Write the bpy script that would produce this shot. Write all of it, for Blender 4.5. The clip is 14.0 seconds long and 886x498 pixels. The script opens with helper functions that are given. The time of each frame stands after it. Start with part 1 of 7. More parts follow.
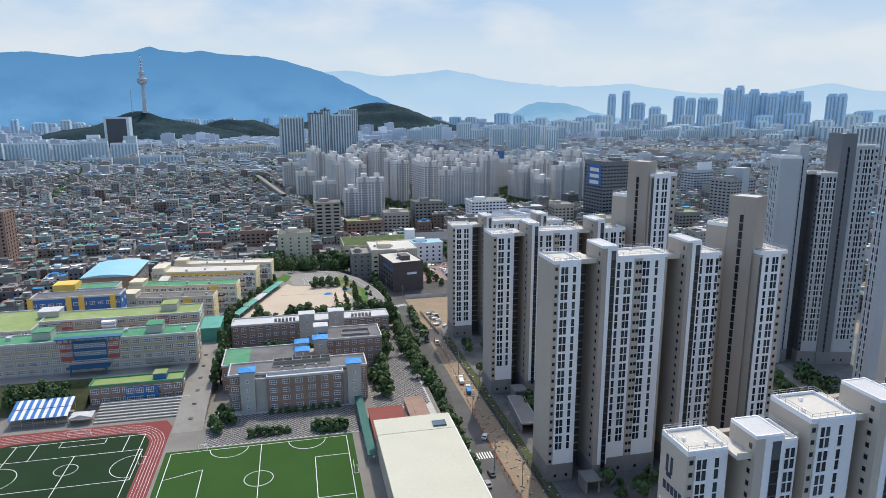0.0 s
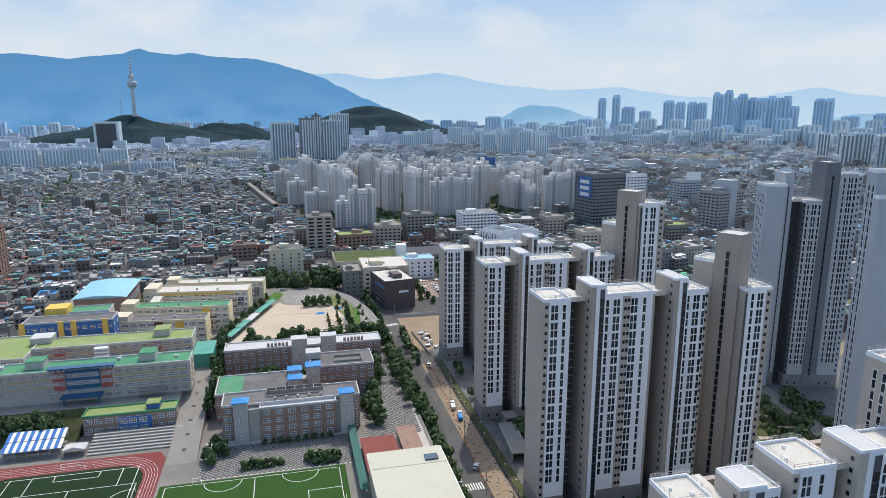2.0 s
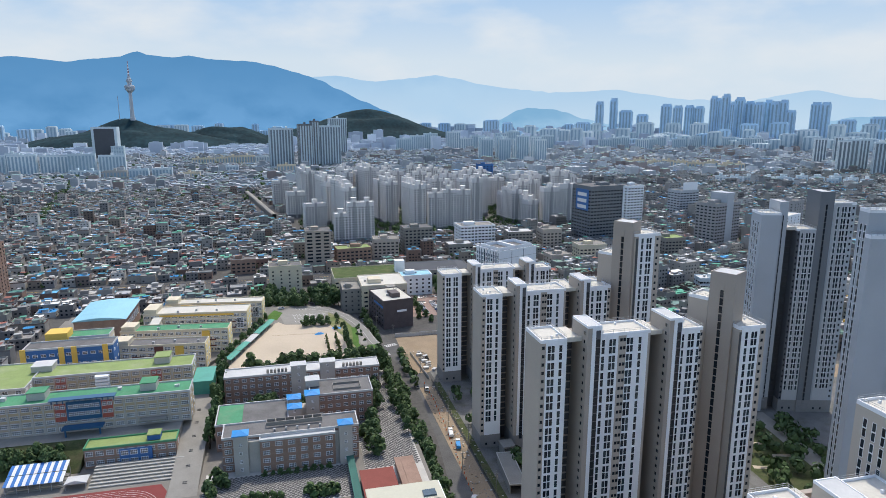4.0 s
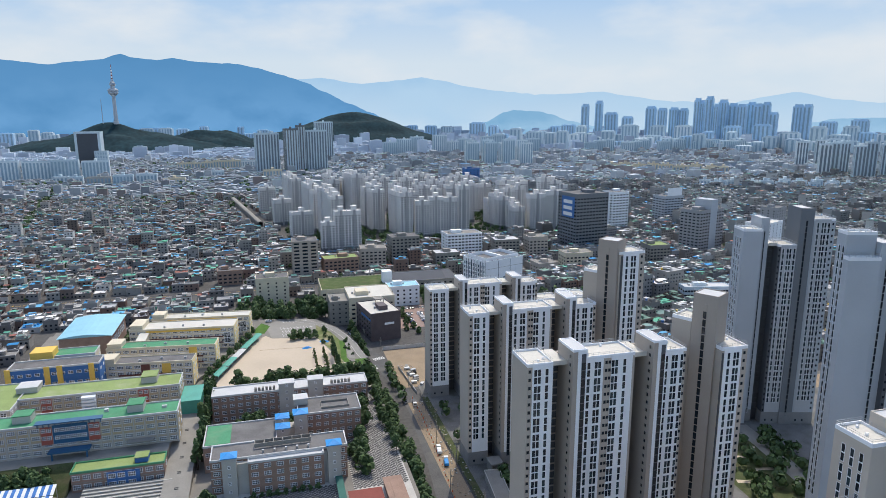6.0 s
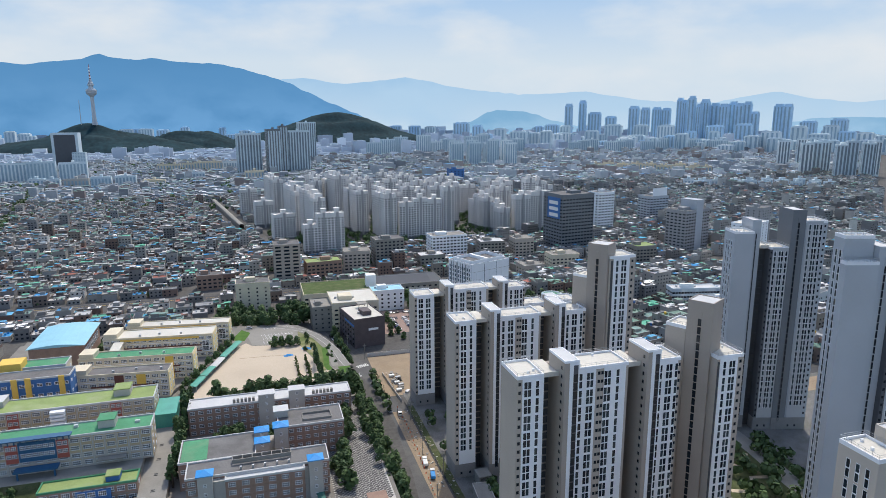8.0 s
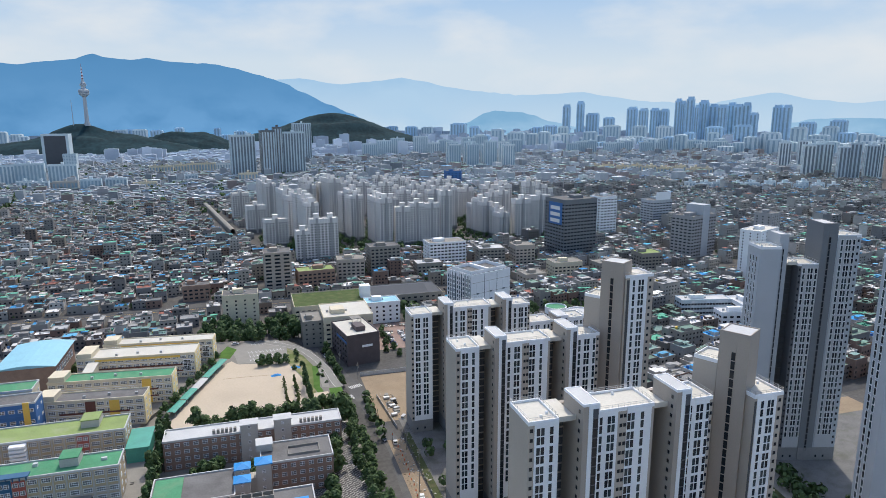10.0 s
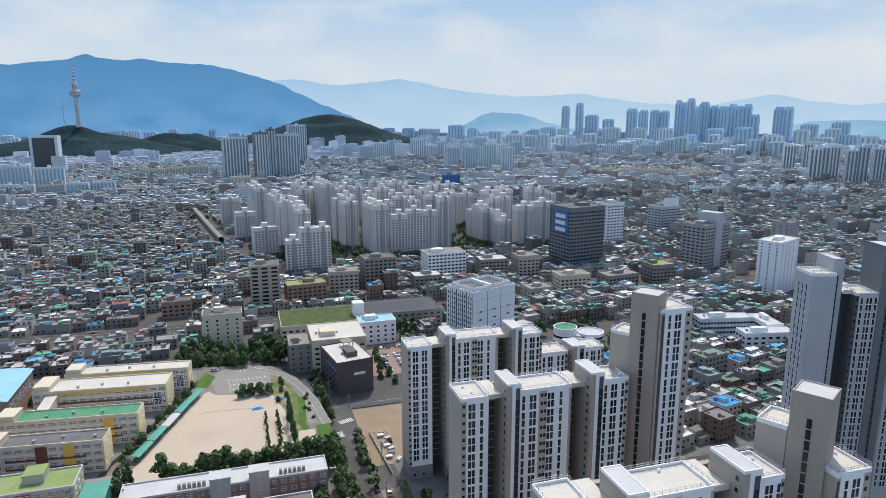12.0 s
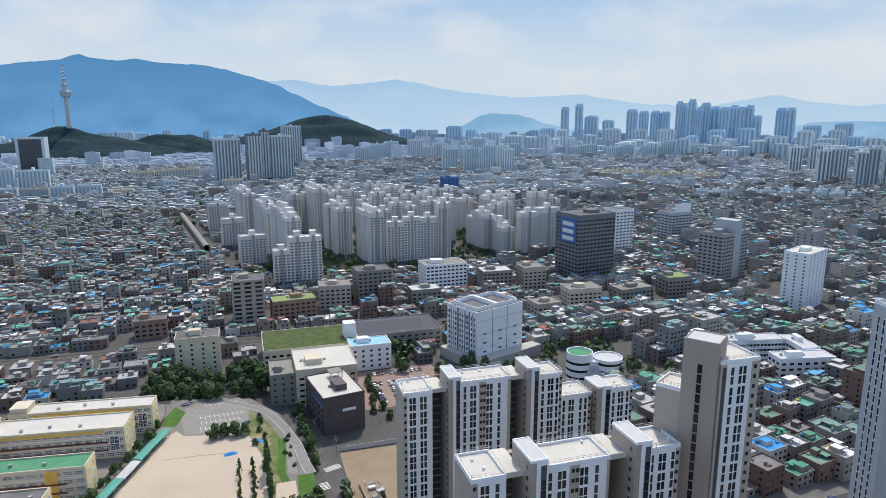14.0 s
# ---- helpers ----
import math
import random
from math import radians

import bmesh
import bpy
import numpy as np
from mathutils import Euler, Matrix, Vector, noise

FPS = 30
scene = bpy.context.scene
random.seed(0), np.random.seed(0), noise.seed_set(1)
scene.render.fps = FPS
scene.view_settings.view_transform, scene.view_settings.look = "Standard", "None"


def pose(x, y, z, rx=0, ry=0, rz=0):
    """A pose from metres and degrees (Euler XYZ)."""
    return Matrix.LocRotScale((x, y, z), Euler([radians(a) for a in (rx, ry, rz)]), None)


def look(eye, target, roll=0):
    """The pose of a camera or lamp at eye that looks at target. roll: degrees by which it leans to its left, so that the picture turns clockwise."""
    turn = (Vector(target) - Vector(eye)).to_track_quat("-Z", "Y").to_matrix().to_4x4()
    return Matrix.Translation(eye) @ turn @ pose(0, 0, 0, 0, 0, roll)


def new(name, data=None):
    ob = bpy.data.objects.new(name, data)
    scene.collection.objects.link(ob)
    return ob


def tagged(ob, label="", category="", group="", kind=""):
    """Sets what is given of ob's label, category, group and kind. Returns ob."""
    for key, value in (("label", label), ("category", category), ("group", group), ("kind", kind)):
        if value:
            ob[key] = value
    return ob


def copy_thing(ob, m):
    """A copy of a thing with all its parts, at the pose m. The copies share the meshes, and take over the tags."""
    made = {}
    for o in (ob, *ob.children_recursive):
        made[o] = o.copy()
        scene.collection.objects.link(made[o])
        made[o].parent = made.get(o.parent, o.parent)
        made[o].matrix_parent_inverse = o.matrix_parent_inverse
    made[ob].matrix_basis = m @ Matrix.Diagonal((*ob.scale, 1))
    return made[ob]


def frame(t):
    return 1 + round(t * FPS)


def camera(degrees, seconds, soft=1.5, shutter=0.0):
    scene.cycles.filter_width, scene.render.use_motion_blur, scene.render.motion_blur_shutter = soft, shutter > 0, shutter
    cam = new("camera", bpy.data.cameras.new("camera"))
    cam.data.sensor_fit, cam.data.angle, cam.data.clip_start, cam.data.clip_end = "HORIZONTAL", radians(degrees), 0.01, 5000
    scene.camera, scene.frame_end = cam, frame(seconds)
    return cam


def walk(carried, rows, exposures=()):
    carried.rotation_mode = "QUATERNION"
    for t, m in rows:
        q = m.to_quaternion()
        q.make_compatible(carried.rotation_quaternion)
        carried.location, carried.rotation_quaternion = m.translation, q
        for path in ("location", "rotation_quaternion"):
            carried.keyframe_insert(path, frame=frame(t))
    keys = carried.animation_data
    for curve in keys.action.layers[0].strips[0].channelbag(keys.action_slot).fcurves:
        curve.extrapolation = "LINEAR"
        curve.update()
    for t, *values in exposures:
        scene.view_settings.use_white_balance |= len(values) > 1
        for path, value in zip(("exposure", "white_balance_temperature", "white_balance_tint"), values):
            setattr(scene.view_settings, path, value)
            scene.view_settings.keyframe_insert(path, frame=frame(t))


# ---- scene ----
cam = camera(68.2, 14.0, soft=0.65)
METRES, EYE, TILT, LEAN, TURN = 159.6, 124.0, 0.0, 0.0, -12.8
ROWS = [
    (0.0, 0.0, 0.0, 0.0, -0.02, -12.15, 0.09),
    (0.5, -0.0007, -0.0006, 0.0192, -0.23, -12.12, 0.05),
    (1.0, -0.0008, -0.0011, 0.0384, -0.43, -12.1, 0.03),
    (1.5, -0.0013, -0.002, 0.0584, -0.64, -12.09, -0.02),
    (2.0, -0.0013, -0.0027, 0.0783, -0.78, -12.07, -0.04),
    (2.5, -0.0011, -0.0024, 0.0978, -0.86, -12.06, -0.04),
    (3.0, -0.0011, -0.0021, 0.1184, -0.91, -12.05, -0.04),
    (5.5, -0.0013, -0.0043, 0.2124, -1.25, -11.97, 0.03),
    (6.0, -0.0007, -0.0044, 0.2161, -2.13, -11.95, 0.08),
    (6.5, -0.0006, 0.001, 0.2166, -2.68, -11.96, 0.12),
    (7.0, -0.0002, 0.0137, 0.217, -3.21, -11.96, 0.15),
    (7.5, 0.0003, 0.0337, 0.2169, -3.33, -11.96, 0.17),
    (8.0, 0.0012, 0.0604, 0.2173, -3.52, -11.95, 0.18),
    (10.5, 0.0066, 0.2909, 0.2307, -3.83, -11.91, 0.11),
    (11.0, 0.0078, 0.3553, 0.2337, -3.88, -11.89, 0.07),
    (11.5, 0.0095, 0.4202, 0.2349, -3.96, -11.86, 0.06),
    (12.0, 0.0112, 0.4853, 0.2352, -4.04, -11.81, 0.06),
    (12.5, 0.013, 0.5528, 0.2348, -4.1, -11.76, 0.04),
    (13.0, 0.0145, 0.6245, 0.2337, -4.17, -11.73, 0.04),
    (13.5, 0.0171, 0.6969, 0.2334, -4.25, -11.73, 0.03),
    (14.0, 0.0205, 0.7785, 0.2329, -4.27, -11.73, 0.05),
]
walk(cam, [(t, pose(0, 0, EYE, TILT, LEAN, TURN) @ pose(METRES * x, METRES * y, METRES * z, 90 + pitch, roll, yaw)) for t, x, y, z, yaw, pitch, roll in ROWS],
     exposures=[(0.0, 0.55), (6.0, 0.54), (14.0, 0.48)])

# ---- daylight: high sun ahead of the camera, hazy summer sky ----
SUN_AZ, SUN_EL = 24.0, 58.0
world = bpy.data.worlds.new("sky")
scene.world = world
world.use_nodes = True
wn = world.node_tree.nodes
sky = wn.new("ShaderNodeTexSky")
sky.sky_type = "NISHITA"
sky.sun_disc = False
sky.sun_elevation, sky.sun_rotation = radians(SUN_EL), radians(SUN_AZ)
sky.air_density, sky.dust_density, sky.ozone_density = 1.0, 1.7, 1.5
wn["Background"].inputs["Strength"].default_value = 0.15
world.node_tree.links.new(sky.outputs["Color"], wn["Background"].inputs["Color"])
sun_data = bpy.data.lights.new("sun", "SUN")
sun_data.energy, sun_data.angle, sun_data.color = 1.95, radians(0.6), (1.0, 0.94, 0.84)
sun = new("sun", sun_data)
sun.matrix_world = look((1000 * math.sin(radians(SUN_AZ)) * math.cos(radians(SUN_EL)), 1000 * math.cos(radians(SUN_AZ)) * math.cos(radians(SUN_EL)), 1000 * math.sin(radians(SUN_EL))), (0, 0, 0))


# ---- materials ----
def shade(name, col, rough=0.8, var=0.18, scale=0.4, fine=6.0, bump=0.0, metal=0.0, rnd="", rvar=0.0, stain=0.0, stain_col=(0.06, 0.055, 0.05)):
    """Procedural surface: base colour with broad and fine variation; rnd picks variation per object or per piece."""
    m = bpy.data.materials.new(name)
    m.use_nodes = True
    n, l = m.node_tree.nodes, m.node_tree.links
    b = n["Principled BSDF"]
    b.inputs["Roughness"].default_value, b.inputs["Metallic"].default_value = rough, metal
    b.inputs["Specular IOR Level"].default_value = 0.2 if rough >= 0.85 else 0.5
    geo = n.new("ShaderNodeNewGeometry")
    big, small = n.new("ShaderNodeTexNoise"), n.new("ShaderNodeTexNoise")
    big.inputs["Scale"].default_value, small.inputs["Scale"].default_value = scale, fine
    big.inputs["Detail"].default_value, small.inputs["Detail"].default_value = 3, 2
    l.new(geo.outputs["Position"], big.inputs["Vector"]), l.new(geo.outputs["Position"], small.inputs["Vector"])
    add = n.new("ShaderNodeMath")
    add.operation = "ADD"
    l.new(big.outputs["Fac"], add.inputs[0]), l.new(small.outputs["Fac"], add.inputs[1])
    rng = n.new("ShaderNodeMapRange")
    rng.inputs["From Min"].default_value, rng.inputs["From Max"].default_value = 0.6, 1.4
    rng.inputs["To Min"].default_value, rng.inputs["To Max"].default_value = 1 - var, 1 + var
    l.new(add.outputs[0], rng.inputs["Value"])
    mul = n.new("ShaderNodeVectorMath")
    mul.operation = "SCALE"
    l.new(rng.outputs[0], mul.inputs["Scale"])
    if isinstance(col, list):
        ramp = n.new("ShaderNodeValToRGB")
        ramp.color_ramp.interpolation = "CONSTANT"
        e = ramp.color_ramp.elements
        while len(e) < len(col):
            e.new(1.0)
        for i, c in enumerate(col):
            e[i].position = i / len(col)
            e[i].color = (*c, 1)
        src = geo.outputs["Random Per Island"] if rnd == "island" else n.new("ShaderNodeObjectInfo").outputs["Random"]
        l.new(src, ramp.inputs["Fac"])
        l.new(ramp.outputs["Color"], mul.inputs[0])
    else:
        mul.inputs[0].default_value = col
    out = mul.outputs["Vector"]
    if rvar:
        src = geo.outputs["Random Per Island"] if rnd == "island" else n.new("ShaderNodeObjectInfo").outputs["Random"]
        r2 = n.new("ShaderNodeMapRange")
        r2.inputs["To Min"].default_value, r2.inputs["To Max"].default_value = 1 - rvar, 1 + rvar
        wob = n.new("ShaderNodeMath")
        wob.operation = "PINGPONG"
        wob.inputs[1].default_value = 0.071
        l.new(src, wob.inputs[0])
        r2.inputs["From Max"].default_value = 0.071
        l.new(wob.outputs[0], r2.inputs["Value"])
        m2 = n.new("ShaderNodeVectorMath")
        m2.operation = "SCALE"
        l.new(out, m2.inputs[0]), l.new(r2.outputs[0], m2.inputs["Scale"])
        out = m2.outputs["Vector"]
    if stain:
        st = n.new("ShaderNodeTexNoise")
        st.inputs["Scale"].default_value, st.inputs["Detail"].default_value = scale * 0.8, 6
        l.new(geo.outputs["Position"], st.inputs["Vector"])
        sr = n.new("ShaderNodeMapRange")
        sr.inputs["From Min"].default_value, sr.inputs["From Max"].default_value = 0.5, 0.72
        sr.inputs["To Max"].default_value = stain
        l.new(st.outputs["Fac"], sr.inputs["Value"])
        mix = n.new("ShaderNodeMixRGB")
        mix.inputs["Color2"].default_value = (*stain_col, 1)
        l.new(sr.outputs[0], mix.inputs["Fac"]), l.new(out, mix.inputs["Color1"])
        out = mix.outputs["Color"]
    l.new(out, b.inputs["Base Color"])
    if bump:
        bp = n.new("ShaderNodeBump")
        bp.inputs["Strength"].default_value, bp.inputs["Distance"].default_value = bump, 0.05
        l.new(small.outputs["Fac"], bp.inputs["Height"]), l.new(bp.outputs["Normal"], b.inputs["Normal"])
    return m


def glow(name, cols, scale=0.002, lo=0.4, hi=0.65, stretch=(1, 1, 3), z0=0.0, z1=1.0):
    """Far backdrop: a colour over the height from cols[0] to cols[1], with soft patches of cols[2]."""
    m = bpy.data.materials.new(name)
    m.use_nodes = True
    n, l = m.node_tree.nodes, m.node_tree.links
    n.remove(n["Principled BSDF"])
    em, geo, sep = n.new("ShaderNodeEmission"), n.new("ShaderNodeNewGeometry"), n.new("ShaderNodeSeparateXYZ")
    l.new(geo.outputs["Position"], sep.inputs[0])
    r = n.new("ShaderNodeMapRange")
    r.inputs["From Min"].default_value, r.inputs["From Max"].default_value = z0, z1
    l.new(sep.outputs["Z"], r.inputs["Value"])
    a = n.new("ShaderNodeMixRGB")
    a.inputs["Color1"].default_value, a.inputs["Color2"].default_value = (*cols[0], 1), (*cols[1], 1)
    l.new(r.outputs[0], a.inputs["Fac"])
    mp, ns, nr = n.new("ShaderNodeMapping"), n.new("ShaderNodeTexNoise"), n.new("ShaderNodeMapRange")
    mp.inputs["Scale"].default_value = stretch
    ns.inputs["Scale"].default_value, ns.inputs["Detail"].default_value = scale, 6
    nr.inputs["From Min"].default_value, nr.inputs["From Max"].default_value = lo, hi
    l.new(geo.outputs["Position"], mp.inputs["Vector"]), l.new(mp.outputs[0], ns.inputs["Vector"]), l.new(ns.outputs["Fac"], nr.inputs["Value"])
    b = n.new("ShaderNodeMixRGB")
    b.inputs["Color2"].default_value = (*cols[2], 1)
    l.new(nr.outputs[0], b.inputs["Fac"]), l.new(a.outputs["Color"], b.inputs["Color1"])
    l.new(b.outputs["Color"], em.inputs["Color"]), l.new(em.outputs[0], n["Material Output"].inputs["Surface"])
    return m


def glassy(name, col, rough=0.12):
    m = shade(name, col, rough, 0.25, 0.15, 1.0)
    m.node_tree.nodes["Principled BSDF"].inputs["IOR"].default_value = 1.5
    return m


M = {
    "beige": shade("beige_render", (0.46, 0.405, 0.345), 0.85, 0.08, 0.08, 3.0),
    "beigelight": shade("light_beige_render", (0.52, 0.46, 0.39), 0.85, 0.07, 0.08, 3.0),
    # Paving round the towers, part of their shadow put into the base colour.
    "estate_paving": shade("shaded_estate_paving", (0.17, 0.165, 0.155), 0.9, 0.3, 0.15, 2.0, stain=0.6, stain_col=(0.08, 0.085, 0.05)),
    "taupe": shade("taupe_render", (0.40, 0.35, 0.30), 0.85, 0.08, 0.08, 3.0),
    "white": shade("white_paint", (0.84, 0.85, 0.86), 0.7, 0.05, 0.15, 2.0),
    "roofwhite": shade("cream_roof_coat", (0.60, 0.57, 0.50), 0.85, 0.10, 0.12, 1.2, stain=0.25, stain_col=(0.45, 0.42, 0.36)),
    "greybase": shade("grey_stone_base", (0.24, 0.235, 0.23), 0.75, 0.12, 0.3, 2.0),
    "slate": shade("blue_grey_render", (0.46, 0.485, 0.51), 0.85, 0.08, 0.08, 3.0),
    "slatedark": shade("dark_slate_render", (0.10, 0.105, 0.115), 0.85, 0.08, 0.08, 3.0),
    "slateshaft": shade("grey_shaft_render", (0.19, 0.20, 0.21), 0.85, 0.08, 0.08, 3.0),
    # White panel greyed down for the shade on the darker towers.
    "panelshaded": shade("shaded_white_panel", (0.46, 0.47, 0.48), 0.75, 0.06, 0.15, 2.0),
    "glass": glassy("dark_window_glass", (0.015, 0.02, 0.027)),
    "glassblue": glassy("blue_window_glass", (0.06, 0.10, 0.13)),
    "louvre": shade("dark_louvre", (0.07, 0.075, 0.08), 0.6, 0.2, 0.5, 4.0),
    "metal": shade("galvanised_metal", (0.45, 0.46, 0.47), 0.45, 0.15, 0.5, 5.0, metal=0.6),
    "asphalt": shade("worn_asphalt", (0.115, 0.113, 0.11), 0.92, 0.25, 0.12, 2.0, stain=0.35, stain_col=(0.22, 0.20, 0.17)),
    "yard": shade("pale_worn_yard", (0.225, 0.21, 0.185), 0.92, 0.2, 0.1, 2.0, stain=0.4, stain_col=(0.15, 0.145, 0.135)),
    "city_ground": shade("city_pavement", (0.105, 0.10, 0.093), 0.92, 0.3, 0.03, 0.5, stain=0.4, stain_col=(0.08, 0.08, 0.075)),
    "earth": shade("bare_earth", (0.30, 0.23, 0.155), 0.95, 0.22, 0.10, 1.5, bump=0.4, stain=0.5, stain_col=(0.26, 0.19, 0.12)),
    "sand": shade("playground_sand", (0.53, 0.445, 0.34), 0.95, 0.10, 0.05, 1.0, stain=0.25, stain_col=(0.42, 0.345, 0.26)),
    "concrete": shade("pale_concrete", (0.275, 0.26, 0.23), 0.9, 0.15, 0.2, 2.5, stain=0.3, stain_col=(0.22, 0.21, 0.2)),
    "paver_l": shade("light_paver", (0.50, 0.485, 0.45), 0.9, 0.15, 0.3, 3.0),
    "paver_d": shade("dark_paver", (0.10, 0.098, 0.095), 0.9, 0.15, 0.3, 3.0),
    "turf": shade("green_artificial_turf", (0.032, 0.082, 0.015), 0.95, 0.14, 0.06, 2.0, bump=0.2),
    "turf_d": shade("dark_artificial_turf", (0.015, 0.036, 0.013), 0.95, 0.14, 0.06, 2.0, bump=0.2),
    "grass": shade("patchy_lawn", (0.13, 0.16, 0.055), 0.95, 0.3, 0.12, 2.0, bump=0.5, stain=0.8, stain_col=(0.40, 0.33, 0.21)),
    "shrub_ground": shade("planting_bed", (0.07, 0.085, 0.035), 0.95, 0.35, 0.3, 2.0, bump=0.5, stain=0.5, stain_col=(0.15, 0.12, 0.08)),
    "track": shade("red_running_track", (0.21, 0.054, 0.05), 0.9, 0.12, 0.2, 3.0),
    "line": shade("white_line_paint", (0.75, 0.75, 0.72), 0.8, 0.1, 0.5, 3.0),
    "brick": shade("brown_brick", (0.32, 0.215, 0.165), 0.9, 0.2, 0.3, 4.0),
    "greywall": shade("grey_school_render", (0.47, 0.45, 0.41), 0.85, 0.1, 0.2, 2.0),
    "tanwall": shade("tan_school_render", (0.47, 0.38, 0.255), 0.85, 0.12, 0.2, 2.0),
    "redwall": shade("red_panel", (0.38, 0.10, 0.07), 0.8, 0.1, 0.3, 2.0),
    "bluepanel": shade("blue_panel", (0.022, 0.10, 0.20), 0.6, 0.1, 0.3, 2.0),
    "bluewall": shade("blue_wall", (0.05, 0.15, 0.36), 0.75, 0.1, 0.3, 2.0),
    "yellow": shade("yellow_wall", (0.78, 0.50, 0.10), 0.8, 0.1, 0.3, 2.0),
    "paleyellow": shade("pale_yellow_wall", (0.80, 0.66, 0.36), 0.85, 0.08, 0.2, 2.0),
    "cream": shade("cream_wall", (0.66, 0.585, 0.44), 0.85, 0.1, 0.2, 2.0),
    "creamroof": shade("cream_metal_roof", (0.50, 0.485, 0.38), 0.6, 0.06, 0.1, 1.0),
    "greenroof": shade("green_roof_coat", (0.085, 0.27, 0.145), 0.85, 0.18, 0.15, 1.5, stain=0.35, stain_col=(0.25, 0.30, 0.2)),
    "limeroof": shade("yellow_green_roof_coat", (0.25, 0.32, 0.12), 0.85, 0.15, 0.15, 1.5, stain=0.35, stain_col=(0.42, 0.42, 0.3)),
    "greyroof": shade("weathered_grey_roof", (0.17, 0.165, 0.16), 0.9, 0.25, 0.12, 1.5, stain=0.6, stain_col=(0.09, 0.085, 0.08)),
    "whiteroof": shade("pale_silver_roof", (0.53, 0.53, 0.52), 0.8, 0.1, 0.15, 1.5, stain=0.3, stain_col=(0.42, 0.42, 0.42)),
    "blueroof": shade("bright_blue_roof", (0.02, 0.26, 0.62), 0.6, 0.08, 0.3, 2.0),
    "skyroof": shade("pale_blue_metal_roof", (0.26, 0.52, 0.62), 0.6, 0.1, 0.1, 1.0),
    "teal": shade("teal_canopy", (0.07, 0.32, 0.25), 0.6, 0.15, 0.3, 2.0),
    "darkred": shade("dark_red_roof", (0.24, 0.075, 0.06), 0.85, 0.12, 0.3, 2.0),
    "navy": shade("dark_blue_brick", (0.095, 0.075, 0.078), 0.7, 0.2, 0.3, 3.0),
    "navymark": shade("dark_navy_paint", (0.03, 0.04, 0.07), 0.7, 0.1, 0.5, 2.0),
    "bark": shade("bark", (0.10, 0.075, 0.055), 0.95, 0.25, 1.0, 6.0),
    "bluestripe": shade("blue_canopy_sheet", (0.03, 0.16, 0.45), 0.6, 0.08, 0.3, 2.0),
    "leaf": shade("leaves", [(0.048, 0.088, 0.026), (0.066, 0.115, 0.032), (0.085, 0.14, 0.042), (0.055, 0.098, 0.036)], 0.8, 0.3, 0.3, 3.0, rnd="island"),
    "leaf_y": shade("yellowish_leaves", [(0.10, 0.13, 0.03), (0.075, 0.115, 0.03), (0.13, 0.145, 0.04)], 0.8, 0.3, 0.3, 3.0, rnd="island"),
    # Forest green pushed towards blue for the haze over the hills.
    "forest": shade("hazed_wooded_hill", (0.013, 0.037, 0.045), 0.95, 0.5, 0.012, 0.06, bump=1.0),
    "tank_y": shade("yellow_water_tank", (0.7, 0.45, 0.05), 0.5, 0.1, 0.5, 2.0),
    "carpaint": shade("car_paint", [(0.75, 0.76, 0.77), (0.7, 0.7, 0.7), (0.03, 0.03, 0.035), (0.35, 0.36, 0.37), (0.8, 0.8, 0.79), (0.06, 0.08, 0.16), (0.12, 0.12, 0.13)], 0.25, 0.03, 0.5, 2.0, rnd="object"),
    "tyre": shade("tyre_rubber", (0.02, 0.02, 0.02), 0.9, 0.1, 1.0, 5.0),
    "orange": shade("orange_barrier", (0.65, 0.13, 0.03), 0.6, 0.1, 0.5, 2.0),
    "aptwall": shade("apartment_paint", [(0.68, 0.66, 0.63), (0.72, 0.70, 0.67), (0.64, 0.62, 0.60)], 0.85, 0.06, 0.05, 1.0, rnd="object"),
    "towerglass": glassy("blue_black_window_glass", [(0.012, 0.018, 0.026), (0.02, 0.032, 0.042), (0.045, 0.062, 0.072), (0.016, 0.024, 0.034), (0.03, 0.05, 0.06)]),
    "aptbase": shade("dark_apartment_base", (0.16, 0.165, 0.17), 0.85, 0.1, 0.2, 1.0),
    "aptglass": glassy("apartment_window_glass", (0.12, 0.125, 0.13), 0.2),
    "classglass": glassy("school_window_glass", (0.085, 0.085, 0.085), 0.2),
    # Glass and white paint of the far blocks, haze mixed into the colour.
    "fardark": shade("hazed_dark_glass", (0.17, 0.21, 0.24), 0.5, 0.1, 0.05, 0.3),
    "farwhite": shade("hazed_white_paint", [(0.60, 0.68, 0.71), (0.70, 0.75, 0.76), (0.52, 0.60, 0.64)], 0.85, 0.06, 0.02, 0.2, rnd="object"),
    "aptgrey": shade("grey_apartment_paint", (0.36, 0.355, 0.35), 0.85, 0.06, 0.05, 1.0),
}
WALLS = [(0.34, 0.34, 0.34), (0.44, 0.43, 0.41), (0.25, 0.25, 0.26), (0.27, 0.19, 0.165), (0.50, 0.50, 0.49), (0.31, 0.28, 0.25), (0.22, 0.225, 0.235), (0.40, 0.40, 0.40), (0.62, 0.63, 0.64), (0.23, 0.19, 0.175), (0.28, 0.29, 0.31)]
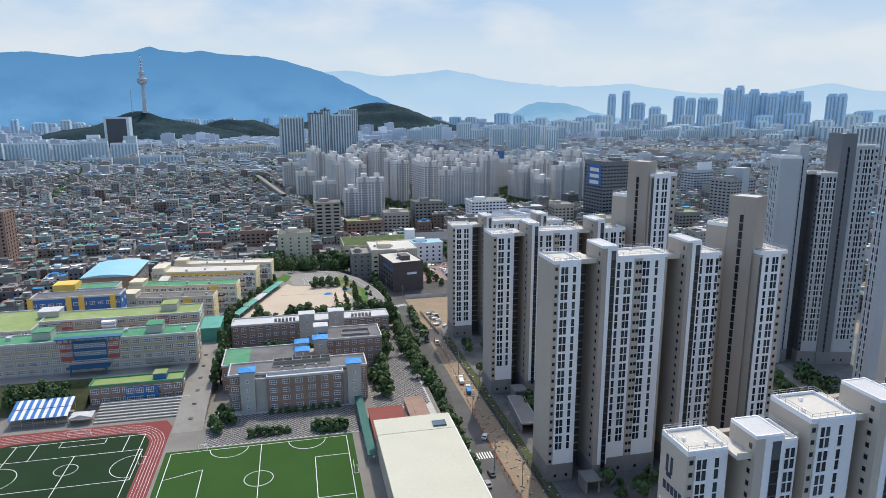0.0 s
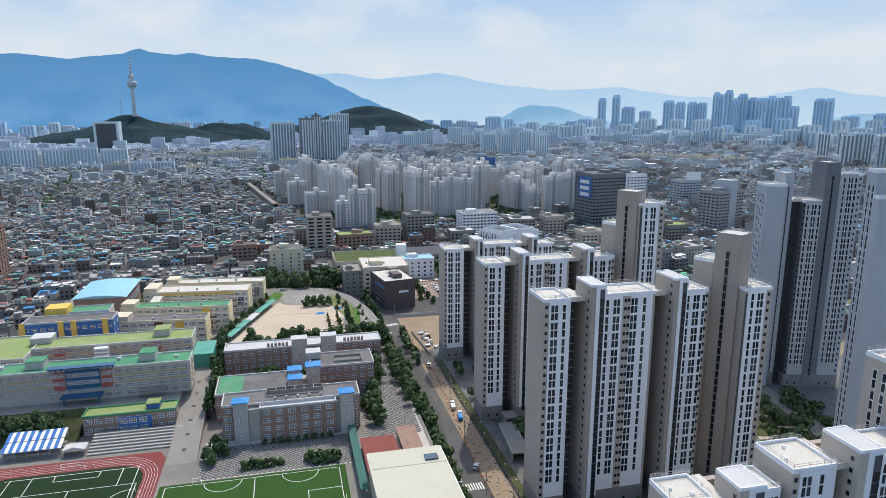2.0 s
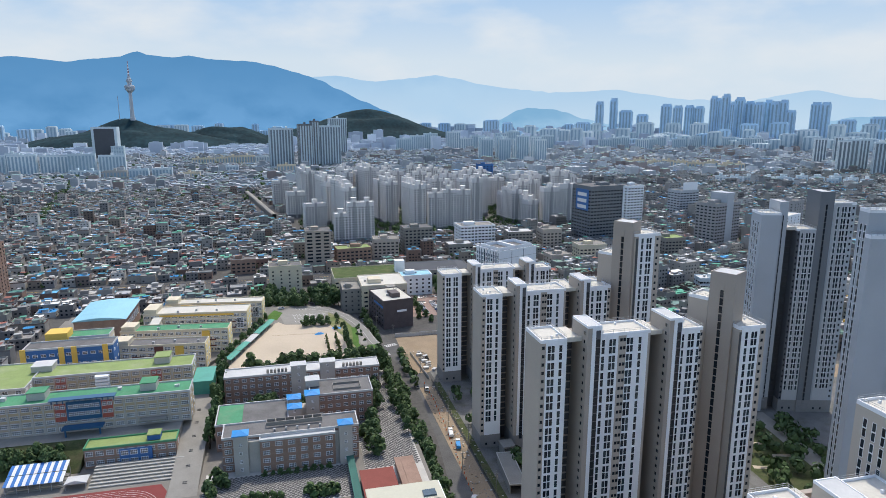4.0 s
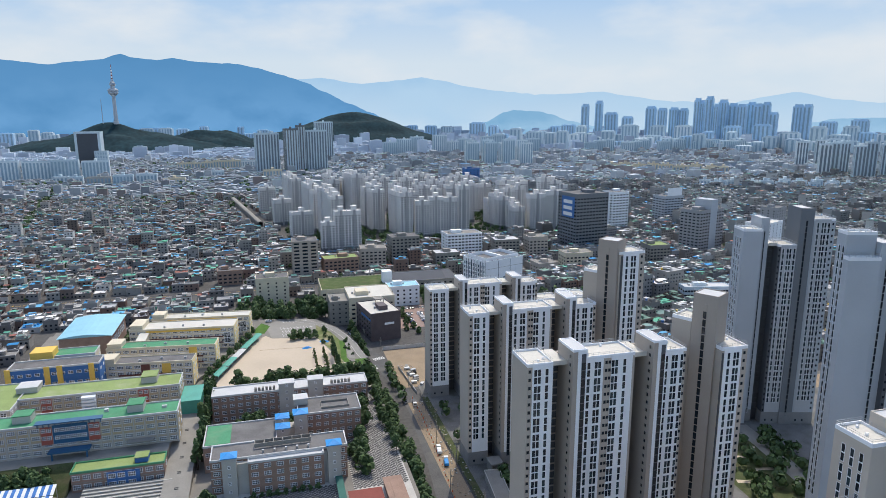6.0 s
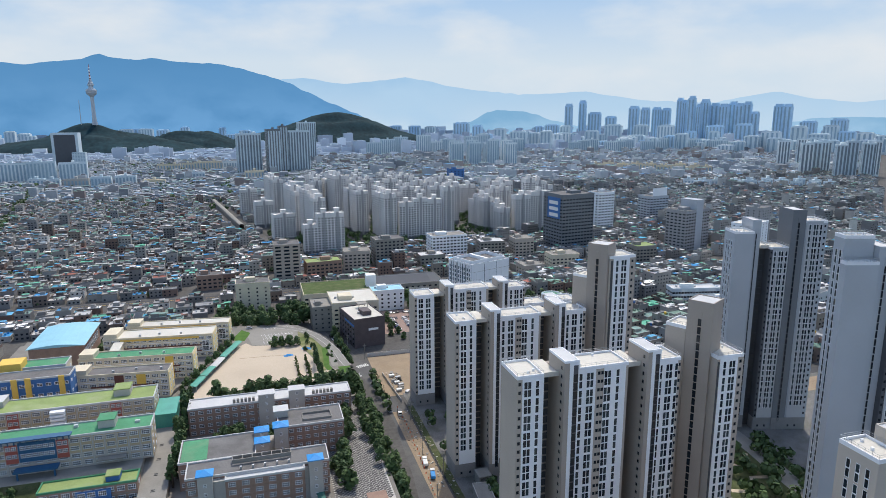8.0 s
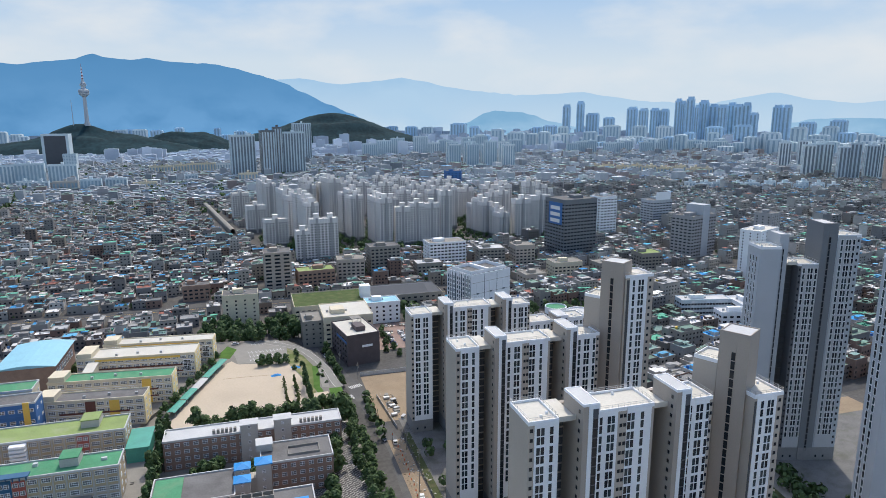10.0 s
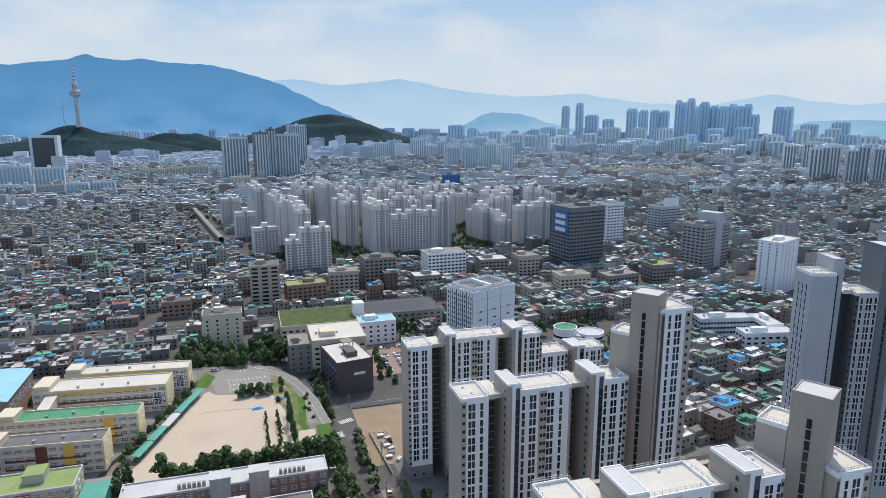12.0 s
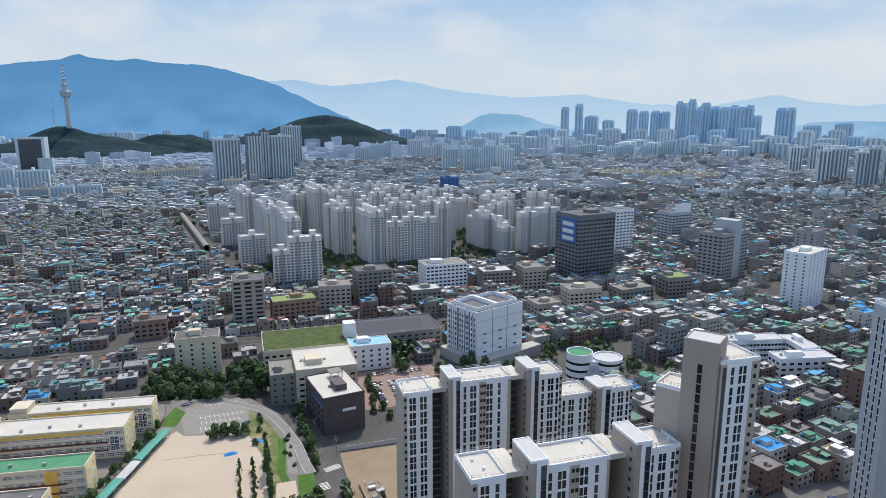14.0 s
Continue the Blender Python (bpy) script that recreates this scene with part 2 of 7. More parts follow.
ROOFS = [(0.253, 0.259, 0.265), (0.345, 0.351, 0.362), (0.149, 0.153, 0.161), (0.460, 0.466, 0.471), (0.184, 0.276, 0.236), (0.207, 0.201, 0.196), (0.287, 0.293, 0.299), (0.149, 0.247, 0.207), (0.632, 0.644, 0.655), (0.127, 0.129, 0.136), (0.17, 0.26, 0.25), (0.230, 0.236, 0.247),
         (0.380, 0.380, 0.385), (0.046, 0.253, 0.529), (0.10, 0.24, 0.22), (0.103, 0.333, 0.241), (0.172, 0.176, 0.184), (0.276, 0.115, 0.092), (0.299, 0.310, 0.328), (0.740, 0.740, 0.740), (0.196, 0.207, 0.213), (0.06, 0.27, 0.40), (0.115, 0.345, 0.552), (0.333, 0.333, 0.333)]
WALLS = [(0.90 * r_, 0.86 * g_, 0.80 * b_) for r_, g_, b_ in WALLS]
ROOFS = [(1.08 * r_, 1.05 * g_, 1.0 * b_) for r_, g_, b_ in ROOFS]
WEST_W, WEST_R = [tuple(0.92 * v for v in c) for c in WALLS], [tuple(1.0 * v for v in c) for c in ROOFS]
EAST_W, EAST_R = [tuple(0.92 * v for v in c) for c in WALLS if c[0] < 1.25 * c[2]], [tuple(min(0.8, 1.1 * v) for v in c) for c in ROOFS]
M["westwall"] = shade("old_house_wall", WEST_W, 0.85, 0.15, 0.15, 1.5, rnd="island", rvar=0.2)
M["westroof"] = shade("old_house_roof", WEST_R, 0.85, 0.25, 0.2, 1.5, rnd="island", rvar=0.2)
M["eastwall"] = shade("pale_house_wall", EAST_W, 0.85, 0.15, 0.15, 1.5, rnd="island", rvar=0.2)
M["eastroof"] = shade("pale_house_roof", EAST_R, 0.85, 0.25, 0.2, 1.5, rnd="island", rvar=0.2)
M["housewall_one"] = shade("single_house_wall", [tuple(0.85 * v for v in c) for c in WALLS], 0.85, 0.15, 0.15, 1.5, rnd="object", rvar=0.2)
M["houseroof_one"] = shade("single_house_roof", [ROOFS[i] for i in (4, 1, 8, 15, 3, 19, 0, 7, 10, 4, 22, 12, 7, 6, 15, 8, 5, 13, 23, 7, 3, 10, 4)], 0.85, 0.25, 0.2, 1.5, rnd="object", rvar=0.25)
M["greengrass"] = shade("bright_lawn", (0.075, 0.15, 0.03), 0.95, 0.3, 0.2, 2.0, bump=0.5)
M["paver_path"] = shade("pale_path_paving", (0.25, 0.24, 0.215), 0.9, 0.15, 0.3, 2.0, stain=0.3, stain_col=(0.26, 0.25, 0.22))
M["redpaver"] = shade("reddish_paving", (0.30, 0.215, 0.18), 0.9, 0.2, 0.3, 2.0, stain=0.3, stain_col=(0.22, 0.2, 0.18))
M["tealdark"] = shade("dark_teal_sheet", (0.03, 0.125, 0.10), 0.8, 0.15, 0.3, 2.0)
M["darkbrick"] = shade("dark_red_brick", (0.17, 0.075, 0.06), 0.9, 0.2, 0.3, 4.0)
M["roofgrass"] = shade("planted_roof", (0.075, 0.105, 0.035), 0.95, 0.35, 0.2, 2.0, bump=0.5, stain=0.4, stain_col=(0.2, 0.18, 0.1))
M["dark_asphalt"] = shade("dark_asphalt", (0.075, 0.075, 0.077), 0.92, 0.25, 0.1, 2.0)
# Far walls and roofs: pale blue of the haze is in the base colour.
M["farwall"] = shade("hazed_far_wall", [(0.52, 0.58, 0.66), (0.60, 0.65, 0.72), (0.46, 0.52, 0.60), (0.68, 0.72, 0.78), (0.42, 0.47, 0.55)], 0.9, 0.05, 0.02, 0.2, rnd="island", rvar=0.15)
M["farroof"] = shade("hazed_far_roof", [(0.36, 0.43, 0.50), (0.42, 0.48, 0.55), (0.30, 0.36, 0.43), (0.50, 0.55, 0.61), (0.32, 0.41, 0.44), (0.38, 0.43, 0.50), (0.28, 0.41, 0.55)], 0.9, 0.05, 0.02, 0.2, rnd="island", rvar=0.15)
# Middle distance: haze put into the paints, cooler and lighter, few browns.
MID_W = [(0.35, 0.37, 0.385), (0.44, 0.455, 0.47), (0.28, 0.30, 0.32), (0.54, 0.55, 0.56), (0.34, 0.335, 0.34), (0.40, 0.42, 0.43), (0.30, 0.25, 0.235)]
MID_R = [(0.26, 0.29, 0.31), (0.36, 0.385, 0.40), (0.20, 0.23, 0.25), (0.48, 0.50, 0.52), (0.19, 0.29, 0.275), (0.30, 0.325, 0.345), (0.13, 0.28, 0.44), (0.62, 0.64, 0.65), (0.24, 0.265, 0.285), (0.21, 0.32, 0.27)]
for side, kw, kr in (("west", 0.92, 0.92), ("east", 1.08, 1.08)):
    M["mid" + side + "wall"] = shade("hazed_house_wall", [tuple(kw * v for v in c) for c in MID_W], 0.88, 0.12, 0.1, 1.0, rnd="island", rvar=0.18)
    M["mid" + side + "roof"] = shade("hazed_house_roof", [tuple(kr * v for v in c) for c in MID_R], 0.88, 0.2, 0.1, 1.0, rnd="island", rvar=0.18)
# Far towers and their glass, tinted blue to stand in for haze.
M["farglass"] = shade("hazed_window_glass", (0.30, 0.41, 0.48), 0.6, 0.10, 0.02, 0.1)
M["fartower"] = shade("hazed_far_tower", (0.49, 0.66, 0.80), 0.9, 0.10, 0.02, 0.1)
M["farapt"] = shade("hazed_far_apartment", (0.58, 0.66, 0.69), 0.9, 0.06, 0.02, 0.1)


# ---- building helpers ----
class Buf:
    """Collects boxes and plates into one mesh."""

    def __init__(self):
        self.v, self.f, self.m = [], [], []

    def poly(self, pts, mi=0):
        k = len(self.v)
        self.v.extend(pts)
        self.f.append(tuple(range(k, k + len(pts))))
        self.m.append(mi)
        return self

    def box(self, x0, x1, y0, y1, z0, z1, mi=0, top=None):
        k = len(self.v)
        self.v.extend([(x0, y0, z0), (x1, y0, z0), (x1, y1, z0), (x0, y1, z0), (x0, y0, z1), (x1, y0, z1), (x1, y1, z1), (x0, y1, z1)])
        for q in ((0, 3, 2, 1), (0, 1, 5, 4), (1, 2, 6, 5), (2, 3, 7, 6), (3, 0, 4, 7), (4, 5, 6, 7)):
            self.f.append(tuple(k + i for i in q))
            self.m.append(mi)
        if top is not None:
            self.m[-1] = top
        return self

    def prism(self, pts, z0, z1, mi=0, top=None):
        k, n = len(self.v), len(pts)
        self.v.extend([(x, y, z0) for x, y in pts])
        self.v.extend([(x, y, z1) for x, y in pts])
        for i in range(n):
            j = (i + 1) % n
            self.f.append((k + i, k + j, k + n + j, k + n + i))
            self.m.append(mi)
        self.f.append(tuple(range(k + n, k + 2 * n)))
        self.m.append(mi if top is None else top)
        self.f.append(tuple(range(k + n - 1, k - 1, -1)))
        self.m.append(mi)
        return self

    def tube(self, cx, cy, rings, n=12, mi=0):
        """Stack of rings (radius, z) round an upright axis."""
        k = len(self.v)
        for r, z in rings:
            self.v.extend([(cx + r * math.cos(2 * math.pi * i / n), cy + r * math.sin(2 * math.pi * i / n), z) for i in range(n)])
        for a in range(len(rings) - 1):
            for i in range(n):
                j = (i + 1) % n
                self.f.append((k + a * n + i, k + a * n + j, k + (a + 1) * n + j, k + (a + 1) * n + i))
                self.m.append(mi)
        self.f.append(tuple(k + (len(rings) - 1) * n + i for i in range(n)))
        self.m.append(mi)
        return self

    def frame_ring(self, x0, x1, y0, y1, z0, z1, w, mi=0):
        self.box(x0, x1, y0, y0 + w, z0, z1, mi)
        self.box(x0, x1, y1 - w, y1, z0, z1, mi)
        self.box(x0, x0 + w, y0 + w, y1 - w, z0, z1, mi)
        self.box(x1 - w, x1, y0 + w, y1 - w, z0, z1, mi)
        return self

    def lattice(self, xs, zs, y, depth, face="S", bar=0, pane=1):
        """One connected sheet of bars with panes set back by depth: xs, zs are edges, open cells lie between odd and even ones."""
        sx = {"S": lambda u, v, z: (u, v, z), "W": lambda u, v, z: (v, -u, z), "E": lambda u, v, z: (-v, u, z), "N": lambda u, v, z: (-u, -v, z)}[face]
        k, nx, nz = len(self.v), len(xs), len(zs)
        for z in zs:
            self.v.extend([sx(x, y, z) for x in xs])
        inner = {}

        def deep(i, j):
            if (i, j) not in inner:
                inner[(i, j)] = len(self.v)
                self.v.append(sx(xs[i], y + depth, zs[j]))
            return inner[(i, j)]

        for j in range(nz - 1):
            for i in range(nx - 1):
                q = [k + j * nx + i, k + j * nx + i + 1, k + (j + 1) * nx + i + 1, k + (j + 1) * nx + i]
                if i % 2 and j % 2:
                    d = [deep(i, j), deep(i + 1, j), deep(i + 1, j + 1), deep(i, j + 1)]
                    self.f.append(tuple(d))
                    self.m.append(pane)
                    for a in range(4):
                        b = (a + 1) % 4
                        self.f.append((q[a], q[b], d[b], d[a]))
                        self.m.append(bar)
                else:
                    self.f.append(tuple(q))
                    self.m.append(bar)
        rim = [i for i in range(nx)] + [(j + 1) * nx - 1 for j in range(1, nz)] + [(nz - 1) * nx + i for i in range(nx - 2, -1, -1)] + [j * nx for j in range(nz - 2, 0, -1)]
        r0 = len(self.v)
        pts = [(xs[r % nx], zs[r // nx]) for r in rim]
        self.v.extend([sx(x, y + depth + 0.02, z) for x, z in pts])
        for a in range(len(rim)):
            b = (a + 1) % len(rim)
            self.f.append((k + rim[b], k + rim[a], r0 + a, r0 + b))
            self.m.append(bar)
        return self

    def turned(self, ox, oy, deg, start=0):
        c, s = math.cos(radians(deg)), math.sin(radians(deg))
        for i in range(start, len(self.v)):
            x, y, z = self.v[i]
            self.v[i] = (ox + x * c - y * s, oy + x * s + y * c, z)

    def mesh(self, name, mats):
        me = bpy.data.meshes.new(name)
        me.from_pydata(self.v, [], self.f)
        for m in mats:
            me.materials.append(M[m])
        if len(mats) > 1:
            me.polygons.foreach_set("material_index", self.m)
        me.update()
        return me


def thing(name, x, y, z, label, category, rot=0.0, group="", kind=""):
    ob = new(name)
    ob.matrix_basis = pose(x, y, z, 0, 0, rot)
    ob.empty_display_size = 0.5
    return tagged(ob, label, category, group, kind)


def part(name, buf, mats, parent, label="", at=(0, 0, 0)):
    ob = new(name, buf.mesh(name, mats) if isinstance(buf, Buf) else buf)
    ob.parent = parent
    ob.location = at
    if label:
        tagged(ob, label)
    return ob


def solid(name, buf, mats, label, category="", kind="", group=""):
    return tagged(new(name, buf.mesh(name, mats)), label, category, group, kind)


def copies(name, mesh, parent, places):
    """Alike parts, each an object of its own on one mesh; a place is (x, y, z, turn)."""
    for x, y, z, r in places:
        ob = part(name, mesh, None, parent, at=(x, y, z))
        if r:
            ob.rotation_euler[2] = radians(r)


# ---- ground ----
SCHOOL = 6.0
g = Buf()
xs = [-5200, -2500, -1000, -400, -160, -140, 48, 56, 85, 170, 400, 1000, 2500, 5200]
ys = [-5200, -2500, -600, 60, 130, 200, 300, 400, 480, 520, 700, 1200, 2500, 4900]
for i in range(len(xs) - 1):
    for j in range(len(ys) - 1):
        g.poly([(xs[i], ys[j], 0), (xs[i + 1], ys[j], 0), (xs[i + 1], ys[j + 1], 0), (xs[i], ys[j + 1], 0)])
solid("ground", g, ["city_ground"], "grey paved city ground between the houses", kind="structure")

t = Buf().prism([(-330, 60), (51, 60), (53, 372), (53, 392), (50.5, 418), (42, 452), (28, 476), (-10, 486), (-150, 492), (-150, 351), (-330, 351)], -0.5, SCHOOL)
solid("school_terrace", t, ["yard"], "raised grey terrace under both schools", kind="structure")


def slab(name, x0, x1, y0, y1, z, mat, label, h=0.03):
    return solid(name, Buf().box(x0, x1, y0, y1, z - 0.05, z + h), [mat], label, kind="structure")


def strip(pts, w, z, mi=0, buf=None):
    """A flat band of width w along a line of points."""
    b = buf or Buf()
    k = len(b.v)
    for i, (x, y) in enumerate(pts):
        a, c = pts[max(i - 1, 0)], pts[min(i + 1, len(pts) - 1)]
        d = Vector((c[0] - a[0], c[1] - a[1])).normalized()
        b.v.extend([(x - d.y * w / 2, y + d.x * w / 2, z), (x + d.y * w / 2, y - d.x * w / 2, z)])
    for i in range(len(pts) - 1):
        b.f.append((k + 2 * i, k + 2 * i + 1, k + 2 * i + 3, k + 2 * i + 2))
        b.m.append(mi)
    return b


ROAD = [(59, 60), (60, 150), (62, 215), (67, 265), (70, 320), (66, 365), (62, 395), (57, 420), (48, 450), (42, 480), (36, 520), (33, 560), (32, 592)]
solid("road", strip(ROAD, 8.0, 0.03), ["asphalt"], "narrow grey asphalt road along the school", kind="structure")
solid("main_road", strip([(-420, 596), (-200, 594), (0, 592), (150, 586), (330, 575), (520, 590)], 11, 0.035), ["dark_asphalt"], "wide asphalt main road behind the blocks", kind="structure")
slab("trench_ground", 67.5, 75.5, 90, 330, 0.04, "earth", "bare earth strip of roadworks beside the road")
slab("site_ground", 68, 98, 350, 413, 0.05, "earth", "excavated brown earth of a building site")
slab("estate_ground", 78, 330, 90, 352, 0.06, "estate_paving", "paving and planting round the apartment towers, darkened for their shadow")


# ---- far backdrop: sky, mountains ----
def arc_ridge(name, dist, profile, mats, label, depth=260.0, rough=14.0, seed=0):
    """A mountain range: heights over bearings (degrees right of +y), falling towards the viewer, with ribs and gullies."""
    b = Buf()
    n, rows = 240, 12
    a0, a1 = profile[0][0], profile[-1][0]
    for i in range(n + 1):
        a = a0 + (a1 - a0) * i / n
        h = 0.0
        for (p, hp), (q, hq) in zip(profile, profile[1:]):
            if p <= a <= q:
                u = (a - p) / (q - p)
                u = u * u * (3 - 2 * u) * 0.5 + u * 0.5
                h = hp + (hq - hp) * u
        for r in range(rows + 1):
            u = r / rows
            rib = noise.noise(Vector((a * 0.9 + seed, u * 1.3, seed))) * 0.5 + noise.noise(Vector((a * 3.1, u * 2, seed + 5))) * 0.25
            d = dist - depth * (1 - u) * (1 + 0.25 * rib)
            z = h * u ** 1.3 + rough * noise.noise(Vector((a * 1.7, seed, u * 2))) * u * min(1, h / 120) + rib * 22 * (1 - u) * u
            b.v.append((d * math.sin(radians(a)), d * math.cos(radians(a)), max(z, -2)))
    for i in range(n):
        for r in range(rows):
            k = i * (rows + 1) + r
            b.f.append((k, k + rows + 1, k + rows + 2, k + 1))
            b.m.append(0)
    ob = solid(name, b, mats, label, kind="structure")
    for p in ob.data.polygons:
        p.use_smooth = True
    return ob


M["sky_far"] = glow("hazy_sky", [(0.444, 0.516, 0.582), (0.276, 0.408, 0.582), (0.516, 0.552, 0.588)], 0.0012, 0.44, 0.72, (1, 1, 2.6), 480, 950)
# Ridges give off a painted haze blue, paler towards the foot.
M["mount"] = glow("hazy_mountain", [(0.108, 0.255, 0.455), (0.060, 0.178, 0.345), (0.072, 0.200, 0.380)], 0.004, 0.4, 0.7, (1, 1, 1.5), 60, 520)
M["mount2"] = glow("hazy_pale_mountain", [(0.372, 0.480, 0.582), (0.252, 0.396, 0.552), (0.312, 0.444, 0.576)], 0.003, 0.4, 0.7, (1, 1, 1.5), 60, 380)
M["mount3"] = glow("hazy_mid_mountain", [(0.240, 0.384, 0.528), (0.096, 0.240, 0.396), (0.150, 0.300, 0.456)], 0.004, 0.4, 0.7, (1, 1, 1.5), 60, 250)
b = Buf()
for i in range(40):
    a, c = radians(-70 + i * 4), radians(-66 + i * 4)
    b.poly([(4780 * math.sin(a), 4780 * math.cos(a), -30), (4780 * math.sin(c), 4780 * math.cos(c), -30), (4780 * math.sin(c), 4780 * math.cos(c), 1900), (4780 * math.sin(a), 4780 * math.cos(a), 1900)])
solid("sky_backdrop", b, ["sky_far"], "pale hazy blue sky with thin white clouds", kind="structure")
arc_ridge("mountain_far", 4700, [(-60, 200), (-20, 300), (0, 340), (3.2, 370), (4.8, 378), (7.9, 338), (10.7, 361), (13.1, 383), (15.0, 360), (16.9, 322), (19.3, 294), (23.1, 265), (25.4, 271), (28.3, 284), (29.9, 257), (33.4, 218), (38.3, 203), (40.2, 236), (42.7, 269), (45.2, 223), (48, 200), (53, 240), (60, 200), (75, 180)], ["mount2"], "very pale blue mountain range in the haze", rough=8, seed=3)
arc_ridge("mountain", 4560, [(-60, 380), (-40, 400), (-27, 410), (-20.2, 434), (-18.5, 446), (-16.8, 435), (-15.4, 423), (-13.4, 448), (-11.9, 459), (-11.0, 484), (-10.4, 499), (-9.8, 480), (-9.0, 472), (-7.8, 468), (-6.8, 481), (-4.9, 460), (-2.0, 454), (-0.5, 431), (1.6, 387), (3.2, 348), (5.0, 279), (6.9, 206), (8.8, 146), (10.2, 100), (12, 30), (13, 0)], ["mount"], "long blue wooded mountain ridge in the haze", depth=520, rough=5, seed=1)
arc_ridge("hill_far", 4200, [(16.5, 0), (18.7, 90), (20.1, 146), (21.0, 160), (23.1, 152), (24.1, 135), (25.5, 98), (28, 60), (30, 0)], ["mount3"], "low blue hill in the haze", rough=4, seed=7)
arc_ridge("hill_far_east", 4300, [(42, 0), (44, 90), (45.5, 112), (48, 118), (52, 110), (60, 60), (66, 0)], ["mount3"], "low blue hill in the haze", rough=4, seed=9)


def hill(name, cx, cy, rx, ry, h, label, seed=0, peaks=()):
    b = Buf()
    n = 48
    for j in range(n + 1):
        for i in range(n + 1):
            u, v = i / n * 2 - 1, j / n * 2 - 1
            z = h * max(0, 1 - (u * u + v * v)) ** 1.2
            for px, py, pr, ph in peaks:
                z += ph * math.exp(-((u - px) ** 2 + (v - py) ** 2) / pr)
            z *= 1 + 0.25 * noise.noise(Vector((u * 3 + seed, v * 3, 0)))
            z *= max(0, min(1, (1.05 - math.hypot(u, v)) * 6))
            z += 5 * noise.noise(Vector((u * 26, v * 26, seed))) * min(1, z / 20)
            b.v.append((cx + u * rx, cy + v * ry, z - 0.5))
    for j in range(n):
        for i in range(n):
            k = j * (n + 1) + i
            b.f.append((k, k + 1, k + n + 2, k + n + 1))
            b.m.append(0)
    ob = solid(name, b, ["forest"], label, kind="structure")
    for p in ob.data.polygons:
        p.use_smooth = True


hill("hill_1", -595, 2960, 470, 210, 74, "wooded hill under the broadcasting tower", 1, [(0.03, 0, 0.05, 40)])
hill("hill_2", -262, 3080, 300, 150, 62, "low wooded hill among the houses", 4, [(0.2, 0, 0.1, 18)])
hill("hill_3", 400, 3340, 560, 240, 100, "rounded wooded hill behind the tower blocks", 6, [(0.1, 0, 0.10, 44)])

# ---- broadcasting tower on the hill ----
tw = thing("broadcasting_tower", -584, 2950, 112, "tall slender concrete broadcasting tower on a wooded hill", "tower")
part("shaft", Buf().tube(0, 0, [(11, -6), (11, 5), (8.5, 6), (7, 50), (6.5, 106)], 16), ["slate"], tw)
part("observation_deck", Buf().tube(0, 0, [(6.5, 104), (17, 114), (19, 117), (19, 121), (17, 122), (20, 124), (20, 129), (17, 133), (9, 136), (8, 146), (12, 148), (12, 153), (9, 154), (10, 157), (6, 162), (4, 172)], 20), ["slate"], tw)
part("antenna_mast", Buf().tube(0, 0, [(3.4, 172), (2.4, 196), (1.4, 198), (0.9, 228)], 8), ["redwall"], tw, "thin red and white antenna mast")
for k in range(4):
    part("mast_band", Buf().tube(0, 0, [(3.5 - 0.35 * k, 176 + 12 * k), (3.4 - 0.35 * k, 182 + 12 * k)], 8), ["white"], tw)
part("relay_mast", Buf().tube(-48, -4, [(1.6, -14), (0.8, 92)], 6), ["slate"], tw)

# ---- apartment towers of the new estate ----
FH = 2.9


def window_mesh(w, h, mull=1, depth=0.12, frame_mat="white", glass="glass", bands=0, f=0.08, m=0.04):
    """A window seen from -y, centred on x, sill at z 0: glass behind a proud frame with mullions."""
    xs, zs = [-w / 2 - f, -w / 2], [-f, 0]
    for i in range(mull):
        x = -w / 2 + w * (i + 1) / (mull + 1)
        xs += [x - m, x + m]
    for i in range(bands):
        z = h * (i + 1) / (bands + 1)
        zs += [z - m, z + m]
    return Buf().lattice(xs + [w / 2, w / 2 + f], zs + [h, h + f], -depth, depth * 0.8).mesh("window", [frame_mat, glass])


TALL = window_mesh(1.08, 5.0, 0, 0.12, "white", "towerglass", 1, 0.08, 0.15)
SMALL = window_mesh(0.8, 1.0, 0, 0.06, "louvre")


def railing(x0, x1, y0, y1, z):
    b = Buf()
    for zz in (0.55, 1.1):
        b.frame_ring(x0, x1, y0, y1, z + zz - 0.04, z + zz + 0.04, 0.06)
    for i in range(int((x1 - x0) / 2.0) + 1):
        for y in (y0, y1 - 0.06):
            b.box(x0 + 2 * i, x0 + 2 * i + 0.07, y, y + 0.06, z, z + 1.1)
    for i in range(int((y1 - y0) / 2.0) + 1):
        for x in (x0, x1 - 0.06):
            b.box(x, x + 0.06, y0 + 2 * i, y0 + 2 * i + 0.07, z, z + 1.1)
    return b


def roof_top(th, x0, x1, y0, y1, h, wall, rail=True):
    rf = part("roof", Buf().box(x0 + 0.3, x1 - 0.3, y0 + 0.3, y1 - 0.3, h - 1.2, h - 0.7), ["roofwhite"], th)
    part("parapet", Buf().frame_ring(x0, x1, y0, y1, h - 1.2, h, 0.3), ["white"], rf)
    if rail:
        part("railing", railing(x0 + 0.1, x1 - 0.1, y0 + 0.1, y1 - 0.1, h), ["metal"], rf)
        rng = random.Random(int(x0 * 7 + h))
        for k in range(2):
            ux, uy = rng.uniform(x0 + 1, x1 - 2), rng.uniform(y0 + 2, y1 - 2)
            part("roof_vent", Buf().box(ux, ux + 0.7, uy, uy + 0.6, h - 0.7, h + 0.1), ["white"], rf)


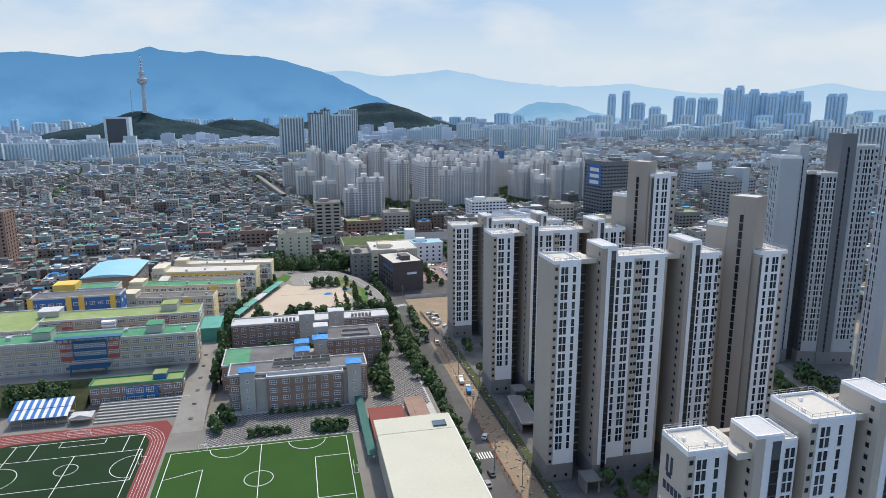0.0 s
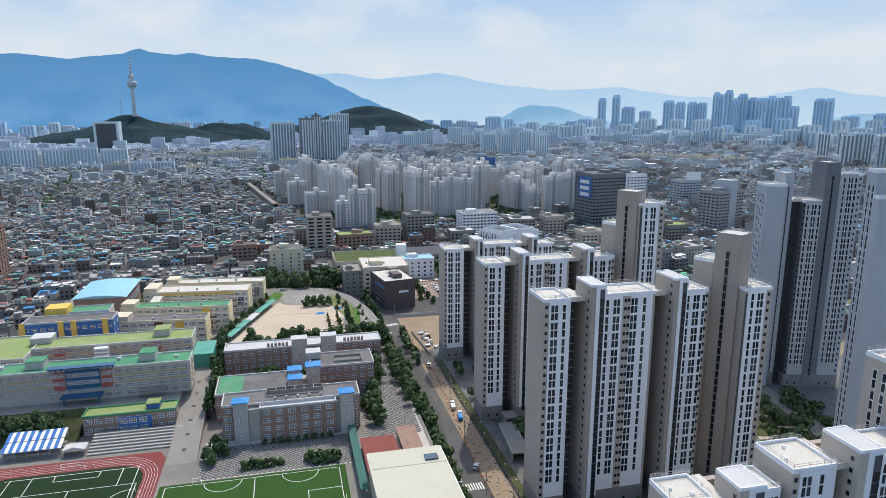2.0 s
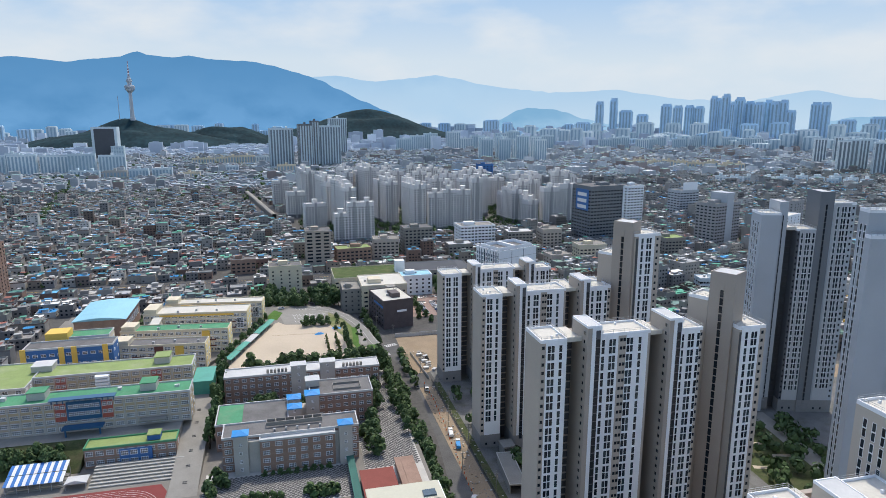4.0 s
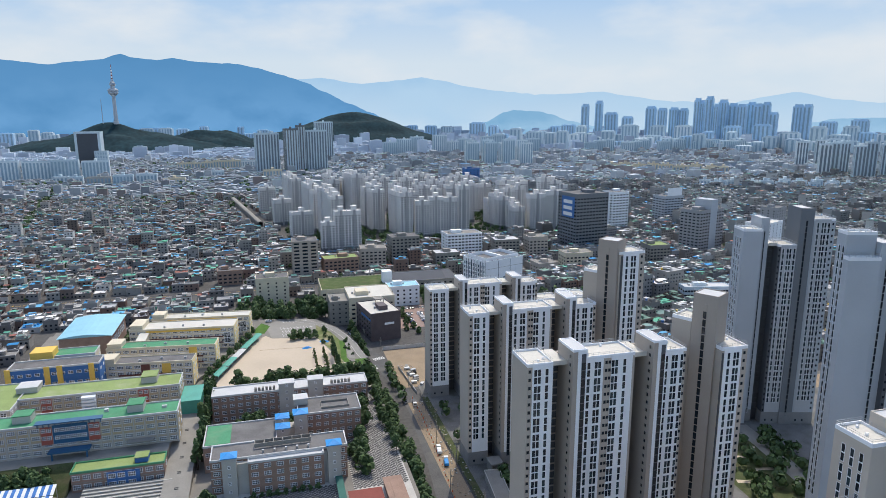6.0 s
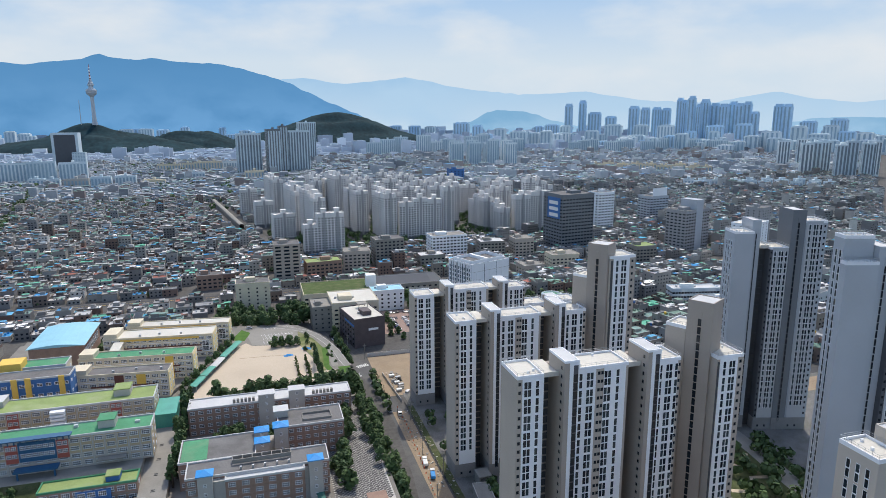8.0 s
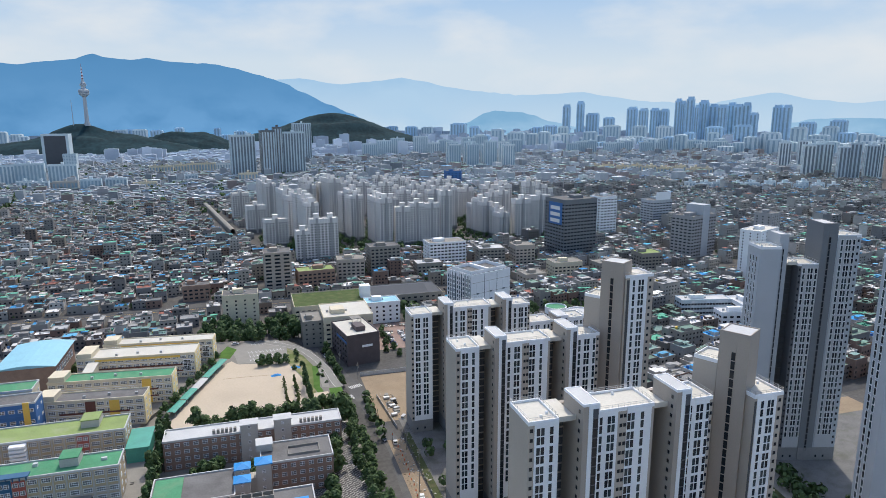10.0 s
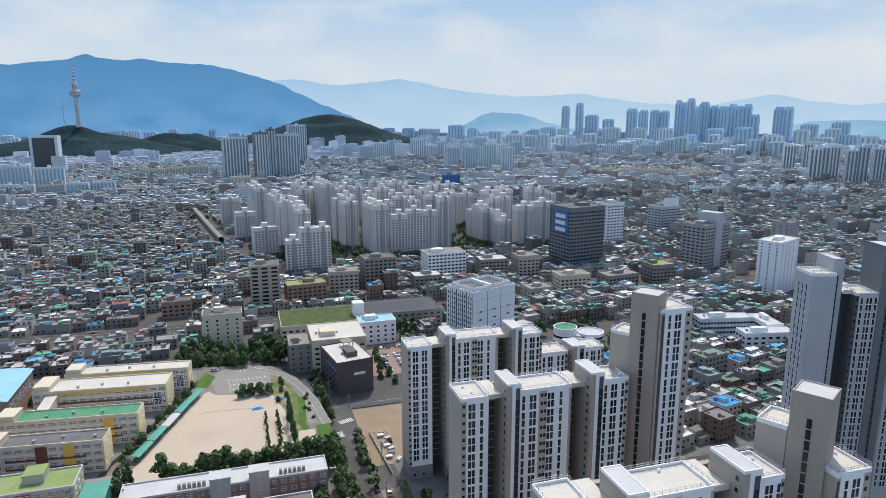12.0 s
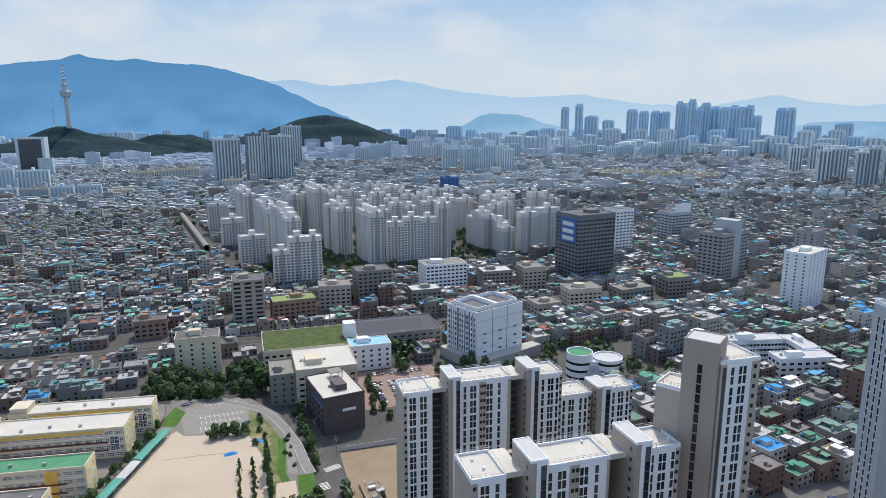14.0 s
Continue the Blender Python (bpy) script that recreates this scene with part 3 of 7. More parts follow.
def wing(th, x0, x1, y0, y1, h, cols, strips=(), wall="beige", panel=None, z0=0.0, smalls=(), pm="white"):
    """Part of a tower: rendered body, white front panel, tall windows at cols and small ones at smalls."""
    part("wall", Buf().box(x0, x1, y0, y1, 6.5, h - 1.2), [wall], th)
    part("base_wall", Buf().box(x0 - 0.05, x1 + 0.05, y0 - 0.05, y1, z0, 6.5), ["greybase"], th)
    if panel:
        part("facade_panel", Buf().box(panel[0], panel[1], y0 - 0.2, y0 - 0.01, 6.5, h - 0.4), [pm], th)
    yy = y0 - 0.2 if panel else y0
    n = int((h - 9.5) / (2 * FH))
    copies("window", TALL, th, [(x, yy, h - 2.2 - 4.9 - 2 * FH * k, 0) for x in cols for k in range(n)])
    copies("small_window", SMALL, th, [(x, y0, h - 3.2 - FH * k, 0) for x in smalls for k in range(int((h - 6) / FH))])
    lo = [(x, y0 - 0.06, 1.6 + FH * k, 0) for x in cols[::2] for k in range(1)]
    copies("small_window", SMALL, th, lo)
    for a, c in strips:
        part("louvre_strip", Buf().box(a, c, y0 - 0.05, y0 + 0.4, 4, h - 2), ["louvre"], th)
    roof_top(th, x0, x1, y0, y1, h, wall)


def core(th, x0, x1, y0, y1, h, wall="taupe", strip_at=0.62):
    """Stair core proud of the front, with a full-height dark glass strip and a white edge."""
    part("wall", Buf().box(x0, x1, y0, y1, 6.5, h - 0.8), [wall], th)
    part("base_wall", Buf().box(x0 - 0.05, x1 + 0.05, y0 - 0.05, y1, 0, 6.5), ["greybase"], th)
    w = x1 - x0
    part("facade_panel", Buf().box(x0 + w * 0.33, x1, y0 - 0.18, y0 - 0.01, 6.5, h - 0.3), ["white"], th)
    zs = [4.7] + [v for k in range(int((h - 8) / FH)) for v in (5 + FH * k, 7.6 + FH * k)]
    a, c = x0 + w * strip_at - w * 0.02, x0 + w * strip_at + w * 0.26
    part("glass_strip", Buf().lattice([a - 0.08, a, c, c + 0.08], zs + [h - 1.6], y0 - 0.32, 0.12), ["slatedark", "glass"], th, "full-height dark glass strip")
    n = int((h - 8) / FH)
    copies("small_window", SMALL, th, [(x0, y0 + (y1 - y0) * 0.18, h - 3.4 - FH * k, -90) for k in range(n)])
    part("roof", Buf().box(x0 + 0.3, x1 - 0.3, y0 + 0.3, y1 - 0.3, h - 0.8, h - 0.2), ["whiteroof"], th)
    part("parapet", Buf().frame_ring(x0, x1, y0, y1, h - 0.8, h, 0.3), ["white"], th)


def slab_core(th, x0, x1, y0, y1, h, wall="taupe"):
    part("wall", Buf().box(x0, x1, y0, y1, 6.5, h - 0.8), [wall], th)
    part("base_wall", Buf().box(x0, x1, y0 - 0.05, y1, 0, 6.5), ["greybase"], th)
    w = x1 - x0
    zs = [4.7] + [v for k in range(int((h - 10) / FH)) for v in (5 + FH * k, 7.6 + FH * k)]
    part("glass_strip", Buf().lattice([x0 + w * 0.42 - 0.1, x0 + w * 0.42, x0 + w * 0.56, x0 + w * 0.56 + 0.1], zs + [h - 3.6], y0 - 0.16, 0.12), [wall, "glass"], th, "full-height dark glass strip")
    part("roof", Buf().box(x0 + 0.3, x1 - 0.3, y0 + 0.3, y1 - 0.3, h - 0.8, h - 0.3), ["whiteroof"], th)
    part("parapet", Buf().frame_ring(x0, x1, y0, y1, h - 0.8, h, 0.3), [wall], th)


def block(th, x0, x1, y0, y1, h, wall="beige"):
    part("wall", Buf().box(x0, x1, y0, y1, 0, h - 1.2), [wall], th)
    roof_top(th, x0, x1, y0, y1, h, wall)


def recess(th, x0, x1, y0, y1, h, wall="taupe", lid=None):
    """Dark glazed recess between a wing and a core, under the running roof edge."""
    lid = y0 - 7.2 if lid is None else lid
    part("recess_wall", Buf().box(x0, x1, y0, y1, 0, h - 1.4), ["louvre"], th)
    part("recess_roof", Buf().box(x0, x1, lid, y1 + 1.5, h - 1.5, h - 0.7).box(x0, x1, lid - 0.2, lid, h - 1.6, h), ["roofwhite"], th)
    b = Buf()
    for k in range(int((h - 8) / FH)):
        b.box(x0, x1, y0 - 0.5, y0, 6 + FH * k, 6.35 + FH * k)
    part("recess_louvres", b, [wall], th)
    part("rear_wall", Buf().box(x0, x1 + 5, y1, y1 + 1.6, 0, h - 1.6), [wall], th)


def portico(th, x0, x1, y0, y1, h):
    part("entrance_canopy", Buf().box(x0, x1, y0, y1, h - 0.6, h).box(x0 + 0.3, x0 + 0.8, y0 + 0.3, y0 + 0.8, 0, h - 0.6).box(x1 - 0.8, x1 - 0.3, y0 + 0.3, y0 + 0.8, 0, h - 0.6).box(x0 + 0.3, x0 + 0.7, y0 + 1, y1, 0, h - 0.6), ["concrete"], th)


def diag_block(th, ox, oy, deg, w, d, h, wall):
    """Plain-walled block set askew to the rest of the tower."""
    rf = None
    for nm, bf, mt in (("wall", Buf().box(0, w, 0, d, 0, h - 1.2), wall), ("roof", Buf().box(0.3, w - 0.3, 0.3, d - 0.3, h - 1.2, h - 0.7), "roofwhite"), ("parapet", Buf().frame_ring(0, w, 0, d, h - 1.2, h, 0.3), "white"), ("railing", railing(0.1, w - 0.1, 0.1, d - 0.1, h), "metal")):
        bf.turned(ox, oy, deg)
        p = part(nm, bf, [mt], rf if rf and nm in ("parapet", "railing") else th)
        if nm == "roof":
            rf = p


def diag_slab(th, ox, oy, deg, w, d, h, wall):
    zs = [4.7] + [v for k in range(int((h - 10) / FH)) for v in (5 + FH * k, 7.6 + FH * k)] + [h - 3.4]
    for nm, bf, mt in (("wall", Buf().box(0, w, 0, d, 0, h - 0.8), wall), ("glass_strip", Buf().lattice([w * 0.44 - 0.1, w * 0.44, w * 0.58, w * 0.58 + 0.1], zs, -0.16, 0.12), "glass"), ("roof", Buf().box(0.3, w - 0.3, 0.3, d - 0.3, h - 0.8, h - 0.3), "whiteroof"), ("parapet", Buf().frame_ring(0, w, 0, d, h - 0.8, h, 0.3), wall)):
        bf.turned(ox, oy, deg)
        part(nm, bf, [wall, "glass"] if nm == "glass_strip" else [mt], th)


# tower nearest the middle: x 78..163, front at y 187
LABEL_T = "beige and white high-rise apartment tower with dark window columns"
A = thing("apartment_tower", 0, 0, 0, LABEL_T, "apartment tower", group="estate towers")
wing(A, 78.4, 87.6, 187.3, 201, 77, [81.3, 82.6, 85.3], wall="beige", panel=(80.2, 87.5), smalls=[79.3])
recess(A, 87.6, 93.0, 195.2, 199, 77)
core(A, 93.0, 98.0, 183.7, 195.5, 81.8)
wing(A, 98.0, 118.0, 187.3, 199, 77.5, [100.5, 103.2, 104.5, 109.6, 110.9, 114.0], panel=(98.05, 106.0), smalls=[107.2, 108.4])
part("facade_panel", Buf().box(109.0, 117.0, 187.1, 187.29, 6.5, 77.1), ["white"], A)
recess(A, 118.0, 122.8, 195.2, 199, 77)
core(A, 122.8, 127.6, 183.7, 195.5, 82.2)
wing(A, 127.6, 138.2, 187.3, 199, 77, [130.3, 132.9, 134.2, 136.4], panel=(127.65, 136.9), smalls=[137.6])
diag_block(A, 140.6, 200.4, -62, 7.4, 10, 85.2, "beige")
diag_slab(A, 144.0, 193.6, -59, 8.8, 9, 95, "taupe")
wing(A, 149.4, 160, 183.0, 195, 77.4, [152.2, 154.6, 155.9], panel=(150.4, 157.5), strips=[(149.5, 150.3)], smalls=[158.7])
portico(A, 88, 93.5, 177.5, 184, 5)

B = thing("apartment_tower", 0, 0, 0, LABEL_T.replace("high-rise", "taller-ended"), "apartment tower", group="estate towers")
wing(B, 80.4, 89.8, 258.7, 272, 72.3, [83.3, 84.6, 87.3], panel=(82.2, 89.7), smalls=[81.3])
recess(B, 89.8, 94.8, 266.6, 271, 72.3)
core(B, 94.8, 99.4, 255, 267, 77)
wing(B, 99.4, 119.4, 258.7, 270, 72.7, [101.9, 104.6, 105.9, 111.0, 112.3, 115.4], panel=(99.45, 107.4), smalls=[108.6, 109.8])
part("facade_panel", Buf().box(110.4, 118.4, 258.5, 258.69, 6.5, 72.3), ["white"], B)
recess(B, 119.4, 124.6, 266.6, 270, 72.5)
core(B, 124.6, 129.4, 255, 267, 77.3)
wing(B, 129.4, 141.2, 258.7, 270, 72.7, [132.2, 134.8, 136.1, 138.8], panel=(129.45, 139.6), smalls=[140.4])
diag_block(B, 139.6, 269.3, -57, 7.0, 10, 86.5, "beige")
diag_slab(B, 143.4, 263.4, -53, 9.2, 9, 101.3, "taupe")
wing(B, 150.4, 163.4, 256.6, 268.6, 96.1, [154.2, 156.8, 158.2], panel=(152.4, 160.4), strips=[(151.2, 152.3)], smalls=[161.8])
portico(B, 88, 94, 248.5, 255.5, 5)

C = thing("apartment_tower", 0, 0, 0, LABEL_T.replace("high-rise", "stepped"), "apartment tower", group="estate towers")
wing(C, 81.4, 92.2, 334, 347, 62.8, [84.0, 85.3, 88.0, 89.4], panel=(82.6, 92.1), smalls=[82.0])
recess(C, 92.2, 97.6, 342, 345, 62.8)
core(C, 97.6, 102.2, 331, 343, 68)
wing(C, 102.2, 123, 334, 346, 64.5, [104.6, 107.2, 108.5, 113.6, 115, 118.2], panel=(102.25, 110.2), smalls=[111.2, 112.4])
part("facade_panel", Buf().box(113.0, 121.6, 333.8, 333.99, 6.5, 64.1), ["white"], C)
recess(C, 123, 128.4, 342, 345, 64)
core(C, 128.4, 133.4, 331, 343, 68)
wing(C, 133.4, 144.4, 334, 346, 63.5, [136.2, 138.8, 140.1, 142.2], panel=(133.45, 143.2), smalls=[143.8])
wing(C, 144.4, 160, 338, 350, 51.5, [147.6, 150.2, 151.5, 155, 157.2], panel=(145, 158.4), smalls=[159.2])
core(C, 161, 167.2, 335, 346, 54.5)
wing(C, 167.2, 179, 338, 350, 52, [170, 172.6, 174, 176.4], panel=(167.25, 177.6), smalls=[178.3])

D = thing("apartment_tower", 0, 0, 0, "beige and white high-rise tower with stepped roof and lettered side", "apartment tower", group="estate towers")
wing(D, 78.3, 88.0, 111.4, 121.5, 53, [81.0, 82.3, 85.3], panel=(80.2, 87.9), smalls=[79.3], wall="beigelight")
recess(D, 88, 91.5, 115.8, 120, 53)
core(D, 91.5, 98.2, 107.5, 116, 57, "beigelight")
wing(D, 98.2, 105.5, 111.4, 121, 53, [100.2, 102.8, 104.2], panel=(98.25, 105.3), wall="beigelight")
wing(D, 106.8, 118.4, 109.8, 122.5, 58, [109.8, 111.2, 114.5], panel=(108.6, 118.3), smalls=[107.7], wall="beigelight")
recess(D, 118.4, 121, 117, 121, 58)
core(D, 121, 127.5, 106.5, 117.5, 62.5, "beigelight")
block(D, 145, 153.5, 119, 130.5, 75, "beigelight")
copies("window", TALL, D, [(145, 121.5 + 2.8 * c, 66 - 5.8 * k, -90) for c in range(3) for k in range(10)])
wing(D, 127.5, 144.9, 110, 122, 58, [129.6, 132.2, 133.6, 137], panel=(127.55, 138.8), smalls=[139.6], wall="beigelight")
slab_core(D, 153.5, 163, 116, 128, 79, "beigelight")
wing(D, 163, 174, 110.5, 122, 72, [166, 168.6, 170], panel=(164, 172), wall="beigelight")

# darker pair further along the row; shade is in their panel colour
T = thing("apartment_tower", 244.3, 257.2, 0, "tall blue-grey high-rise apartment tower with white window bays", "apartment tower", -16, group="estate towers")
block(T, -27, -16.5, 0, 13, 102, "slate")
copies("window", TALL, T, [(-27, 3.5 + 3.0 * c, 92 - 5.8 * k, -90) for c in range(3) for k in range(14)])
slab_core(T, -16.5, -11.8, 3, 16, 107, "slate")
recess(T, -11.8, -7.3, 6, 14, 95, "slatedark", 2)
wing(T, -7.3, 2.9, 0, 14, 94.4, [-4.5, -2.0, -0.6, 1.6], panel=(-5.7, 2.8), wall="slatedark", smalls=[-6.5], pm="panelshaded")
slab_core(T, 2.9, 10.4, -0.5, 14, 112.3, "slateshaft")
wing(T, 10.4, 22.5, 0, 14, 107.2, [13.0, 15.5, 16.9, 18.9], panel=(11.2, 20.0), wall="slate", smalls=[21.2], pm="panelshaded")
T.scale = (0.88, 0.88, 1.0)
E_ = thing("apartment_tower", 194.5, 178.5, 0, "tall blue-grey high-rise apartment tower with a blank end wall", "apartment tower", -16, group="estate towers")
block(E_, 0, 11.3, 0, 3.4, 108, "slate")
block(E_, 0.6, 11, 3.5, 9.5, 116.5, "slate")
copies("window", TALL, E_, [(0.6, 5.0 + 2.4 * c, 106 - 5.8 * k, -90) for c in range(2) for k in range(17)])
slab_core(E_, 11.3, 17, 1, 14, 113, "slate")
wing(E_, 17, 29, -1.5, 11, 105.5, [19.8, 22.2, 23.6, 26.4], panel=(18.4, 28), wall="slatedark", smalls=[17.7], pm="panelshaded")
wing(E_, 29, 40, -1.5, 11, 109, [31.6, 34.2, 36.8], panel=(30.2, 38.4), wall="slatedark", smalls=[39.2], pm="panelshaded")


# ---- schools ----
def wide_window(w, h, mull=3):
    return window_mesh(w, h, mull, 0.16, "white", "classglass", 1, 0.13, 0.06)


WIN = {}


def school_block(th, x0, x1, y0, y1, z1, wall, roof, storeys, bays, z0=0.0, end=None, gap=0.5, win_h=1.7, faces="SE", pilaster=None, ground=None, par="whiteroof"):
    """School wing: wall, parapet, coloured roof deck, a window for each bay and storey, pilasters."""
    part("wall", Buf().box(x0, x1, y0, y1, z0, z1 - 0.9), [wall], th)
    part("parapet", Buf().frame_ring(x0 - 0.15, x1 + 0.15, y0 - 0.15, y1 + 0.15, z1 - 0.9, z1, 0.45), [par], th)
    part("roof", Buf().box(x0 + 0.3, x1 - 0.3, y0 + 0.3, y1 - 0.3, z1 - 0.9, z1 - 0.6), [roof], th)
    if end:
        part("end_wall", Buf().box(x1 + 0.01, x1 + 0.25, y0, y1, z0, z1 - 0.9), [end], th)
    sh = (z1 - 0.9 - z0) / storeys
    bw = (x1 - x0) / bays
    w = round(bw * gap, 2)
    key = (w, win_h)
    if key not in WIN:
        WIN[key] = wide_window(w, win_h, 3 if w > 2.4 else 1)
    copies("window", WIN[key], th, [(x0 + bw * (i + 0.5), y0, z0 + sh * s + sh * 0.32, 0) for i in range(bays) for s in range(storeys)])
    if "E" in faces:
        nb = max(1, int((y1 - y0) / 4.5))
        e = 0.25 if end else 0.0
        if ("e", win_h) not in WIN:
            WIN[("e", win_h)] = wide_window(1.5, win_h * 0.8, 1)
        copies("window", WIN[("e", win_h)], th, [(x1 + e, y0 + (y1 - y0) * (i + 0.5) / nb, z0 + sh * s + sh * 0.34, 90) for i in range(nb) for s in range(storeys)])
    if pilaster:
        for i in range(bays + 1):
            x = min(max(x0 + bw * i, x0 + 0.25), x1 - 0.25)
            part("pilaster", Buf().box(x - 0.22, x + 0.22, y0 - 0.25, y0 - 0.01, z0, z1 - 1.0), [pilaster], th)
    for s in range(1, storeys):
        part("string_course", Buf().box(x0, x1, y0 - 0.1, y0 - 0.01, z0 + sh * s - 0.15, z0 + sh * s + 0.1), [ground or "greywall"], th)


def roof_box(th, x0, x1, y0, y1, z0, z1, wall="greywall", roof="greenroof", label=""):
    part("penthouse", Buf().box(x0, x1, y0, y1, z0, z1), [wall], th, label)
    part("penthouse_roof", Buf().box(x0 - 0.2, x1 + 0.2, y0 - 0.2, y1 + 0.2, z1, z1 + 0.35), [roof], th)


def hip_cap(th, x0, x1, y0, y1, z, h=1.6):
    b = Buf()
    e = 0.5
    x0, x1, y0, y1 = x0 - e, x1 + e, y0 - e, y1 + e
    cx, cy = (x0 + x1) / 2, (y0 + y1) / 2
    b.box(x0, x1, y0, y1, z, z + 0.35)
    t = [(x0, y0, z + 0.35), (x1, y0, z + 0.35), (x1, y1, z + 0.35), (x0, y1, z + 0.35)]
    for i in range(4):
        b.poly([t[i], t[(i + 1) % 4], (cx, cy, z + h)])
    part("hip_roof", b, ["blueroof"], th, "bright blue hipped roof")


def stair_tower(th, x0, x1, y0, y1, z1, cap="blue"):
    part("stair_tower", Buf().box(x0, x1, y0, y1, 0, z1), ["greywall"], th, "pale grey stair tower")
    if ("s", 1) not in WIN:
        WIN[("s", 1)] = wide_window(0.9, 1.1, 1)
    copies("window", WIN[("s", 1)], th, [((x0 + x1) / 2, y0, 2.2 + 3.6 * k, 0) for k in range(int(z1 / 3.6))])
    if cap == "blue":
        hip_cap(th, x0, x1, y0, y1, z1)
    else:
        part("tower_roof", Buf().box(x0 - 0.3, x1 + 0.3, y0 - 0.3, y1 + 0.3, z1, z1 + 0.4), ["whiteroof"], th)


UP = 14.4
solid("upper_terrace", Buf().prism([(-330, 281), (-49, 281), (-49, 350), (-330, 350)], 5.9, UP), ["concrete"], "upper concrete terrace under the tan school", kind="structure")
bank = Buf().poly([(-200, 268, 6.02), (-86, 268, 6.02), (-86, 281.1, UP), (-200, 281.1, UP)]).poly([(-86, 268, 6.02), (-86, 281.1, 6.02), (-86, 281.1, UP)])
solid("planted_bank", bank, ["shrub_ground"], "overgrown sloping bank below the school", kind="structure")
lane = Buf().poly([(-49, 240, 6.04), (-38, 240, 6.04), (-38, 312, UP), (-49, 312, UP)]).poly([(-38, 240, 5.9), (-38, 312, 5.9), (-38, 312, UP)]).poly([(-49, 312, UP), (-38, 312, UP), (-38, 350, UP), (-49, 350, UP)]).poly([(-38, 312, 5.9), (-38, 350, 5.9), (-38, 350, UP), (-38, 312, UP)])
solid("school_ramp", lane, ["concrete"], "sloping worn concrete lane between the two schools", kind="structure")
for k in range(6):
    y = 248 + 10.5 * k
    z = 6.04 + (UP - 6.04) * (y - 240) / 72 + 0.05
    solid("lane_marking", Buf().box(-44.2, -42.6, y, y + 0.5, z, z + 0.12).box(-44.2, -42.6, y + 1.0, y + 1.5, z + 0.12, z + 0.24), ["paver_d"], "dark cross marks on the sloping lane", kind="structure")
S1 = thing("school_building", 0, 0, UP, "long four-storey tan school with green roof and blue centre panel", "school")
school_block(S1, -135, -45, 289, 301.5, 14.4, "tanwall", "greenroof", 4, 20, gap=0.64, pilaster=None, win_h=1.6, ground="tanwall")
for k in range(21):
    x = min(max(-135 + 4.5 * k, -134.7), -45.3)
    part("pilaster", Buf().box(x - 0.28, x + 0.28, 288.7, 288.99, 0, 13.4), ["greywall"], S1)
part("lower_wall", Buf().box(-134.9, -45.1, 288.972, 288.998, 0, 6.7), ["beige"], S1)
W1 = wide_window(1.4, 1.5, 1)
part("blue_panel", Buf().box(-94.5, -81, 288.3, 288.66, 5.6, 14.0), ["bluepanel"], S1, "deep blue panel over the entrance")
copies("window", W1, S1, [(x, 288.3, z, 0) for x in (-92.9, -90.8, -88.7, -86.6, -84.5, -82.4) for z in (7.7, 11.1)])
for xx in (-99.2, -80.8):
    part("red_panel", Buf().box(xx, xx + 4.4, 288.5, 288.68, 5.4, 13.4), ["redwall"], S1)
    copies("window", W1, S1, [(xx + d, 288.5, z, 0) for d in (1.15, 3.25) for z in (7.7, 11.1)])
part("roof_canopy", Buf().box(-101, -75, 287.4, 291, 15.1, 15.5), ["bluepanel"], S1, "blue steel roof canopy")
for k in range(12):
    part("canopy_bracket", Buf().box(-100 + 2.2 * k, -99.7 + 2.2 * k, 287.6, 288.2, 13.6, 15.1), ["bluepanel"], S1)
roof_box(S1, -111, -104, 294, 300.5, 13.7, 17.0)
roof_box(S1, -66, -59.5, 293.5, 300.5, 13.7, 17.2)
part("roof_tank", Buf().box(-122, -120, 296, 298, 13.7, 15.2).box(-76, -74.4, 297, 298.5, 13.7, 15.0).box(-52, -50, 295, 296, 13.7, 14.8), ["whiteroof"], S1)
part("entrance_canopy", Buf().box(-96, -80, 283.5, 288, 3.2, 3.8).box(-95, -94.4, 284, 284.6, 0, 3.2).box(-81.6, -81, 284, 284.6, 0, 3.2), ["bluepanel"], S1, "blue entrance canopy")
part("entrance_canopy", Buf().box(-66, -55, 285, 288.6, 3.2, 3.6), ["concrete"], S1)
S2 = thing("school_building", 0, 0, UP, "long tan and red school wing with yellow-green roof", "school")
school_block(S2, -118, -48, 322, 337, 13.6, "tanwall", "limeroof", 4, 15, gap=0.62, win_h=1.6, ground="tanwall")
for k in range(16):
    x = min(max(-118 + 70 / 15 * k, -117.7), -48.3)
    part("pilaster", Buf().box(x - 0.28, x + 0.28, 321.7, 321.99, 0, 12.6), ["greywall"], S2)
school_block(S2, -150, -118, 312, 345, 13.0, "greywall", "limeroof", 4, 6, gap=0.4, faces="E")
W2 = W1
for xx in (-108.6, -66.6):
    part("red_panel", Buf().box(xx, xx + 4.6, 321.5, 321.68, 1, 12.6), ["redwall"], S2)
    copies("window", W2, S2, [(xx + d, 321.5, z, 0) for d in (1.2, 3.4) for z in (4.2, 7.4, 10.5)])
for k in range(7):
    part("fire_stair", Buf().box(-91, -85, 318.8, 321.9, 1.4 + 1.7 * k, 2.3 + 1.7 * k), ["white"], S2)
roof_box(S2, -66, -59, 328, 336, 13.0, 16.2, roof="limeroof")
roof_box(S2, -121, -112, 330, 338, 13.0, 15.6, roof="whiteroof")
part("side_shed", Buf().box(-47.4, -38.5, 316, 334, 0, 6.5).box(-47.6, -38, 315.5, 334.5, 6.5, 6.9), ["teal"], S2, "green sheet-metal shed")

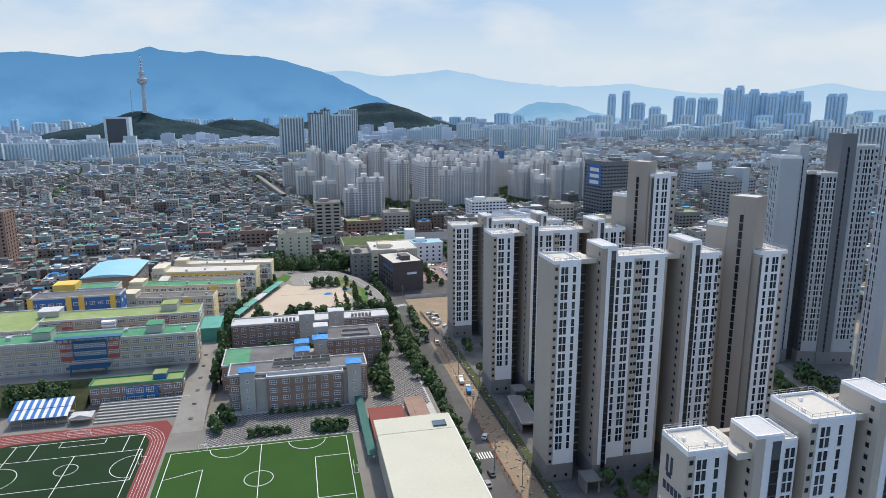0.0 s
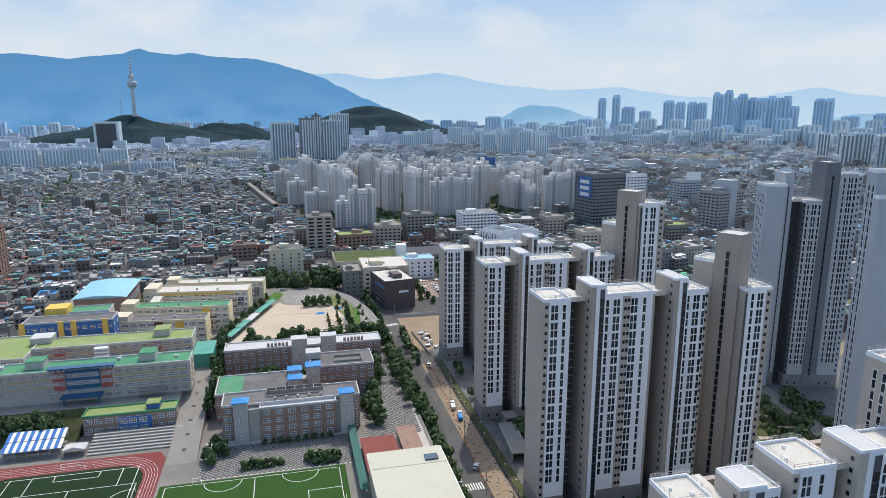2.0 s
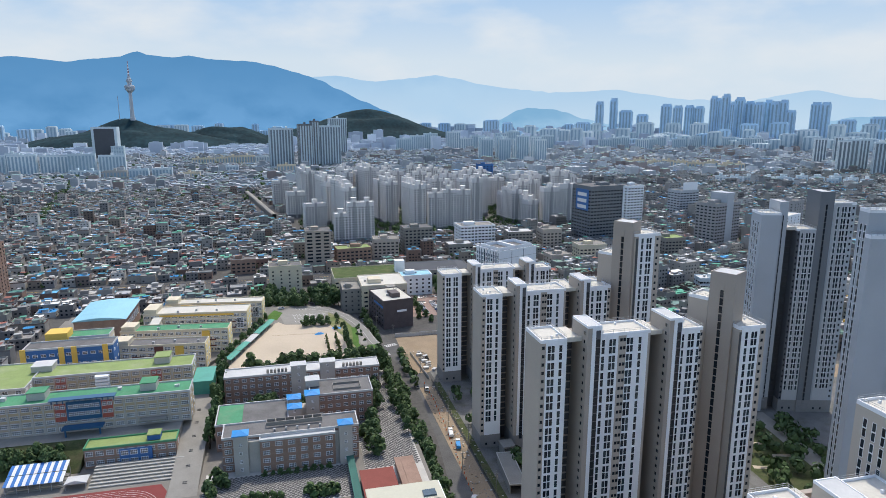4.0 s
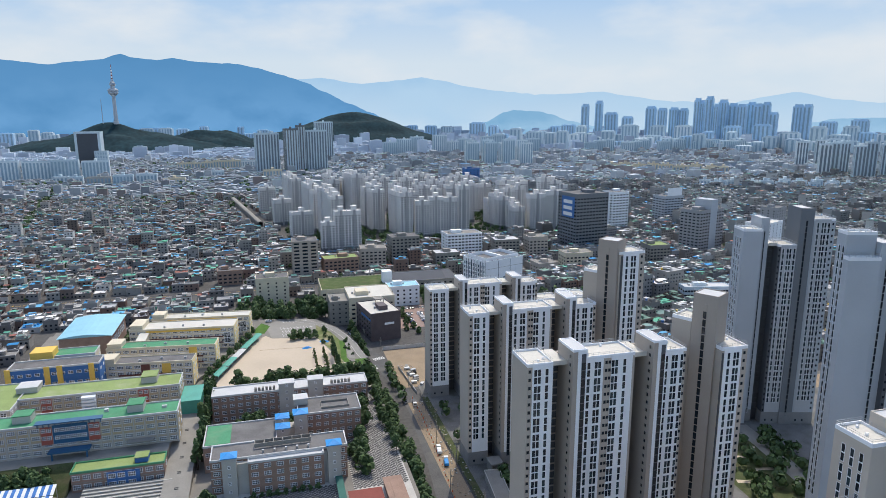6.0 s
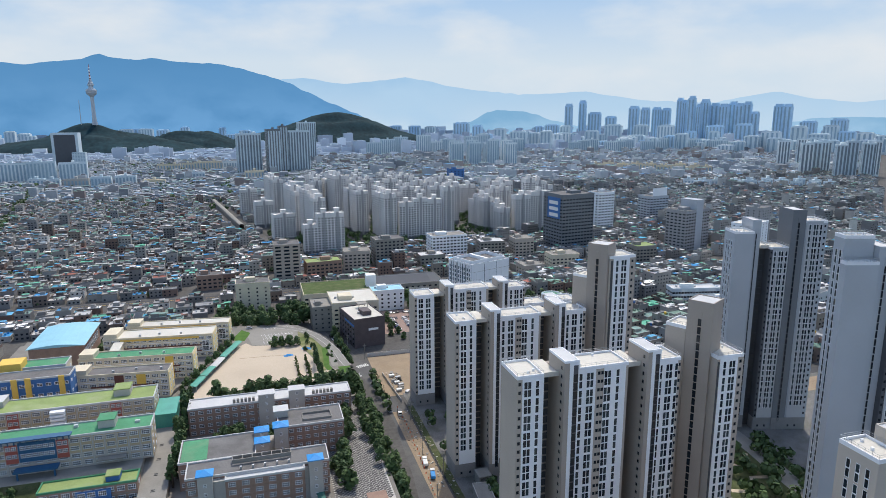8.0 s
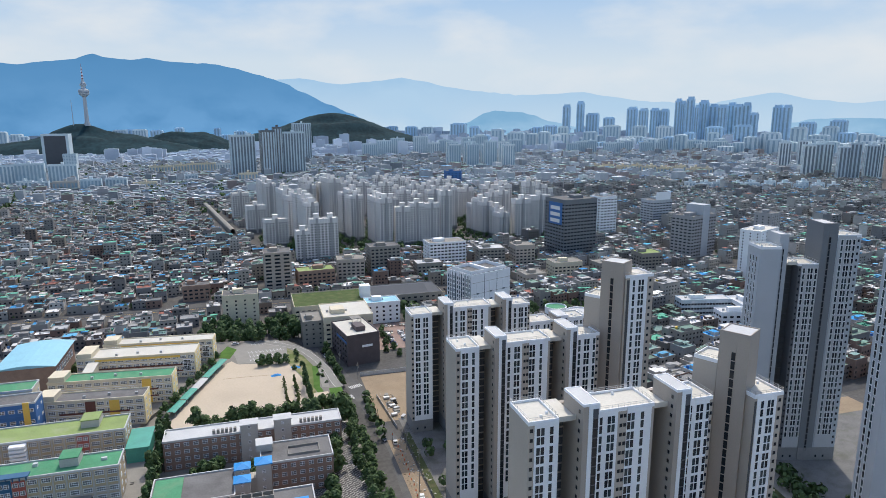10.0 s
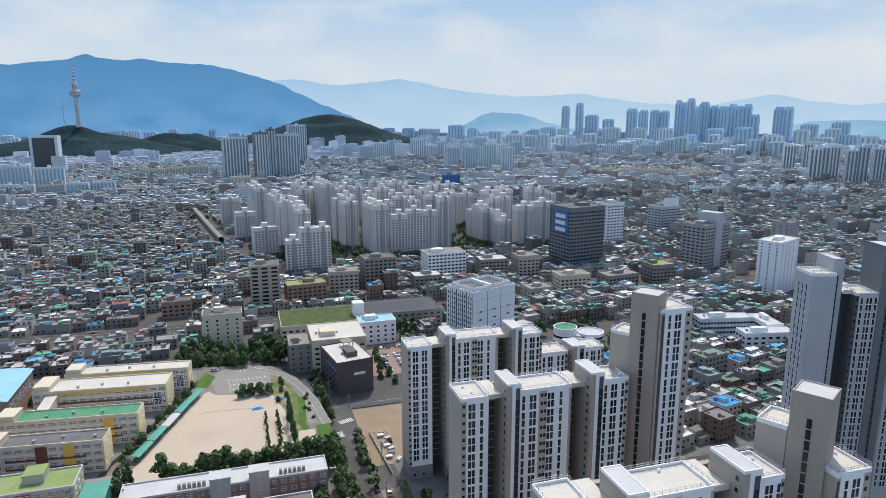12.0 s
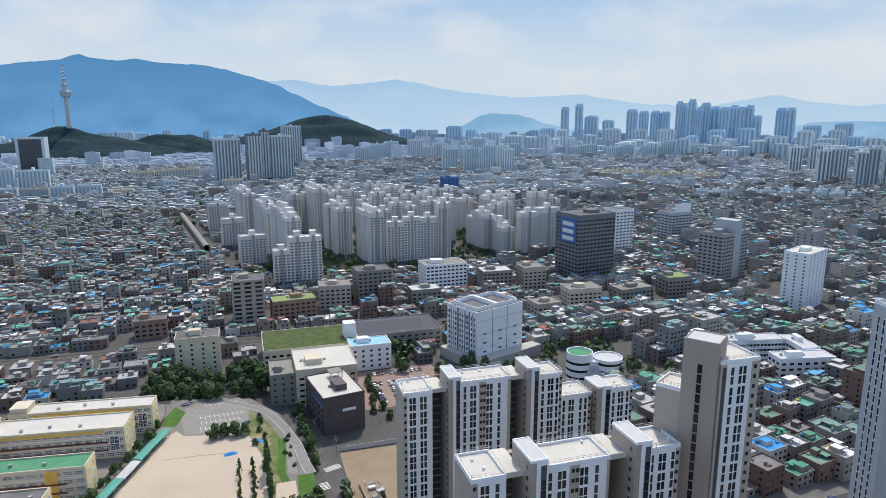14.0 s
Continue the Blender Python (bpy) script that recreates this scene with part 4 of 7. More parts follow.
CR = 8.0
solid("cream_terrace", Buf().prism([(-150, 351), (-52, 351), (-50, 366), (-38.5, 391), (-28.5, 424), (-19.5, 444), (-15, 461), (-16, 478), (-150, 478)], 5.8, CR), ["yard"], "paved terrace under the cream school", kind="structure")
LABEL_S = "cream four-storey school wing with pale yellow end wall"
for xe, ye, dep, ln, roof, panels in ((-47, 367.2, 11, 49, "greyroof", (-16, -27)), (-36.5, 391, 11.5, 61, "greenroof", (-15,)), (-27.2, 423.5, 16, 64, "roofwhite", ()), (-18.1, 444.4, 11, 63, "roofwhite", ())):
    hh = 15.0
    s = thing("school_building", xe, ye, CR, LABEL_S, "school", -6.5, group="cream school wings")
    school_block(s, -ln, 0, 0, dep, hh, "cream", roof, 4, max(6, int(ln / 4.2)), gap=0.68, end="paleyellow", win_h=1.5, ground="white", par="cream")
    for px in panels:
        part("yellow_panel", Buf().box(px, px + 4.6, -0.4, -0.05, 0.5, hh - 1.2), ["yellow" if px > -20 else "darkbrick"], s)
    roof_box(s, -ln + 0.5, -ln + 8, 1, dep - 1, hh - 0.6, hh + 2.0, "cream", "cream")
    for k in (1, 2):
        part("balcony_rail", Buf().box(-ln + 10, -7, -0.5, -0.3, hh / 4 * k + 0.1, hh / 4 * k + 0.9), ["darkbrick"], s)
    if not panels:
        part("gallery_band", Buf().box(-ln + 10, -8, -0.3, -0.2, hh - 2.4, hh - 1.2), ["yellow"], s)
        part("end_glazing", Buf().lattice([-6.4, -6.2, -4.4, -4.2, -2.4, -2.2], [3.6, 4, 7, 7.3, 10.6, 11], -0.35, 0.3), ["white", "glass"], s)
    for ux, uy in ((20, 3), (31, 5), (44, 4)):
        part("roof_unit", Buf().box(-ln + ux, -ln + ux + 1.3, uy, uy + 1.0, hh - 0.6, hh + 0.6), ["metal"], s)
s = thing("school_link", 0, 0, CR, "cream link corridor between school wings", "school")
part("wall", Buf().box(-84, -79, 409, 430, 0, 12.5), ["cream"], s)
part("roof", Buf().box(-84.3, -78.7, 409, 430, 12.5, 12.9), ["roofwhite"], s)
s = thing("school_link", 0, 0, CR, "cream link corridor with pale roof between school wings", "school")
part("wall", Buf().box(-70, -65, 444, 450, 0, 12.5), ["cream"], s)
part("roof", Buf().box(-70.3, -64.7, 444, 450, 12.5, 12.9), ["roofwhite"], s)
S7 = thing("school_building", 0, 0, SCHOOL, "low school wing with bright blue and yellow walls", "school")
school_block(S7, -135, -92, 360, 372, 23.0, "bluewall", "greyroof", 4, 11, gap=0.55, win_h=1.4, ground="bluewall")
for px in (-136, -118, -112, -97):
    part("yellow_panel", Buf().box(px, px + 2.6, 359.4, 359.9, 0, 23.1), ["yellow"], S7)
S8 = thing("school_building", 0, 0, SCHOOL, "pink and yellow school wing with green roof", "school")
school_block(S8, -128, -98, 378, 390, 22.5, "cream", "greenroof", 4, 8, gap=0.5, win_h=1.4)
part("yellow_block", Buf().box(-129, -118, 376, 386, 0, 25.5), ["yellow"], S8)
G2 = thing("gymnasium", 0, 0, SCHOOL, "brick school gymnasium with pale blue metal roof", "gymnasium")
part("wall", Buf().box(-128, -99, 421, 463, 0, 18.0), ["brick"], G2)
gr = Buf()
for i in range(8):
    u0, u1 = i / 8, (i + 1) / 8
    za, zb = 18.0 + 1.6 * math.sin(math.pi * u0), 18.0 + 1.6 * math.sin(math.pi * u1)
    xa, xb = -129 + 31 * u0, -129 + 31 * u1
    gr.poly([(xa, 420, za), (xb, 420, zb), (xb, 464, zb), (xa, 464, za)])
    gr.poly([(xa, 420, 17.9), (xb, 420, 17.9), (xb, 420, zb), (xa, 420, za)])
part("roof", gr, ["skyroof"], G2)
copies("window", wide_window(3.2, 4.2, 2), G2, [(-99, 425 + 5.2 * i, 10.5, 90) for i in range(7)])

ANX = thing("annex_building", 0, 0, SCHOOL, "two-storey brick annex with mossy green roof and blue front", "school annex")
school_block(ANX, -84.5, -49, 270.5, 279, 9.2, "brick", "limeroof", 2, 9, gap=0.66, win_h=1.9, ground="concrete", par="greenroof")
part("blue_panel", Buf().box(-71, -58.5, 269.6, 270.2, 0.4, 7.4), ["bluewall"], ANX)
copies("window", WIN[(round(35.5 / 9 * 0.66, 2), 1.9)], ANX, [(x, 269.6, z, 0) for x in (-69, -65.5, -61.5) for z in (1.4, 5.0)])
roof_box(ANX, -60.5, -55.5, 272.5, 277.5, 8.8, 11, "bluewall", "limeroof")
sh = thing("storage_container", -46.5, 272.5, SCHOOL, "small pale blue storage container beside the annex", "container")
part("body", Buf().box(-1.6, 1.6, -1.3, 1.3, 0, 2.6), ["skyroof"], sh)
part("roof", Buf().box(-1.7, 1.7, -1.4, 1.4, 2.6, 2.75), ["whiteroof"], sh)

# brown brick middle school: three wings with pale stair towers
MS = thing("school_building", 0, 0, SCHOOL, "brown brick school with grey stair towers and blue hipped caps", "school")
school_block(MS, -29.2, 25.5, 254, 266.5, 15.3, "brick", "greyroof", 4, 12, gap=0.55, win_h=1.6, ground="whiteroof")
school_block(MS, -14.5, 15.5, 250.6, 253.9, 14.6, "brick", "whiteroof", 4, 6, gap=0.5, win_h=1.6, ground="brick", faces="")
stair_tower(MS, -24.5, -19.0, 250.0, 254.6, 17.4)
stair_tower(MS, 17.2, 22.6, 250.0, 254.6, 17.4)
part("side_wall", Buf().box(-18.9, -14.6, 252, 253.9, 0, 13.5), ["greywall"], MS)
part("side_wall", Buf().box(15.6, 17.1, 252, 253.9, 0, 13.5), ["greywall"], MS)
part("roof_screen", Buf().box(-12, 11, 260.5, 260.8, 15.2, 17.0).box(-12, 11, 263.5, 263.8, 15.2, 17.0), ["concrete"], MS)
for i in range(7):
    part("roof_beam", Buf().box(-12 + 3.8 * i, -11.7 + 3.8 * i, 260.8, 263.5, 16.4, 17.0), ["concrete"], MS)
vent = Buf()
for i in range(5):
    vent.box(-9 + 4.6 * i, -8.2 + 4.6 * i, 256.3, 257.1, 14.6, 16.0)
part("roof_vent", vent, ["metal"], MS)
MM = thing("school_building", 0, 0, SCHOOL, "brown brick school wing with weathered roof and blue capped stairs", "school")
school_block(MM, 7, 36, 287, 304, 15.4, "brick", "greyroof", 4, 8, gap=0.5, win_h=1.5, ground="brick")
school_block(MM, -33.5, -3, 272, 292, 12.6, "brick", "greyroof", 2, 8, gap=0.5, win_h=1.5, ground="brick")
part("green_roof", Buf().box(-32.8, -22.5, 273, 291, 12.1, 12.4), ["greenroof"], MM)
stair_tower(MM, -3, 2.6, 276, 281, 14.5)
stair_tower(MM, -3, 2.6, 286, 291, 14.5)
stair_tower(MM, 5, 11, 284, 289.5, 16.5)
part("link_wall", Buf().box(2.6, 7, 286, 291, 0, 10), ["greywall"], MM)
roof_box(MM, 5.5, 12, 297, 303, 15, 18, "greywall", "whiteroof")
part("roof_curb", Buf().frame_ring(18, 31, 291, 298, 14.8, 15.7, 0.3), ["concrete"], MM)
MN = thing("school_building", 0, 0, SCHOOL, "brown brick school wing with pale silver roof", "school")
school_block(MN, -33.5, 43.8, 319.5, 331, 14.4, "brick", "whiteroof", 4, 20, gap=0.5, win_h=1.5, ground="brick")
stair_tower(MN, -1, 6.5, 317.5, 323, 18, "flat")
stair_tower(MN, 13.5, 21, 317.5, 323, 18.5, "flat")
vent = Buf()
for i in range(6):
    vent.box(-13 + 1.8 * i, -11.8 + 1.8 * i, 321.5, 323, 13.8, 15.6).box(25 + 1.8 * i, 26.2 + 1.8 * i, 321.5, 323, 13.8, 15.6)
part("air_unit", vent, ["concrete"], MN)

# gym hall with the cream roof, and the small buildings behind it
GY = thing("sports_hall", 0, 0, 0, "school sports hall with flat cream metal roof", "sports hall")
part("wall", Buf().box(23.6, 48.4, 120, 209, 0, 17.3), ["beige"], GY)
part("roof", Buf().box(22.8, 49.3, 119, 198.8, 17.3, 18.0).box(22.8, 49.3, 199.1, 210, 17.3, 18.0), ["creamroof"], GY)
part("roof_hatch", Buf().box(42.2, 46.8, 200.5, 204, 18.0, 18.6), ["glassblue"], GY, "dark roof hatch")
part("gutter", Buf().box(49.3, 49.7, 119, 210, 16.9, 17.7), ["white"], GY)
R1 = thing("outbuilding", 0, 0, SCHOOL, "low outbuilding with dark red roof beside the sports hall", "outbuilding")
part("wall", Buf().box(24, 36.5, 211, 236, 0, 3.6), ["brick"], R1)
part("roof", Buf().box(23.5, 37, 210.5, 236.5, 3.6, 4.0), ["darkred"], R1)
R2 = thing("outbuilding", 0, 0, SCHOOL, "long low brick outbuilding with brown roof", "outbuilding")
part("wall", Buf().box(39, 46, 214, 243, 0, 3.4), ["brick"], R2)
part("roof", Buf().box(38.6, 46.4, 213.6, 243.4, 3.4, 3.8).box(41, 44, 216, 241, 3.8, 4.0), ["brick"], R2)

# football pitches, track, stand
Z = SCHOOL
slab("turf_pitch", -48.5, 16.5, 100, 225.5, Z + 0.02, "turf", "bright green artificial turf football pitch")
lines = Buf()


def ring_line(b, cx, cy, r, a0, a1, z, w=0.14):
    n = 28
    pts = [(cx + r * math.cos(radians(a0 + (a1 - a0) * i / n)), cy + r * math.sin(radians(a0 + (a1 - a0) * i / n))) for i in range(n + 1)]
    strip(pts, w, z, 0, b)


def seg(b, x0, y0, x1, y1, z, w=0.14):
    strip([(x0, y0), (x1, y1)], w, z, 0, b)


zl = Z + 0.056
for a in ((-46.5, 110, -46.5, 224), (14.2, 110, 14.2, 224), (-46.5, 224, 14.2, 224), (-16, 150, -16, 224), (-46.5, 207, -34.5, 211), (-34.5, 211, -34.5, 180), (14.2, 211, 2.5, 211), (2.5, 211, 2.5, 186), (2.5, 186, 14.2, 186), (-34.5, 186, -46.5, 186)):
    seg(lines, *a, zl, 0.22)
ring_line(lines, -16, 201.5, 4.6, 0, 360, zl, 0.22)
ring_line(lines, -27, 224, 6.5, 180, 360, zl, 0.22)
ring_line(lines, 0, 224, 6.5, 180, 360, zl, 0.22)
solid("pitch_marking", lines, ["line"], "white football pitch lines", kind="structure")
tr = Buf().prism([(-140, 100), (-49.6, 100), (-49.6, 246), (-52.5, 251.6), (-106, 251.6), (-140, 251.6)], Z, Z + 0.05)
solid("running_track", tr, ["track"], "worn red running track round the pitch", kind="structure")
inner = [(-120, 100), (-55.6, 100)]
for i in range(9):
    a = radians(i * 90 / 8)
    inner.append((-65.6 + 10 * math.cos(a), 233.5 + 10 * math.sin(a)))
for i in range(9):
    a = radians(90 + i * 90 / 8)
    inner.append((-101 + 10 * math.cos(a), 233.5 + 10 * math.sin(a)))
solid("dark_pitch", Buf().prism(inner, Z, Z + 0.09), ["turf_d"], "dark green artificial turf football pitch", kind="structure")
l2 = Buf()
z2 = Z + 0.098
for a in ((-103, 241.5, -58.2, 241.5), (-58.2, 241.5, -58.2, 150), (-103, 230, -57, 230), (-101, 210, -57, 210), (-79, 230, -79, 190), (-86.2, 241.5, -86.2, 237.5), (-86.2, 237.5, -71.2, 237.5), (-71.2, 237.5, -71.2, 241.5), (-63.6, 241.5, -63.6, 230), (-93.8, 241.5, -93.8, 230), (-57, 230, -57, 210), (-101, 241.5, -101, 190)):
    seg(l2, *a, z2, 0.22)
ring_line(l2, -79, 221, 3.6, 0, 360, z2, 0.2)
ring_line(l2, -57.4, 218.8, 7.4, 90, 270, z2, 0.2)
ring_line(l2, -100.8, 219, 7.4, -90, 90, z2, 0.2)
solid("pitch_marking", l2, ["line"], "white football pitch lines", kind="structure")
l3 = Buf()
for k in range(1, 6):
    d = 1.25 * k
    pts = [(-55.6 + d * 0.8, 100)]
    for i in range(9):
        a = radians(i * 90 / 8)
        pts.append((-65.6 + (10 + d * 0.8) * math.cos(a), 233.5 + (10 + d) * math.sin(a)))
    pts.append((-140, 243.5 + d))
    strip(pts, 0.1, Z + 0.06, 0, l3)
solid("track_marking", l3, ["line"], "white running track lanes", kind="structure")
BL = thing("bleachers", -62.5, 261, SCHOOL, "stepped concrete spectator benches beside the track", "bleachers")
for k in range(7):
    part("step", Buf().box(-17, 17, -6.8 + 1.9 * k, 6.8, 0.42 * k, 0.42 * k + 0.42), ["concrete"], BL)
    part("bench", Buf().box(-16.8, 16.8, -6.6 + 1.9 * k, -6.1 + 1.9 * k, 0.42 * k + 0.42, 0.42 * k + 0.6), ["paver_l"], BL)
CN = thing("spectator_canopy", -99, 262, SCHOOL, "spectator stand under a blue and white striped canopy", "canopy")
for side in (0, 1):
    for k in range(16):
        b = Buf()
        x = -10.4 + 1.3 * k
        ya, yb = (-5.5, -0.15) if side == 0 else (0.15, 5.5)
        n = 4
        for i in range(n):
            u0, u1 = i / n, (i + 1) / n
            za = (3.6 + side * 1.6) + 1.5 * u0 ** 0.8
            zb = (3.6 + side * 1.6) + 1.5 * u1 ** 0.8
            p, q = ya + (yb - ya) * u0, ya + (yb - ya) * u1
            b.poly([(x, p, za), (x + 1.3, p, za), (x + 1.3, q, zb), (x, q, zb)])
        part("canopy_strip", b, ["line" if k % 2 else "bluestripe"], CN)
for k in range(6):
    part("post", Buf().box(-10 + 4 * k, -9.8 + 4 * k, -5, -4.8, 0, 3.8).box(-10 + 4 * k, -9.8 + 4 * k, 4.8, 5, 0, 6.2), ["metal"], CN)
for k in range(4):
    part("step", Buf().box(-10, 10, -4 + 2 * k, 4.5, 0.4 * k, 0.4 * k + 0.4), ["concrete"], CN)
TENT = thing("white_shelter", -84, 258, SCHOOL, "small white shelter with pitched roof beside the stand", "shelter")
part("roof", Buf().box(-4, 4, -3, 3, 2.6, 2.8).poly([(-4, -3, 2.8), (4, -3, 2.8), (0, -3, 4.0)]), ["whiteroof"], TENT)
part("post", Buf().box(-3.8, -3.6, -2.8, -2.6, 0, 2.6).box(3.6, 3.8, -2.8, -2.6, 0, 2.6), ["metal"], TENT)
part("post", Buf().box(-3.8, -3.6, 2.6, 2.8, 0, 2.6).box(3.6, 3.8, 2.6, 2.8, 0, 2.6), ["metal"], TENT)


def goal(x, y, rot, w=5.0):
    g_ = thing("football_goal", x, y, SCHOOL + 0.06, "white football goal with net frame", "goal", rot, group="goals")
    part("posts", Buf().box(-w / 2, -w / 2 + 0.12, 0, 0.12, 0, 2.1).box(w / 2 - 0.12, w / 2, 0, 0.12, 0, 2.1).box(-w / 2, w / 2, 0, 0.12, 2.0, 2.12), ["line"], g_)
    part("back_frame", Buf().box(-w / 2, -w / 2 + 0.08, 0.12, 1.5, 0, 0.08).box(w / 2 - 0.08, w / 2, 0.12, 1.5, 0, 0.08).box(-w / 2, w / 2, 1.45, 1.53, 0, 0.08), ["line"], g_)


goal(-56.3, 222, -90), goal(-47.5, 190, 90), goal(14.8, 200, -90), goal(-36, 224.6, 0, 3), goal(-82, 246, 0, 8)

# sand playground, parking, lawn
solid("sand_playground", Buf().prism([(-42, 352), (34.4, 352), (34, 400), (26, 434), (-4, 440.5), (-8, 447), (-13, 441)], Z, Z + 0.04), ["sand"], "pale sand school playground", kind="structure")
solid("parking_lot", Buf().prism([(-4, 441), (26, 438), (27, 470), (22, 479), (2, 483), (-8, 468)], Z - 0.05, Z + 0.06), ["concrete"], "pale concrete parking lot with white bays", kind="structure")
l4 = Buf()
for y, x0, n in ((443, 3, 9), (450, 3, 9), (457, 2, 10), (472, 4, 8)):
    for k in range(n):
        seg(l4, x0 + 2.3 * k + 0.9, y, x0 + 2.3 * k, y + 5.2, Z + 0.068, 0.16)
    seg(l4, x0, y + 2.6, x0 + 2.3 * n, y + 2.2, Z + 0.068, 0.16)
solid("parking_marking", l4, ["line"], "white parking bay lines", kind="structure")
solid("lawn", Buf().prism([(34, 372), (38, 372), (38.5, 392), (42, 396), (41, 424), (36, 444), (27, 462), (26, 434), (33, 408)], Z, Z + 0.05), ["grass"], "patchy lawn beside the playground", kind="structure")
solid("lawn_bright", strip([(41.5, 424), (41, 408), (39.5, 392), (41, 384)], 3.6, Z + 0.075), ["greengrass"], "bright green grass strip along the path", kind="structure")
solid("lawn_bright", Buf().prism([(45, 352), (53, 352), (53, 388), (46, 388)], Z, Z + 0.065), ["greengrass"], "bright green grass beside the crossing", kind="structure")
solid("lawn_bright", Buf().prism([(-18, 456), (-9, 452), (-5, 468), (-11, 476)], Z, Z + 0.065), ["greengrass"], "bright green grass patch beside the parking", kind="structure")
solid("sand_patch", Buf().prism([(34.5, 356), (45, 356), (45, 384), (37, 384)], Z, Z + 0.055), ["sand"], "pale sandy corner beside the lawn", kind="structure")
PATH = [(52, 388), (50.4, 396), (48.5, 414), (44, 434), (38.2, 451), (32, 461), (23, 469), (8, 480)]
solid("footpath", strip(PATH, 4.0, Z + 0.085), ["paver_path"], "curving pale footpath", kind="structure")
kb = Buf()
for o in (-2.15, 2.15):
    e = []
    for i, (x, y) in enumerate(PATH):
        a, c = PATH[max(i - 1, 0)], PATH[min(i + 1, len(PATH) - 1)]
        d = Vector((c[0] - a[0], c[1] - a[1])).normalized()
        e.append((x - d.y * o, y + d.x * o))
    strip(e, 0.3, Z + 0.2, 0, kb)
solid("path_kerb", kb, ["paver_l"], "pale kerb along the curving path", kind="structure")
solid("retaining_edge", strip([(43.5, 424), (44.5, 404), (44.5, 390)], 4.0, Z + 0.07), ["concrete"], "paved nook between the lawn and the path", kind="structure")
solid("sand_line", strip([(-12, 419), (4, 418.4), (17, 417)], 0.5, Z + 0.047), ["earth"], "dark line drawn across the sand", kind="structure")
CP = thing("walkway_canopy", -24.5, 409, SCHOOL, "teal sheet canopy over the playground walkway", "canopy", -19)
for k in range(5):
    y = -37 + 14.9 * k
    lift = 3.0 + 0.25 * (k % 2)
    sheet = Buf()
    for i in range(6):
        a0, a1 = math.pi * i / 6, math.pi * (i + 1) / 6
        p, q = (-2.3 * math.cos(a0), lift + 0.55 * math.sin(a0)), (-2.3 * math.cos(a1), lift + 0.55 * math.sin(a1))
        sheet.poly([(p[0], y, p[1]), (q[0], y, q[1]), (q[0], y + 14.3, q[1]), (p[0], y + 14.3, p[1])])
        sheet.poly([(p[0], y, p[1] - 0.12), (q[0], y, q[1] - 0.12), (q[0], y, q[1]), (p[0], y, p[1])])
    part("canopy_sheet", sheet, ["teal" if k != 2 else "whiteroof"], CP)
    for yy in (y + 1, y + 7, y + 13.5):
        for xx in (-2.1, 1.95):
            part("post", Buf().box(xx, xx + 0.15, yy, yy + 0.15, 0, 3.1), ["metal"], CP)


# ---- buildings of the middle distance ----
FOOT = []


def window_columns(th, w, d, h, cols, z0, fh, ww, wh, face="S", glass="glass", wall="white"):
    """Windows of one face, a part for each upright row, framed by a raised band of the wall."""
    span = w if face in "SN" else d
    n = int((h - z0 - 0.8) / fh)
    for i in range(cols):
        u = -span / 2 + span * (i + 0.5) / cols
        zs = [z0]
        for k in range(n):
            z = z0 + fh * k + (fh - wh) * 0.55
            zs += [z, z + wh]
        out = (d if face in "SN" else w) / 2
        part("window_column", Buf().lattice([u - ww / 2 - 0.12, u - ww / 2, u + ww / 2, u + ww / 2 + 0.12], zs + [h - 0.9], -out - 0.16, 0.12, face), [wall, glass], th)


def city_block(name, x, y, w, d, h, label, category, rot=0.0, wall="cream", roof="greyroof", cols=(5, 3), fh=3.4, ww=1.8, wh=1.5, faces="SWE", z=0.0, pent=True, group="", glass="glass"):
    th = thing(name, x, y, z, label, category, rot, group)
    FOOT.append((x, y, math.hypot(w, d) / 2 if abs(rot) > 15 else w / 2 + 2, math.hypot(w, d) / 2 if abs(rot) > 15 else d / 2 + 2))
    part("wall", Buf().box(-w / 2, w / 2, -d / 2, d / 2, 0, h - 0.9), [wall], th)
    part("parapet", Buf().frame_ring(-w / 2 - 0.1, w / 2 + 0.1, -d / 2 - 0.1, d / 2 + 0.1, h - 0.9, h, 0.4), [wall], th)
    part("roof", Buf().box(-w / 2 + 0.3, w / 2 - 0.3, -d / 2 + 0.3, d / 2 - 0.3, h - 0.9, h - 0.6), [roof], th)
    for f in faces:
        window_columns(th, w, d, h, cols[0] if f == "S" else cols[1], 1.0, fh, ww, wh, f, glass, wall)
    if pent:
        rng = random.Random(int(x * 3 + y))
        px, py = rng.uniform(-w * 0.25, w * 0.2), rng.uniform(-d * 0.15, d * 0.2)
        part("penthouse", Buf().box(px - w * 0.14, px + w * 0.14, py - d * 0.15, py + d * 0.15, h - 0.7, h + 2.6), [wall], th)
        part("roof_unit", Buf().box(px + w * 0.17, px + w * 0.17 + 1.2, py, py + 1.0, h - 0.7, h + 0.7), ["metal"], th)
        part("roof_unit", Buf().box(px - w * 0.22, px - w * 0.22 + 1.5, py + 1, py + 2.4, h - 0.7, h + 0.9), ["metal"], th)
    return th


